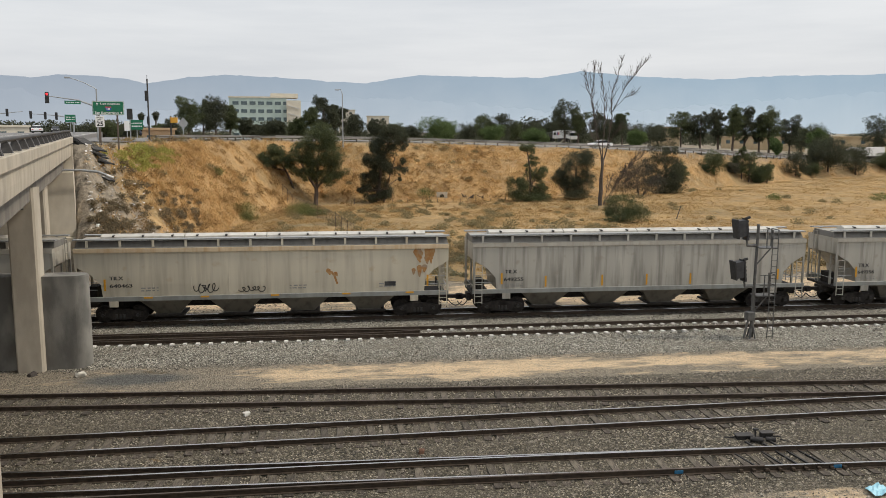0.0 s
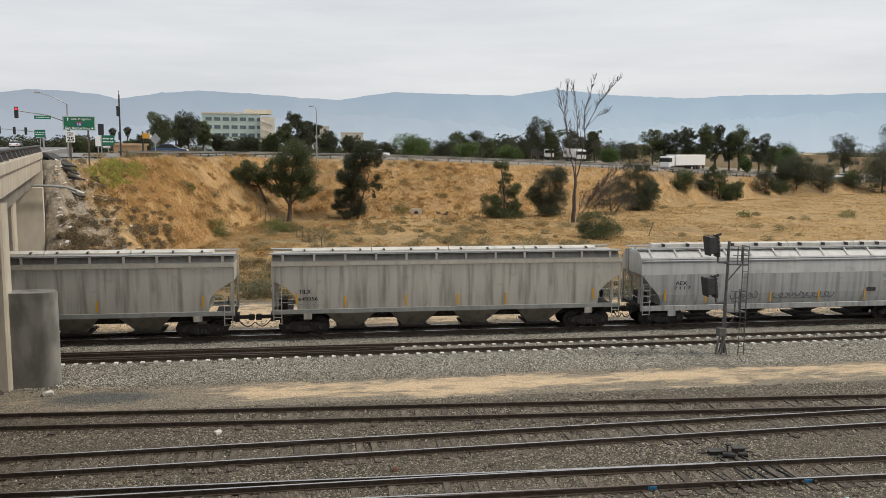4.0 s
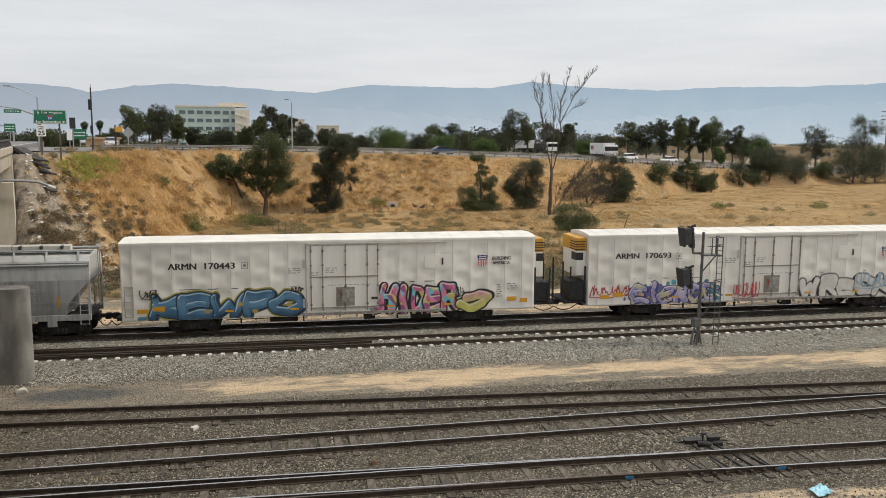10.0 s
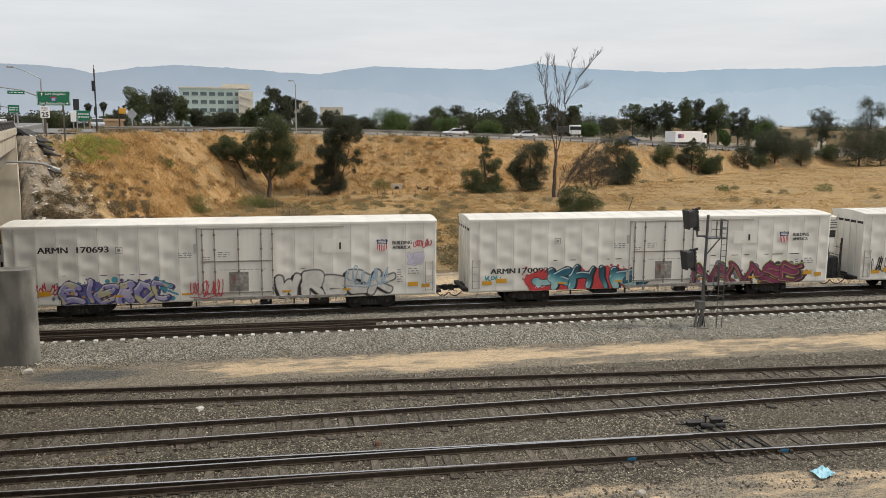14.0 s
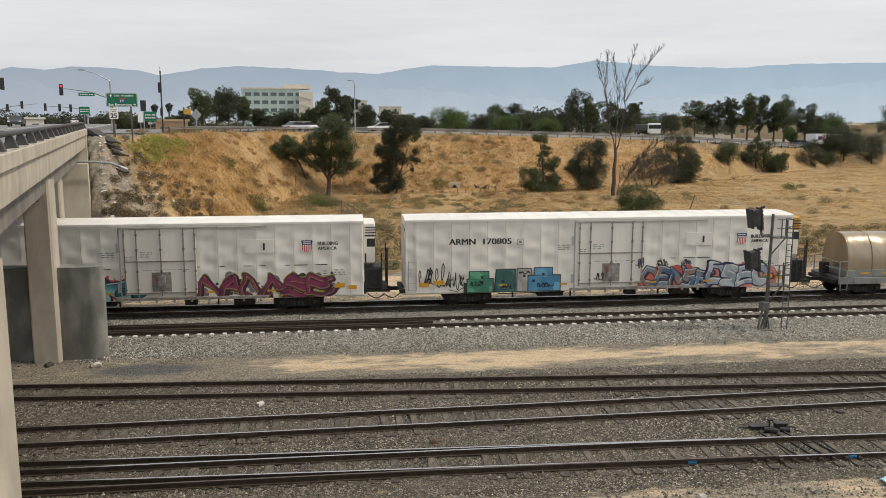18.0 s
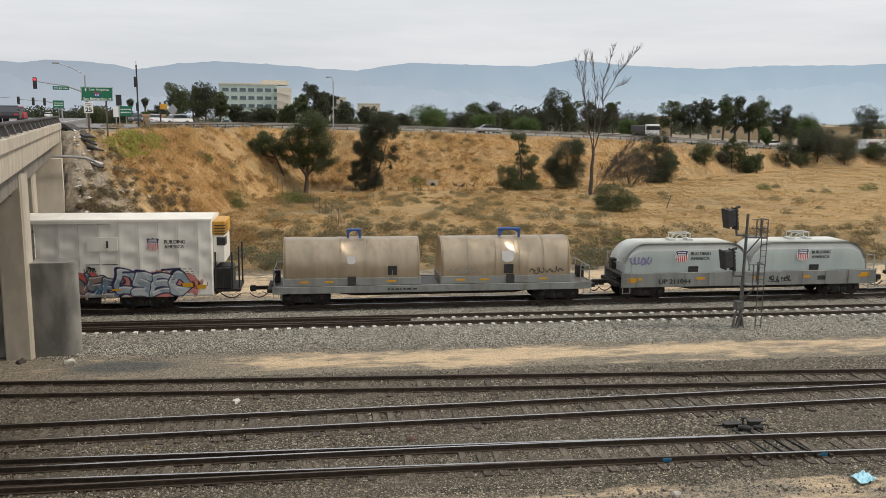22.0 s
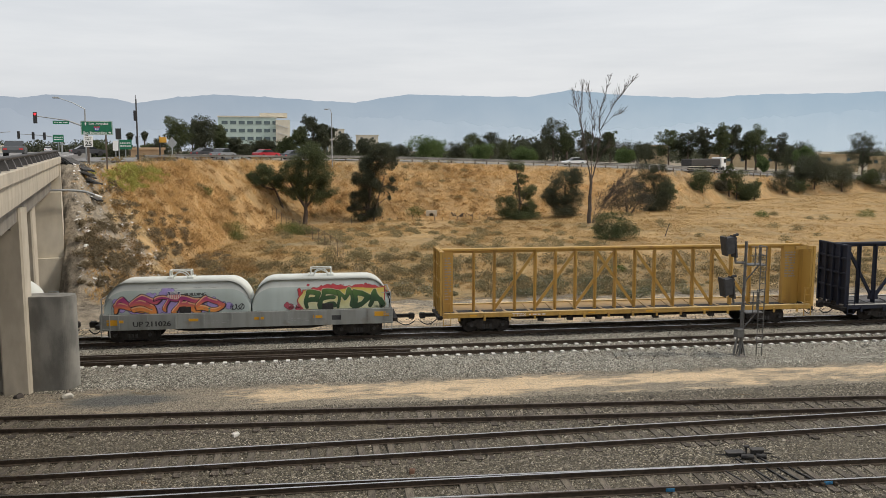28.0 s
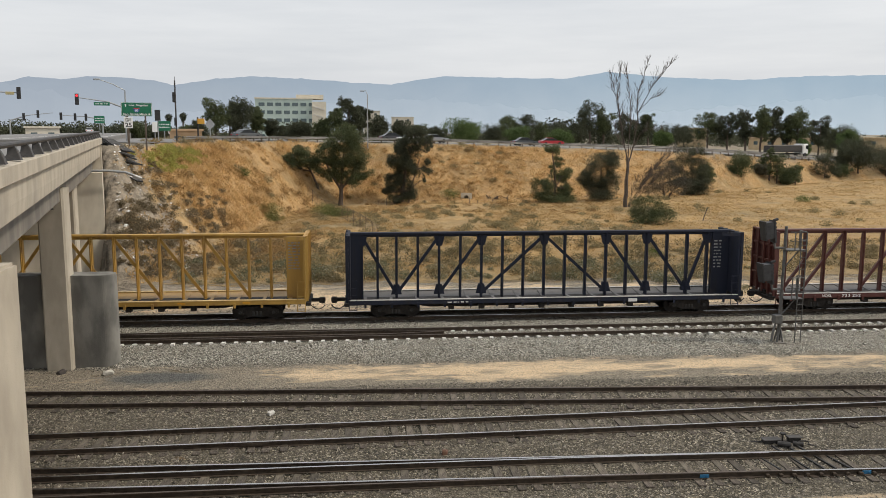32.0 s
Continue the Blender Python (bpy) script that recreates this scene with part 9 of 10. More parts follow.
def make_field_things():
    p = spot(7.22, 123.6)
    th = thing("headwall", "small pale concrete headwall with a round pipe hole", "headwall", m=pose(p.x, p.y, p.z - 0.3, 0, 0, -7))
    bm = bmesh.new()
    n = 20
    ring = [bm.verts.new((0.42 * math.cos(2 * math.pi * i / n), 0, 0.75 + 0.42 * math.sin(2 * math.pi * i / n))) for i in range(n)]
    out = [bm.verts.new((max(-0.95, min(0.95, 1.6 * math.cos(2 * math.pi * i / n))), 0, 0.75 + max(-0.9, min(0.85, 1.6 * math.sin(2 * math.pi * i / n))))) for i in range(n)]
    for i in range(n):
        bm.faces.new((ring[i], ring[(i + 1) % n], out[(i + 1) % n], out[i]))
    ex = bmesh.ops.extrude_face_region(bm, geom=bm.faces[:])
    bmesh.ops.translate(bm, verts=[v for v in ex["geom"] if isinstance(v, bmesh.types.BMVert)], vec=(0, 0.3, 0))
    for v in bm.verts:
        v.co.x, v.co.z = v.co.x * 0.85, v.co.z * 0.75
    part("wall", bm, CONCRETE_PALE, th)
    bm = bmesh.new()
    rod(bm, (0, 0.12, 0.56), (0, 1.5, 0.56), 0.28, 18)
    part("pipe", bm, BLACK, th)
    r = random.Random(3)
    p = spot(9.04, 124)
    th = thing("stump_pile", "dark heap of stumps and broken branches", "debris", m=pose(p.x, p.y, p.z))
    for k in range(9):
        bm = bmesh.new()
        a = Vector((r.uniform(-0.8, 4.5) if k > 2 else r.uniform(-0.5, 0.6), r.uniform(-0.5, 0.5), 0.0))
        rod(bm, a, a + Vector((r.uniform(-1.2, 1.2), r.uniform(-0.4, 0.4), r.uniform(0.25, 0.75))), r.uniform(0.10, 0.34) if k < 3 else 0.06, 7, 0.03)
        part("stump" if k < 3 else "branch", bm, BARK, th)
    fe = thing("chain_fence", "rusty chain-link fence that runs across the field", "fence")
    pts = [spot(-3.6, 113), spot(-2.67, 107), spot(-1.3, 94), spot(-0.1, 83), spot(1.2, 74)]
    wire = surf("rusty_fence_wire", (0.095, 0.066, 0.042), (0.16, 0.115, 0.075), 6, 0.8)
    for a, c in zip(pts, pts[1:]):
        for k in range(3):
            q = a.lerp(c, k / 3)
            bm = bmesh.new()
            rod(bm, q - Vector((0, 0, 0.2)), q + Vector((0, 0, 1.6)), 0.03, 6)
            part("fence_post", bm, wire, fe)
        bm = bmesh.new()
        n = 16
        for k in range(n):
            for s in (0, 1):
                q0, q1 = a.lerp(c, k / n), a.lerp(c, (k + 1) / n)
                beam(bm, q0 + Vector((0, 0, 0.05 + 1.45 * s)), q1 + Vector((0, 0, 1.5 - 1.45 * s)), 0.012, 0.012)
        beam(bm, a + Vector((0, 0, 1.55)), c + Vector((0, 0, 1.55)), 0.03, 0.03)
        part("mesh_panel", bm, wire, fe)
    fe = thing("wire_fence", "low fence of old wooden stakes along the slope's foot", "fence")
    for k in range(22):
        p = spot(1.2 + 0.52 * k, 117 + 0.25 * k)
        bm = bmesh.new()
        rod(bm, p - Vector((0, 0, 0.2)), p + Vector((r.uniform(-0.1, 0.1), 0, r.uniform(0.5, 0.9))), 0.035, 6)
        part("stake", bm, POST_WOOD, fe)
    p = spot(23.0, 101)
    bm = bmesh.new()
    rod(bm, (0, 0, -0.1), (0.5, 0, 1.5), 0.07, 6, 0.04)
    tagged(part("leaning_stake", bm, POST_WOOD, None, "", pose(*p)), "old leaning wooden stake in the grass", "stake")


    th = thing("broken_asphalt", "dark broken asphalt edge sliding down the slope by the bridge", "rubble")
    for k in range(11):
        p = spot(-16.1 + 0.13 * k + r.uniform(-0.1, 0.1), 74.5 - 0.25 * k + r.uniform(-1.2, 0.8))
        bm = bmesh.new()
        ln, w = r.uniform(0.6, 1.7), r.uniform(0.25, 0.6)
        prism(bm, [(-ln, -w), (-0.3 * ln, -w * 1.2), (ln * 0.8, -w * 0.7), (ln, w * 0.5), (0.1 * ln, w), (-ln * 0.9, w * 0.7)], "z", -0.05, 0.07)
        part("slab", bm, ASPHALT_OLD, th, m=pose(p.x, p.y, p.z + 0.12, r.uniform(-12, 12), r.uniform(12, 26), r.uniform(-40, -5)))


make_field_things()


# ---- signal mast beside the track ----
def make_signal():
    px, py = 21.07, 39.36
    th = thing("railway_signal", "grey railway signal mast with two hooded heads and a ladder", "railway signal", m=pose(px - 0.08, py, -0.25, 0, 0.4, 0))
    M = surf("grey_signal_paint", (0.085, 0.085, 0.083), (0.145, 0.145, 0.14), 5, 0.6, 0.3, stain=(0.11, 0.10, 0.09), stain_amt=0.5)
    bm = bmesh.new()
    rod(bm, (0, 0, 0.35), (0.0, 0, 2.6), 0.095, 12)
    rod(bm, (0.0, 0, 2.6), (0.03, 0, 5.85), 0.072, 12)
    part("mast", bm, M, th)
    bm = bmesh.new()
    box(bm, -0.30, 0.30, -0.30, 0.30, -0.35, -0.02, bevel=0.03)
    part("base", bm, CONCRETE_DARK, th)
    for sx, sy in ((-1, -1), (1, -1), (1, 1), (-1, 1)):
        bm = bmesh.new()
        beam(bm, (0.15 * sx, 0.15 * sy, -0.03), (0.05 * sx, 0.05 * sy, 0.62), 0.10, 0.06)
        part("foot", bm, M, th)
    bm = bmesh.new()
    rod(bm, (-0.42, -0.05, 0.0), (-0.28, 0, 0.65), 0.055, 8)
    rod(bm, (-0.28, 0, 0.65), (-0.18, 0, 1.0), 0.055, 8)
    part("cable_conduit", bm, M, th)
    bm = bmesh.new()
    box(bm, -0.42, -0.02, -0.35, 0.05, 0.95, 1.40, bevel=0.03)
    part("relay_box", bm, M, th)
    for z, dx in ((4.15, -0.55), (2.05, -0.65)):
        bm = bmesh.new()
        rod(bm, (0, 0, z + 0.62), (-0.52, 0, z + 0.62), 0.06, 8)
        rod(bm, (-0.50, 0, z + 0.60), (-0.58, 0, z + 1.05), 0.06, 8)
        arm = part("head_bracket", bm, M, th)
        bm = bmesh.new()
        # dark back plate seen edge-on, deep hood towards -x
        prism(bm, [(-0.55, z + 0.92), (-0.68, z + 1.95), (-0.76, z + 2.02), (-0.64, z + 0.90)], "y", -0.28, 0.28)
        prism(bm, [(-0.70, z + 1.14), (-1.06, z + 1.06), (-1.18, z + 1.88), (-0.76, z + 1.94)], "y", -0.27, 0.27)
        part("signal_head", bm, SIGNAL_GREY, th)
        bm = bmesh.new()
        for k in range(5):
            box(bm, -0.60 - 0.02 * k, -0.52 - 0.02 * k, -0.20, 0.20, z + 1.02 + k * 0.2, z + 1.12 + k * 0.2)
        rod(bm, (-0.78, -0.2, z + 2.02), (-0.55, -0.2, z + 2.08), 0.07, 8)
        part("lamp_door", bm, BLACK, th)
        bm = bmesh.new()
        prism(bm, [(-1.06, z + 1.0), (-1.12, z + 0.98), (-1.28, z + 1.94), (-1.20, z + 1.96)], "y", -0.30, 0.30)
        part("hood_edge", bm, BLACK, th)
    for z0, z1 in ((2.25, 3.3), (4.7, 5.6)):
        bm = bmesh.new()
        box(bm, 0.0, 0.98, -0.35, 0.35, z0 - 0.05, z0)
        part("platform", bm, M, th)
        bm = bmesh.new()
        for x, y in ((0.35, -0.35), (0.62, -0.35), (0.95, -0.35), (0.95, 0.35)):
            beam(bm, (x, y, z0), (x, y, z1), 0.045, 0.045)
        for z in (z1, (z0 + z1) / 2):
            beam(bm, (0.1, -0.35, z), (0.95, -0.35, z), 0.035, 0.035)
            beam(bm, (0.95, -0.35, z), (0.95, 0.35, z), 0.035, 0.035)
        beam(bm, (0.05, 0, z0 - 0.9), (0.8, 0, z0 - 0.03), 0.05, 0.05)
        split("railing", bm, M, th)
    bm = bmesh.new()
    for x in (0.62, 0.92):
        beam(bm, (x, -0.42, 0.0), (x, -0.42, 5.6), 0.035, 0.035)
    for k in range(18):
        beam(bm, (0.62, -0.42, 0.15 + 0.3 * k), (0.92, -0.42, 0.15 + 0.3 * k), 0.025, 0.025)
    part("ladder", bm, M, th)


SIGNAL_GREY = surf("dark_signal_paint", (0.028, 0.028, 0.030), (0.045, 0.045, 0.047), 5, 0.65)
make_signal()


# ---- turnout and small things in the yard ----
def make_yard():
    jb = thing("rail_joints", "rusty bolted joint bars on the yard rails", "rail joint", kind="structure")
    blue = surf("blue_marking_paint", (0.015, 0.12, 0.25), (0.03, 0.18, 0.33), 8, 0.7)
    for line, x, s, mat in ((lambda x: 31.62 - 0.0604 * x, 14.5, 1, RAIL_RUST), (lambda x: 31.62 - 0.0604 * x, 16.2, -1, RAIL_RUST), (lambda x: 27.81 + 0.0237 * x, -3.6, -1, RAIL_RUST), (lambda x: 27.81 + 0.0237 * x, -0.8, 1, RAIL_RUST), (lambda x: 24.23 - 0.03 * x, -0.6, 1, RAIL_RUST), (lambda x: 24.23 - 0.03 * x, 1.2, -1, RAIL_RUST),
                            (lambda x: 24.23 - 0.03 * x, 10.25, -1, blue), (lambda x: 24.23 - 0.03 * x, 15.35, -1, blue)):
        bm = bmesh.new()
        w = 0.14 if mat is blue else 0.46
        y = line(x) + s * 0.7525
        box(bm, -w, w, -0.060, -0.038, -0.150, -0.045, bevel=0.006)
        for k in (-0.36, -0.22, -0.08, 0.08, 0.22, 0.36):
            if abs(k) < w:
                rod(bm, (k, -0.085, -0.10), (k, -0.058, -0.10), 0.022, 6)
        part("joint_bar", bm, mat, jb, "blue painted joint bar" if mat is blue else "", m=pose(x, y, 0.004, 0, 0, math.degrees(math.atan(line(1) - line(0)))))
    th = thing("turnout", "switch rails and closure rails of a yard turnout", "railway track", kind="structure")
    for s, off in ((1, 0.0), (-1, 0.0)):
        pts = []
        for k in range(13):
            x = 13.0 - 3.3 * k
            dy = -0.0025 * (13.0 - x) ** 2 * 0.55 if x > 0 else -0.0025 * 13 * 13 * 0.55 - (-x) * 0.036
            pts.append((x, 24.23 - 0.03 * x + s * 0.7525 * 0.93 + dy - (0.02 if s > 0 else 0.05)))
        bm = bmesh.new()
        rail_mesh(bm, [(p[0], p[1]) for p in pts])
        o = part("switch_rail", bm, [RAIL_RUST, RAIL_SHINE if s > 0 else RAIL_DULL], th)
        o.location.z = 0.012
    mc = thing("switch_machine", "dark grey switch machine beside the turnout", "switch machine", m=pose(14.0, 25.72, -0.2, 0, 0, -2))
    grease = surf("greasy_black_iron", (0.018, 0.017, 0.017), (0.045, 0.043, 0.041), 6, 0.6, 0.3)
    for x0, x1, y0, y1, z1, nm in ((-0.62, 0.02, -0.10, 0.24, 0.17, "gear_box"), (0.30, 0.80, 0.02, 0.30, 0.20, "motor_box")):
        bm = bmesh.new()
        box(bm, x0 + 0.05, x1 - 0.05, y0 + 0.04, y1 - 0.04, 0.0, z1 - 0.03)
        bx = part(nm, bm, grease, mc)
        bm = bmesh.new()
        box(bm, x0, x1, y0, y1, z1 - 0.03, z1, bevel=0.01)
        part("lid", bm, STEEL_DARK, bx)
    bm = bmesh.new()
    rod(bm, (-0.20, -0.22, 0.09), (0.18, -0.36, 0.09), 0.10, 12)
    part("motor", bm, grease, mc)
    bm = bmesh.new()
    rod(bm, (0.36, -0.18, 0.07), (0.66, -0.30, 0.07), 0.08, 12)
    part("crank_case", bm, grease, mc)
    bm = bmesh.new()
    rod(bm, (0.17, 0.2, 0.0), (0.17, 0.2, 0.28), 0.03, 8)
    box(bm, 0.09, 0.27, 0.14, 0.26, 0.24, 0.31, bevel=0.015)
    part("target", bm, BLACK, mc)
    bm = bmesh.new()
    for k in range(9):
        a0, a1 = 0.35 * k, 0.35 * (k + 1)
        rod(bm, (0.75 + 0.16 * math.cos(a0), -0.15 + 0.12 * math.sin(a0), 0.10), (0.75 + 0.16 * math.cos(a1), -0.15 + 0.12 * math.sin(a1), 0.10), 0.02, 6)
    rod(bm, (-0.62, 0.1, 0.06), (-0.95, 0.16, 0.02), 0.025, 6)
    rod(bm, (0.85, -0.2, 0.06), (1.1, -0.35, 0.0), 0.025, 6)
    part("conduit", bm, grease, mc)
    bm = bmesh.new()
    for x, a, c in ((-0.4, -0.25, -2.3), (0.1, -0.3, -2.45), (0.45, -0.3, -2.2), (-1.3, -0.95, -2.35), (0.95, -1.0, -2.4)):
        beam(bm, (x, a, 0.03), (x + 0.30, c, 0.03), 0.06, 0.05)
    split("throw_rod", bm, grease, mc)
    bm = bmesh.new()
    for k in range(9):
        x = -1.7 + 0.42 * k
        box(bm, x - 0.05, x + 0.07, -2.78, -2.64, 0.03, 0.13, bevel=0.015)
    split("rail_brace", bm, RAIL_RUST, mc)
    bm = bmesh.new()
    for x in (-0.55, 0.35):
        box(bm, x - 0.12, x + 0.12, -2.7, 0.5, -0.14, 0.0)
    part("long_tie", bm, TIE_WOOD, mc)
    r = random.Random(6)
    bm = bmesh.new()
    n = 7
    g = [[bm.verts.new((0.11 * i + r.uniform(-0.02, 0.02), 0.10 * j + 0.05 * i, 0.05 + r.uniform(0, 0.07))) for j in range(n)] for i in range(n)]
    for i in range(n - 1):
        for j in range(n - 1):
            bm.faces.new((g[i][j], g[i + 1][j], g[i + 1][j + 1], g[i][j + 1]))
    ex = bmesh.ops.extrude_face_region(bm, geom=bm.faces[:])
    bmesh.ops.translate(bm, verts=[v for v in ex["geom"] if isinstance(v, bmesh.types.BMVert)], vec=(0, 0, 0.01))
    tagged(part("plastic_bag", bm, surf("pale_blue_plastic", (0.22, 0.50, 0.62), (0.38, 0.64, 0.74), 6, 0.45), None, "", pose(15.2, 20.8, -0.19)), "crumpled pale blue plastic bag on the dirt", "litter")
    for x, y, c, lab, s in ((2.63, 25.87, (0.13, 0.065, 0.038), "reddish-brown stone between the tracks", 0.13), (-4.6, 31.4, (0.7, 0.69, 0.66), "white scrap of rubbish on the rail bed", 0.10), (-3.4, 30.2, (0.6, 0.58, 0.54), "pale stone block between the tracks", 0.13), (-11.2, 37.0, (0.6, 0.57, 0.5), "pale broken stone beside the pier", 0.2), (-13.3, 37.2, (0.06, 0.05, 0.045), "dark lump of scrap beside the pier", 0.2), (9.6, 20.9, (0.45, 0.42, 0.38), "pale stone on the dirt", 0.13)):
        bm = bmesh.new()
        box(bm, -s, s, -s * 0.7, s * 0.7, -0.05, s * 0.9, bevel=s * 0.3)
        for v in bm.verts:
            v.co += Vector((r.uniform(-1, 1), r.uniform(-1, 1), r.uniform(-1, 1))) * s * 0.2
        tagged(part("rubbish", bm, surf("rubbish", c, tuple(q * 0.75 for q in c), 8, 0.8), None, "", pose(x, y, float(height(np.array(x), np.array(y))) + 0.02, 0, 0, r.uniform(0, 90))), lab, "litter")
    # loose ballast stones near the tracks
    rng = np.random.RandomState(4)
    n = 38000
    y = np.concatenate([rng.uniform(20.5, 34.5, int(n * 0.62)), rng.uniform(37.5, 51, n - int(n * 0.62))])
    x = rng.uniform(-22, 34, n) * (0.35 + y / 62)
    z = height(x, y)
    s = rng.uniform(0.02, 0.05, n)
    base = np.array([(-1, -0.7, -0.4), (1, -0.8, -0.4), (0.8, 0.9, -0.4), (-0.7, 0.8, -0.4), (0.1, 0.0, 0.9), (0.5, 0.5, 0.5)])
    V = (base[None, :5] + rng.uniform(-0.35, 0.35, (n, 5, 3))) * s[:, None, None] + np.stack([x, y, z + 0.01], -1)[:, None, :]
    f = np.array([(0, 1, 4), (1, 2, 4), (2, 3, 4), (3, 0, 4)])
    F = (np.arange(n)[:, None, None] * 5 + f[None]).reshape(-1, 3)
    me = bpy.data.meshes.new("loose_ballast")
    me.from_pydata(V.reshape(-1, 3).tolist(), [], F.tolist())
    me.materials.append(leaf_material("ballast_stones", (0.040, 0.035, 0.027), (0.30, 0.265, 0.212), (0.52, 0.47, 0.39), thin=0))
    tagged(new("loose_ballast", me), "loose grey ballast stones", "ballast", kind="stuff")


make_yard()


# ---- signs, signals and lamps at the junction ----
SIGN_GREEN = surf("green_sign_sheet", (0.0, 0.11, 0.055), (0.005, 0.14, 0.07), 2, 0.5)
SIGN_WHITE = flat("white_sign_sheet", (0.75, 0.75, 0.73), 0.5)
LENS_RED, LENS_DARK = flat("red_signal_lens", (0.9, 0.03, 0.04), 0.3, glow=1.2), flat("dark_lens", (0.02, 0.02, 0.02), 0.3)


def facing(p):
    """The turn that lets a thing's -y side look back to the origin."""
    return -math.degrees(math.atan2(p.x, p.y))


def signal_head(th, x, z, lit=None, y=0.0, s=1.0):
    bm = bmesh.new()
    box(bm, x - 0.17 * s, x + 0.17 * s, y - 0.12, y + 0.12, z - 0.52 * s, z + 0.52 * s, bevel=0.03)
    h = part("signal_head", bm, BLACK, th)
    for k in range(3):
        bm = bmesh.new()
        rod(bm, (x, y - 0.125, z + (0.33 - 0.33 * k) * s), (x, y - 0.15, z + (0.33 - 0.33 * k) * s), 0.11 * s, 12)
        part("lens", bm, LENS_RED if lit == k else LENS_DARK, h)
    return h


def make_junction():
    p = spot(-14.35, 79, 8.7)
    th = thing("guide_sign", "green road sign with white route arrows on two posts", "road sign", m=pose(p.x, p.y, 0, 0, 0, facing(p)))
    bm = bmesh.new()
    box(bm, -1.28, 1.28, -0.03, 0.03, 11.47, 12.66, bevel=0.02)
    panel = part("panel", bm, SIGN_GREEN, th)
    bm = bmesh.new()
    for a, b, c, d in ((-1.25, 1.25, 12.61, 12.635), (-1.25, 1.25, 11.495, 11.52), (-1.25, -1.225, 11.52, 12.61), (1.225, 1.25, 11.52, 12.61)):
        box(bm, a, b, -0.037, -0.031, c, d)
    part("border", bm, SIGN_WHITE, panel)
    lettering(panel, "Los Angeles", -0.62, 0.95, 12.30, 12.52, SIGN_WHITE, y=-0.04, bold=0.01)
    lettering(panel, "San Bernardino", -1.10, 0.82, 11.56, 11.76, SIGN_WHITE, y=-0.04, bold=0.01)
    bm = bmesh.new()
    prism(bm, [(-0.92, 12.28), (-0.86, 12.28), (-0.86, 12.42), (-0.80, 12.42), (-0.89, 12.54), (-0.98, 12.42), (-0.92, 12.42)], "y", -0.042, -0.036)
    prism(bm, [(0.92, 11.63), (1.02, 11.63), (1.02, 11.57), (1.15, 11.66), (1.02, 11.75), (1.02, 11.69), (0.92, 11.69)], "y", -0.042, -0.036)
    part("arrow", bm, SIGN_WHITE, panel)
    bm = bmesh.new()
    prism(bm, [(-0.22, 12.2), (-0.26, 12.05), (-0.16, 11.86), (0, 11.80), (0.16, 11.86), (0.26, 12.05), (0.22, 12.2), (0.0, 12.17)], "y", -0.044, -0.036)
    part("route_shield", bm, flat("route_blue", (0.03, 0.08, 0.32)), panel)
    bm = bmesh.new()
    prism(bm, [(-0.22, 12.2), (-0.24, 12.1), (0.24, 12.1), (0.22, 12.2), (0.0, 12.17)], "y", -0.048, -0.0445)
    part("shield_band", bm, RED, panel)
    lettering(panel, "10", -0.13, 0.13, 11.87, 12.07, SIGN_WHITE, y=-0.05, bold=0.02)
    for x in (-0.80, 0.70):
        bm = bmesh.new()
        box(bm, x - 0.07, x + 0.07, 0.04, 0.18, 7.6, 12.5)
        part("post", bm, POST_WOOD, th)
    p = spot(-14.88, 78, 8.7)
    th = thing("speed_sign", "white speed limit sign below the guide sign", "road sign", m=pose(p.x, p.y, 0, 0, 0, facing(p)))
    bm = bmesh.new()
    box(bm, -0.36, 0.36, -0.02, 0.02, 10.42, 11.36, bevel=0.015)
    pl = part("panel", bm, SIGN_WHITE, th)
    lettering(pl, "SPEED", -0.26, 0.26, 11.16, 11.28, STENCIL, y=-0.025)
    lettering(pl, "LIMIT", -0.22, 0.22, 10.99, 11.11, STENCIL, y=-0.025)
    lettering(pl, "25", -0.27, 0.27, 10.50, 10.90, STENCIL, y=-0.025, bold=0.03)
    bm = bmesh.new()
    box(bm, -0.06, 0.06, 0.025, 0.14, 7.9, 11.3)
    part("post", bm, POST_WOOD, th)
    # street lamps
    for b, d, top, arm, lab in ((-15.0, 100, 2.75, -2.6, "tall street lamp at the junction"), (0.48, 132, 2.62, -0.55, "tall street lamp by the ramp")):
        p = spot(b, d)
        z1 = rise(d, top)
        th = thing("street_lamp", lab, "street lamp", m=pose(p.x, p.y, 0, 0, 0, facing(p)))
        bm = bmesh.new()
        rod(bm, (0, 0, p.z - 0.2), (0, 0, z1 - 0.4), 0.10, 8, 0.07)
        part("pole", bm, GALV, th)
        bm = bmesh.new()
        rod(bm, (0, 0, z1 - 0.4), (arm * 0.45, 0, z1 + 0.25), 0.05, 6)
        rod(bm, (arm * 0.45, 0, z1 + 0.25), (arm, 0, z1 + (0.75 if b < -10 else 0.2)), 0.045, 6)
        part("arm", bm, GALV, th)
        bm = bmesh.new()
        box(bm, arm - 0.55, arm + 0.1, -0.15, 0.15, z1 + (0.66 if b < -10 else 0.1), z1 + (0.84 if b < -10 else 0.26), bevel=0.04)
        part("lamp_head", bm, GALV, th)
    # signal pole with its heads
    p = spot(-11.97, 92)
    th = thing("signal_pole", "slim dark pole with traffic signal heads", "traffic signal", m=pose(p.x, p.y, 0, 0, 0, facing(p)))
    bm = bmesh.new()
    rod(bm, (0, 0, p.z - 0.2), (0, 0, rise(92, 3.2)), 0.09, 8, 0.07)
    rod(bm, (0, 0, rise(92, 3.2)), (0, 0, rise(92, 3.45)), 0.025, 6)
    part("pole", bm, STEEL_DARK, th)
    signal_head(th, -0.12, rise(92, 2.15))
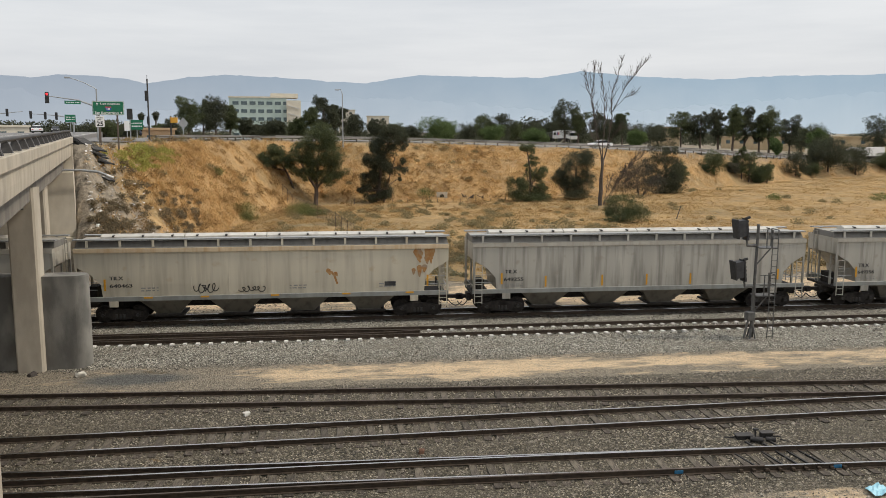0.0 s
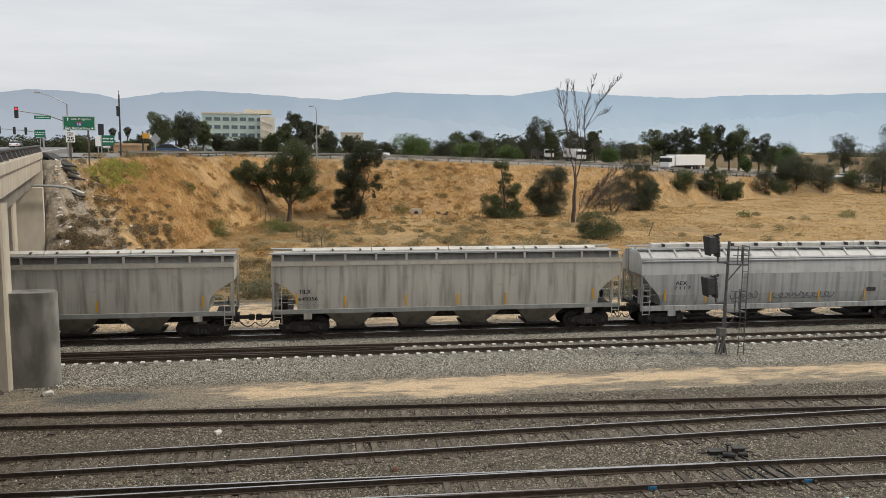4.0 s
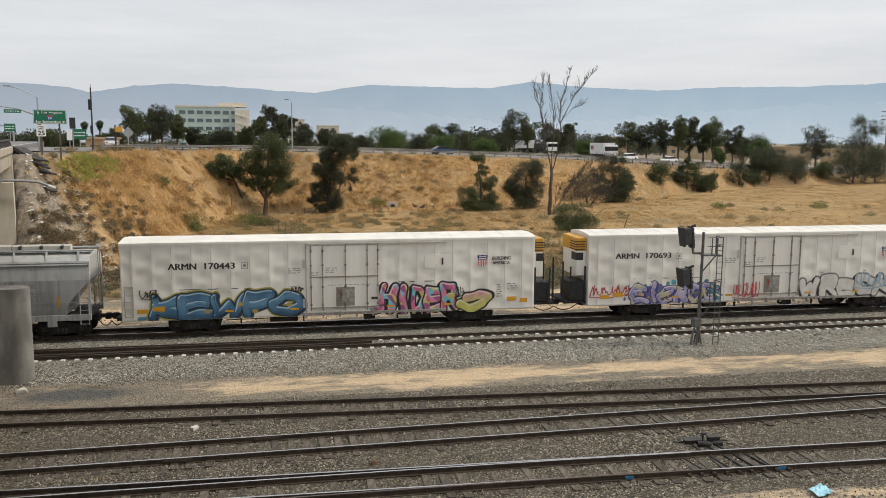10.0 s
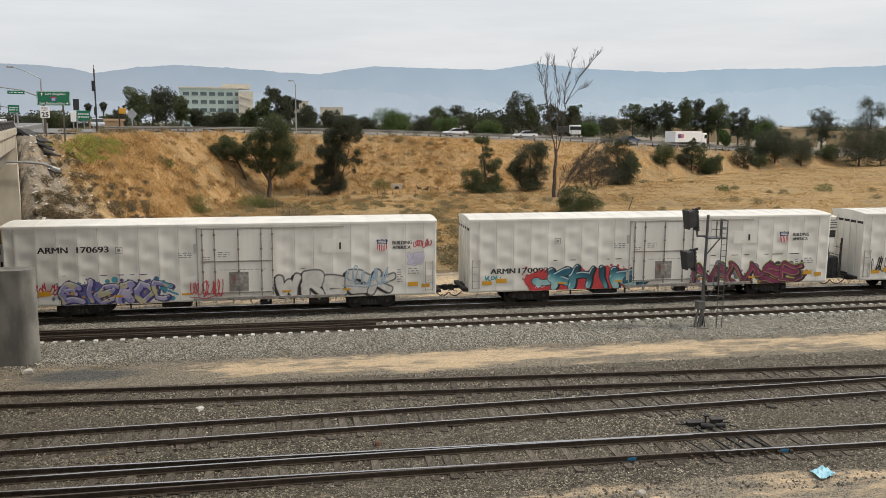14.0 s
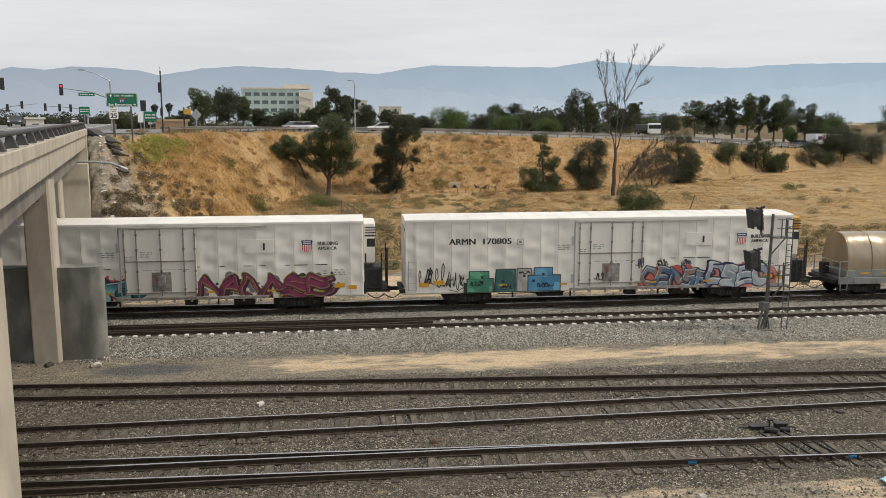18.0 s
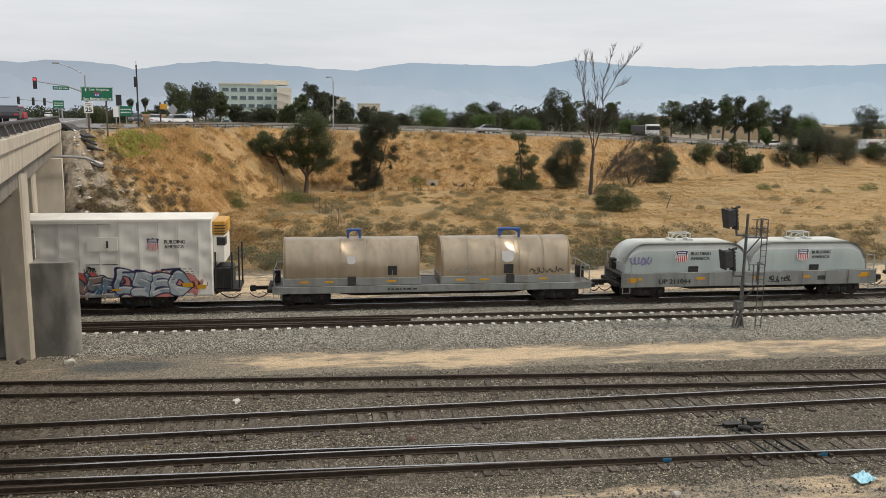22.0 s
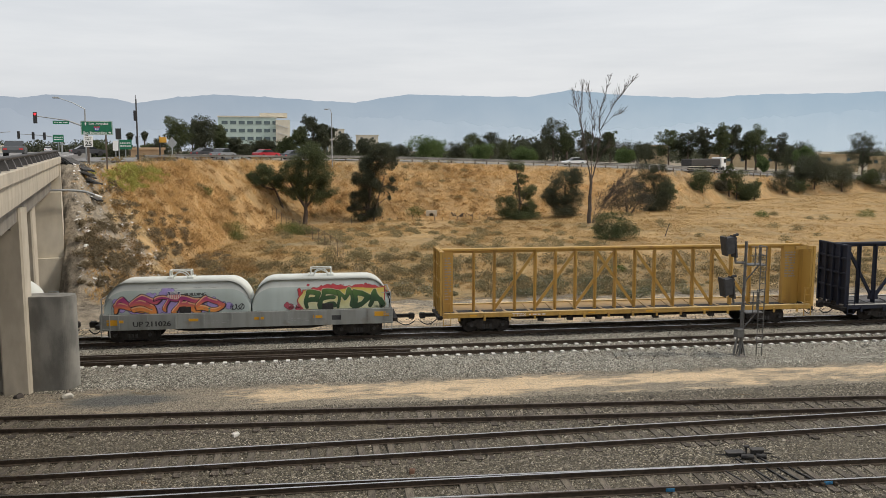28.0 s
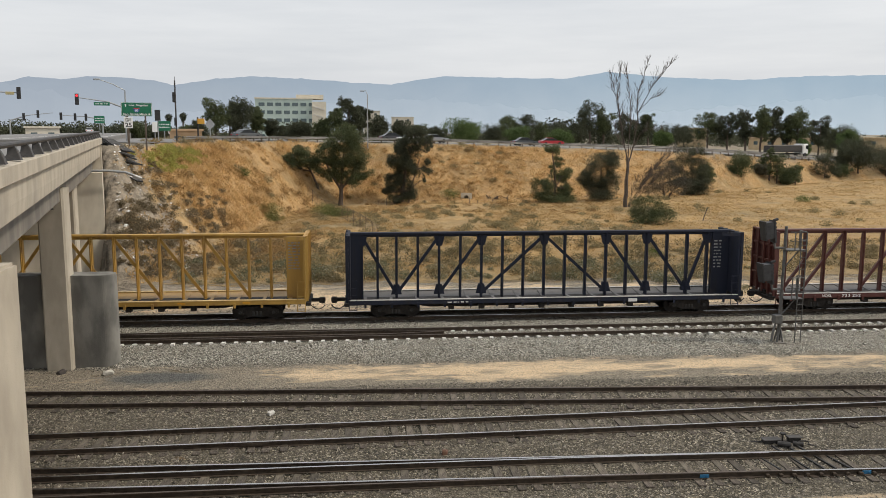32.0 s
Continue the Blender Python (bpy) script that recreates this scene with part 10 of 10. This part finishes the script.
    signal_head(th, -0.05, rise(92, 0.6), s=0.8)
    # mast arms over the junction
    for b, d, zb, b1, e1, heads, lab in ((-15.0, 100, 1.41, -17.7, 2.03, ((-17.81, 1.93, 0),), "signal mast arm with a red light"), (-24.0, 96, 2.3, -21.0, 2.26, ((-21.03, 2.24, None),), "signal mast arm over the road"), (-21.6, 150, 0.60, -19.2, 1.08, ((-20.84, 0.82, None), (-20.05, 1.0, None)), "distant signal mast arm"), (-16.4, 150, 0.70, -18.8, 0.95, ((-18.77, 0.88, None), (-17.97, 0.84, None), (-17.35, 0.82, None)), "distant signal mast arm")):
        p, q = spot(b, d, rise(d, zb)), spot(b1, d, rise(d, e1))
        th = thing("mast_arm", lab, "traffic signal", m=pose(p.x, p.y, 0, 0, 0, facing(p)))
        inv = th.matrix_basis.inverted()
        a, c = inv @ p, inv @ q
        bm = bmesh.new()
        rod(bm, (0, 0, 8.6), a, 0.13, 8)
        part("pole", bm, GALV, th)
        bm = bmesh.new()
        mid = a.lerp(c, 0.4) + Vector((0, 0, 0.25 * abs(c.z - a.z)))
        rod(bm, a, mid, 0.09, 8)
        rod(bm, mid, c, 0.07, 8, 0.045)
        part("arm", bm, GALV, th)
        for hb, he, lit in heads:
            w = inv @ spot(hb, d, rise(d, he))
            signal_head(th, w.x, w.z, lit, w.y - 0.15, 1.15)
    # small signs
    for b, d, e, w, h, mat, name, lab in ((-16.39, 99, 1.67, 1.6, 0.36, SIGN_GREEN, "street_sign", "small green street name sign on the arm"), (-16.58, 140, 0.69, 1.5, 1.1, SIGN_GREEN, "route_sign", "small green route sign by the road"), (-12.71, 120, 0.32, 1.6, 1.3, SIGN_GREEN, "route_sign", "small green route sign by the ramp"), (-13.3, 100, 0.25, 0.55, 1.1, SIGN_WHITE, "notice_sign", "white notice sign by the ramp"), (-13.1, 92, 0.99, 0.55, 1.1, BLACK, "dark_signal", "dark back of a traffic signal on a pole"), (-21.5, 95.8, 2.22, 0.8, 0.3, flat("yellow_sign", (0.36, 0.31, 0.16)), "warning_sign", "yellow sign on the mast arm")):
        p = spot(b, d)
        th = thing(name, lab, "road sign", m=pose(p.x, p.y, 0, 0, 0, facing(p)))
        z = rise(d, e)
        bm = bmesh.new()
        box(bm, -w / 2, w / 2, -0.02, 0.02, z - h / 2, z + h / 2, bevel=0.01)
        part("panel", bm, mat, th)
        if name in ("route_sign", "notice_sign", "dark_signal"):
            bm = bmesh.new()
            rod(bm, (0, 0.06, p.z - 0.1), (0, 0.06, z), 0.05, 6)
            part("post", bm, GALV, th)
        if mat is SIGN_GREEN:
            bars(th, -w * 0.4, w * 0.4, z - h * 0.3, z + h * 0.3, 1 if h < 0.5 else 2, SIGN_WHITE, y=-0.026, seed=3)
    p = spot(-9.87, 112)
    th = thing("diamond_sign", "pale back of a diamond road sign", "road sign", m=pose(p.x, p.y, 0, 0, 0, facing(p)))
    z = rise(112, 0.44)
    bm = bmesh.new()
    prism(bm, [(0, z - 0.75), (0.62, z), (0, z + 0.75), (-0.62, z)], "y", -0.02, 0.02)
    part("panel", bm, GALV, th)
    bm = bmesh.new()
    rod(bm, (0, 0.06, p.z - 0.1), (0, 0.06, z), 0.05, 6)
    part("post", bm, GALV, th)
    p = spot(-10.63, 100)
    th = thing("flasher_post", "dark post with a yellow signal housing", "traffic signal", m=pose(p.x, p.y, 0, 0, 0, facing(p)))
    bm = bmesh.new()
    rod(bm, (0, 0, p.z - 0.1), (0, 0, rise(100, 0.9)), 0.09, 8)
    part("post", bm, BLACK, th)
    bm = bmesh.new()
    box(bm, -0.05, 0.75, -0.15, 0.15, rise(100, 0.45), rise(100, 0.8), bevel=0.04)
    part("housing", bm, surf_yellow(), th)


make_junction()


# ---- buildings beyond the road ----
def make_buildings():
    d = 430
    p, q = spot(-6.95, d, 0), spot(-2.3, d, 0)
    wdt = (q - p).length
    ang = math.degrees(math.atan2(q.y - p.y, q.x - p.x))
    wall = surf("pale_green_panel", (0.40, 0.49, 0.45), (0.47, 0.56, 0.52), 0.3, 0.7)
    cream = surf("cream_stucco", (0.58, 0.53, 0.43), (0.66, 0.61, 0.51), 0.4, 0.85)
    glass = surf("dark_window_glass", (0.06, 0.09, 0.10), (0.12, 0.16, 0.17), 0.5, 0.12)
    TAN = surf("tan_stucco", (0.40, 0.30, 0.175), (0.50, 0.385, 0.24), 0.4, 0.85)
    th = thing("office_building", "pale green five-storey office building with a cream stair tower", "building", m=pose(p.x, p.y, 0, 0, 0, ang))
    zt = rise(d, 2.12)
    bm = bmesh.new()
    box(bm, 0, wdt * 0.80, 0, 22, 2.5, zt)
    part("wall", bm, wall, th)
    bm = bmesh.new()
    box(bm, -0.3, wdt * 0.82, -0.3, 22.3, zt, zt + 0.7)
    part("parapet", bm, cream, th)
    bm = bmesh.new()
    box(bm, wdt * 0.80, wdt, -3, 20, 2.5, zt - 1.2)
    part("stair_tower", bm, cream, th)
    bm = bmesh.new()
    box(bm, wdt * 0.58, wdt * 0.97, 3, 18, zt + 0.3, rise(d, 2.44))
    part("penthouse", bm, cream, th)
    bm = bmesh.new()
    box(bm, -1.45, 1.45, -0.12, 0.05, -0.85, 0.85)
    pane = part("window", bm, glass, th, "dark office window")
    first = True
    for r in range(5):
        for c in range(8):
            m = pose(3.2 + c * 4.1, -0.02, zt - 2.6 - 3.9 * r)
            if first:
                pane.matrix_basis, first = m, False
            else:
                reuse(pane, th, m)
    for r in range(4):
        bm = bmesh.new()
        beam(bm, (wdt * 0.82, -3.2, zt - 3.6 - 3.9 * r), (wdt * 0.97, -3.2, zt - 5.2 - 3.9 * r), 0.5, 0.4)
        part("stair_flight", bm, WHITE_LINE, th)
    for b0, b1, d, z0, z1, lab, mat in ((0.2, 1.3, 420, 4, 1.35, "low cream building behind the trees", cream), (2.1, 3.6, 440, 4, 0.95, "low cream building behind the trees", cream), (32.2, 34.4, 300, 1, -0.32, "tan flat-roofed building beyond the road", TAN), (39.0, 44.0, 330, 1, 0.0, "tan flat-roofed building beyond the road", TAN), (34.9, 37.6, 310, 1, -0.45, "low tan building with a flat roof", TAN), (21.2, 23.0, 330, 1, 0.25, "tan flat-roofed building beyond the road", TAN), (25.6, 30.6, 290, 1, -0.35, "long low tan building behind the trees", TAN), (-12.4, -10.4, 150, 7, 0.0, "low tan cabin beside the junction", surf("tan_render", (0.40, 0.27, 0.16), (0.48, 0.33, 0.20), 0.5, 0.85)), (-20.8, -18.9, 190, 7, 0.15, "low tan house with a flat roof", cream)):
        p, q = spot(b0, d, 0), spot(b1, d, 0)
        ln, ang = (q - p).length, math.degrees(math.atan2(q.y - p.y, q.x - p.x))
        th = thing("low_building", lab, "building", m=pose(p.x, p.y, 0, 0, 0, ang))
        top = rise(d, z1)
        bm = bmesh.new()
        box(bm, 0, ln, 0, 9, z0, top)
        part("wall", bm, mat, th)
        bm = bmesh.new()
        box(bm, -0.3, ln + 0.3, -0.3, 9.3, top, top + 0.35)
        part("roof", bm, mat, th)
        for k in range(max(2, int(ln / 4))):
            bm = bmesh.new()
            x = ln * (k + 0.5) / max(2, int(ln / 4))
            box(bm, x - 0.6, x + 0.6, -0.06, 0.05, top - 2.0, top - 0.9)
            part("window", bm, glass, th)
    # pole of the power line
    p = spot(38.45, 255)
    th = thing("utility_pole", "wooden utility pole with cross arms", "utility pole", m=pose(p.x, p.y, 0, 0, 0, facing(p)))
    bm = bmesh.new()
    rod(bm, (0, 0, 0.5), (0, 0, rise(255, 1.96)), 0.28, 8, 0.2)
    part("pole", bm, POST_WOOD, th)
    for e in (1.85, 1.6, 1.4):
        bm = bmesh.new()
        box(bm, -1.5, 1.5, -0.1, 0.1, rise(255, e) - 0.1, rise(255, e) + 0.1)
        part("cross_arm", bm, POST_WOOD, th)


make_buildings()


# ---- vehicles on the roads ----
GLASS_CAR = flat("dark_car_glass", (0.02, 0.024, 0.028), 0.1)
TYRE = flat("tyre_rubber", (0.02, 0.02, 0.02), 0.8)
CARPAINT = {}


def carpaint(c):
    if c not in CARPAINT:
        CARPAINT[c] = flat("car_paint", c, 0.3)
    return CARPAINT[c]


def wheels(th, xs, r, w):
    for x in xs:
        for s in (-1, 1):
            bm = bmesh.new()
            rod(bm, (x, s * w, r), (x, s * (w - 0.22), r), r, 16)
            part("wheel", bm, TYRE, th)


def car(label, c):
    """A saloon car that drives towards +x."""
    th = thing("car", label, "car", group="traffic")
    bm = bmesh.new()
    prism(bm, [(-2.25, 0.35), (2.25, 0.35), (2.28, 0.62), (2.1, 0.80), (1.1, 0.92), (-1.5, 0.95), (-2.2, 0.92), (-2.3, 0.6)], "y", -0.88, 0.88)
    part("body", bm, carpaint(c), th)
    bm = bmesh.new()
    prism(bm, [(-1.75, 0.93), (1.15, 0.90), (0.35, 1.38), (-0.95, 1.40)], "y", -0.76, 0.76)
    part("glasshouse", bm, GLASS_CAR, th)
    bm = bmesh.new()
    prism(bm, [(-1.0, 1.39), (0.4, 1.37), (0.2, 1.45), (-0.8, 1.46)], "y", -0.72, 0.72)
    part("roof", bm, carpaint(c), th)
    wheels(th, (-1.4, 1.4), 0.33, 0.90)
    for x, m in ((2.27, SIGN_WHITE), (-2.29, RED)):
        for y in (-0.65, 0.65):
            bm = bmesh.new()
            box(bm, x - 0.03, x + 0.03, y - 0.15, y + 0.15, 0.62, 0.76)
            part("lamp", bm, m, th)
    return th


def lorry(label, cargo, c_cab, emblem=False):
    th = thing("lorry", label, "lorry", group="traffic")
    bm = bmesh.new()
    box(bm, 3.6, 5.6, -1.15, 1.15, 0.7, 2.9, bevel=0.12)
    cab = part("cab", bm, carpaint(c_cab), th)
    bm = bmesh.new()
    box(bm, 4.6, 5.63, -1.17, 1.17, 1.75, 2.55)
    part("cab_glass", bm, GLASS_CAR, cab)
    bm = bmesh.new()
    box(bm, -5.8, 5.5, -0.5, 0.5, 0.65, 0.95)
    part("frame", bm, TRUCK, th)
    bm = bmesh.new()
    if cargo == "box":
        box(bm, -7.2, 3.3, -1.25, 1.25, 1.05, 3.25, bevel=0.04)
        body = part("box_body", bm, carpaint((0.75, 0.75, 0.74)), th)
        for x0, x1, c in ((-6.3, -4.9, (0.08, 0.03, 0.16)), (-4.8, -4.0, (0.60, 0.12, 0.05))) if emblem else ():
            bm = bmesh.new()
            box(bm, x0, x1, -1.27, -1.24, 1.9, 2.7)
            part("emblem", bm, carpaint(c), body)
    else:
        box(bm, -7.5, 3.2, -1.2, 1.2, 1.2, 2.6, bevel=0.1)
        part("load", bm, STEEL_DARK, th)
    wheels(th, (-4.8, -3.6, 4.4), 0.5, 1.2)
    return th


TRAFFIC = []


def street(off):
    """The ramp road from the far right to the junction, then away along the approach road."""
    pts = [crest(58 - 1.0 * k, off) for k in range(67)]
    pts += [Vector((-27.0 + 0.5 * off, 116.0, 8.95))] + [Vector((-31.0 + 0.5 * off - 0.249 * 20 * k, 132.0 + 20 * k, 9.0)) for k in range(14)]
    return pts


def freeway(off):
    """A road that runs behind the roadside trees and comes into the open beside the field's far end."""
    pts = []
    for k in range(74):
        b = 58 - 1.0 * k
        d = float(along(b, CREST_D)) + off + max(0.0, 22.0 - b) * 14
        pts.append(spot(b, d, float(along(b, CREST_Z)) - 0.02 * max(0.0, 22.0 - b)))
    return pts


def drive(th, off, b3, t3, speed, far=False):
    """Drives past bearing b3 at t3; a positive speed runs to the right."""
    pts = freeway(off) if far else street(off)
    if speed > 0:
        pts = pts[::-1]
    run = [0.0]
    for p, q in zip(pts, pts[1:]):
        run.append(run[-1] + (q - p).length)
    at3 = min(range(len(pts)), key=lambda i: (pts[i] - crest(b3, off)).length)
    rows, t = [], 0.0
    while t <= 32.01:
        s = max(0.5, min(run[-1] - 0.5, run[at3] + abs(speed) * (t - t3)))
        i = max(k for k in range(len(run) - 1) if run[k] <= s)
        p, q = pts[i], pts[i + 1]
        m = p.lerp(q, (s - run[i]) / (run[i + 1] - run[i]))
        a = math.degrees(math.atan2(q.y - p.y, q.x - p.x))
        rows.append((t, pose(m.x, m.y, m.z + 0.1, 0, 0, a)))
        t += 1.0
    TRAFFIC.append((th, rows))


drive(lorry("white box lorry on the ramp road", "box", (0.7, 0.7, 0.7)), 10.5, 25.2, 3.95, -15, True)
drive(lorry("white lorry with a long box body", "box", (0.75, 0.75, 0.75), True), 6.0, 27.1, 14.3, 7.5, True)
drive(lorry("flatbed lorry with a dark load and white cab", "load", (0.75, 0.75, 0.74)), 6.0, 28.0, 32.0, 4, True)
for lab, c, b3, t3, v, off in (("white car on the ramp road", (0.75, 0.75, 0.75), 24.8, 9.0, -10, 10.5), ("white saloon car on the ramp road", (0.72, 0.72, 0.70), 26.7, 9.2, -10, 10.5), ("grey car on the ramp road", (0.22, 0.23, 0.24), 5.0, 32.0, 9, 6.0), ("dark car on the ramp road", (0.05, 0.06, 0.07), 8.5, 31.0, 9, 6.0), ("white car driving behind the shrubs", (0.72, 0.72, 0.72), 27.5, 23.5, -10, 10.5), ("dark blue car on the ramp road", (0.04, 0.07, 0.14), 31.0, 19.0, 10, 6.0), ("silver saloon on the ramp road", (0.45, 0.46, 0.48), 22.0, 25.5, 10, 6.0), ("white estate car on the ramp road", (0.7, 0.7, 0.7), 8.0, 3.0, -10, 10.5)):
    drive(car(lab, c), off, b3, t3, v)
# cars that leave the bridge and turn onto the ramp road
BI = BRIDGE.copy()
APPROACH = pose(-12.1, 36.0, 0, 0, 0, 104)


def turning():
    """Over the bridge, round the far side of the junction and along the ramp road."""
    pts = [BI @ Vector((x, 4.0, 9.06)) for x in (-46, -30, -15, 0, 15, 28.4)] + [APPROACH @ Vector((x, y, 9.56)) for x, y in ((30, 4.2), (46, 4.6), (62, 4.8), (78, 3.8), (88, 1.0))]
    return pts + [crest(b, o) + Vector((0, 0, 0.18)) for b, o in [(-13.8, 46.0), (-12.6, 40.0), (-11.4, 33.0), (-10.2, 27.0), (-9.0, 22.0), (-8.0, 18.5), (-7.0, 16.0), (-6.0, 14.0), (-5.0, 12.5)] + [(-4 + k, 12.0) for k in range(54)]]


def turn_off(th, marks):
    """Passes each bearing at its time on the way round the corner; it comes over the bridge at speed and keeps its last pace."""
    pts = turning()
    run = [0.0]
    for p, q in zip(pts, pts[1:]):
        run.append(run[-1] + (q - p).length)
    here = [math.degrees(math.atan2(p.x, p.y)) for p in pts]
    at = []
    for t, b in marks:
        k = next(i for i in range(4, len(pts) - 1) if here[i] <= b <= here[i + 1])
        at.append((t, run[k] + (run[k + 1] - run[k]) * (b - here[k]) / (here[k + 1] - here[k])))
    (t0, s0), (t1, s1), (t2, s2), (t3, s3) = at[0], at[1], at[-2], at[-1]
    at = [(t0 - 60, s0 - 60 * max(12.0, (s1 - s0) / (t1 - t0)))] + at + [(t3 + 60, s3 + 60 * (s3 - s2) / (t3 - t2))]
    rows = []
    for n in range(65):
        t = 0.5 * n
        s = max(0.5, min(run[-1] - 0.5, float(np.interp(t, [a for a, _ in at], [a for _, a in at]))))
        i = max(k for k in range(len(run) - 1) if run[k] <= s)
        p, q = pts[i], pts[i + 1]
        m = p.lerp(q, (s - run[i]) / (run[i + 1] - run[i]))
        rows.append((t, pose(m.x, m.y, m.z, 0, 0, math.degrees(math.atan2(q.y - p.y, q.x - p.x)))))
    TRAFFIC.append((th, rows))


for lab, c, marks in (("red car turning at the junction", (0.40, 0.02, 0.03), ((25.3, -15.3), (26.0, -12.36), (26.4, -10.85), (28.5, -2.0), (29.5, 2.4))),
                      ("black car turning at the junction", (0.03, 0.03, 0.035), ((25.3, -16.65), (26.0, -14.73), (26.4, -13.77), (28.5, -6.24))),
                      ("dark car that follows it round the corner", (0.05, 0.05, 0.055), ((26.4, -18.5), (28.5, -10.94), (29.5, -6.77))),
                      ("dark grey car turning at the junction", (0.09, 0.095, 0.10), ((28.5, -18.5), (29.5, -16.31), (31.0, -11.24)))):
    turn_off(car(lab, c), marks)
for lab, c, x_at, t_at, v, y in (("white car on the road beyond the bridge", (0.75, 0.75, 0.75), 142.0, 0.0, 5.0, 11.0), ("dark car that comes towards the bridge", (0.05, 0.05, 0.055), 87.0, 18.0, -6.0, 11.0)):
    th, rows, t = car(lab, c), [], 0.0
    while t <= 32.01:
        x = max(-46.0, min(215.0, x_at + v * (t - t_at)))
        turn = 0 if v > 0 else 180
        rows.append((t, BI @ pose(x, y, 9.055, 0, 0, turn) if x < 28.6 else APPROACH @ pose(x, y, 9.55, 0, 0, turn)))
        t += 1.0
    TRAFFIC.append((th, rows))


# ---- what moves ----
SPEED = 7.8     # metres a second, towards -x


def motions():
    for th, s in CARS:
        walk(th, [(0.0, pose(s - 0.10, TRAIN_Y, 0))] + [(t, pose(s + 0.15 - SPEED * t, TRAIN_Y, 0)) for t in (0.5, 4.0, 8.0, 12.0, 16.0, 20.0, 24.0, 28.0, 32.0)])
    turn = math.degrees(SPEED / 0.457)
    for w, x in SPINNERS:
        walk(w, [(32.0 * k / 480, pose(x, 0, 0.457, 0, -(turn * 32.0 * k / 480) % 360, 0)) for k in range(481)])
    for th, rows in TRAFFIC:
        walk(th, rows)


motions()
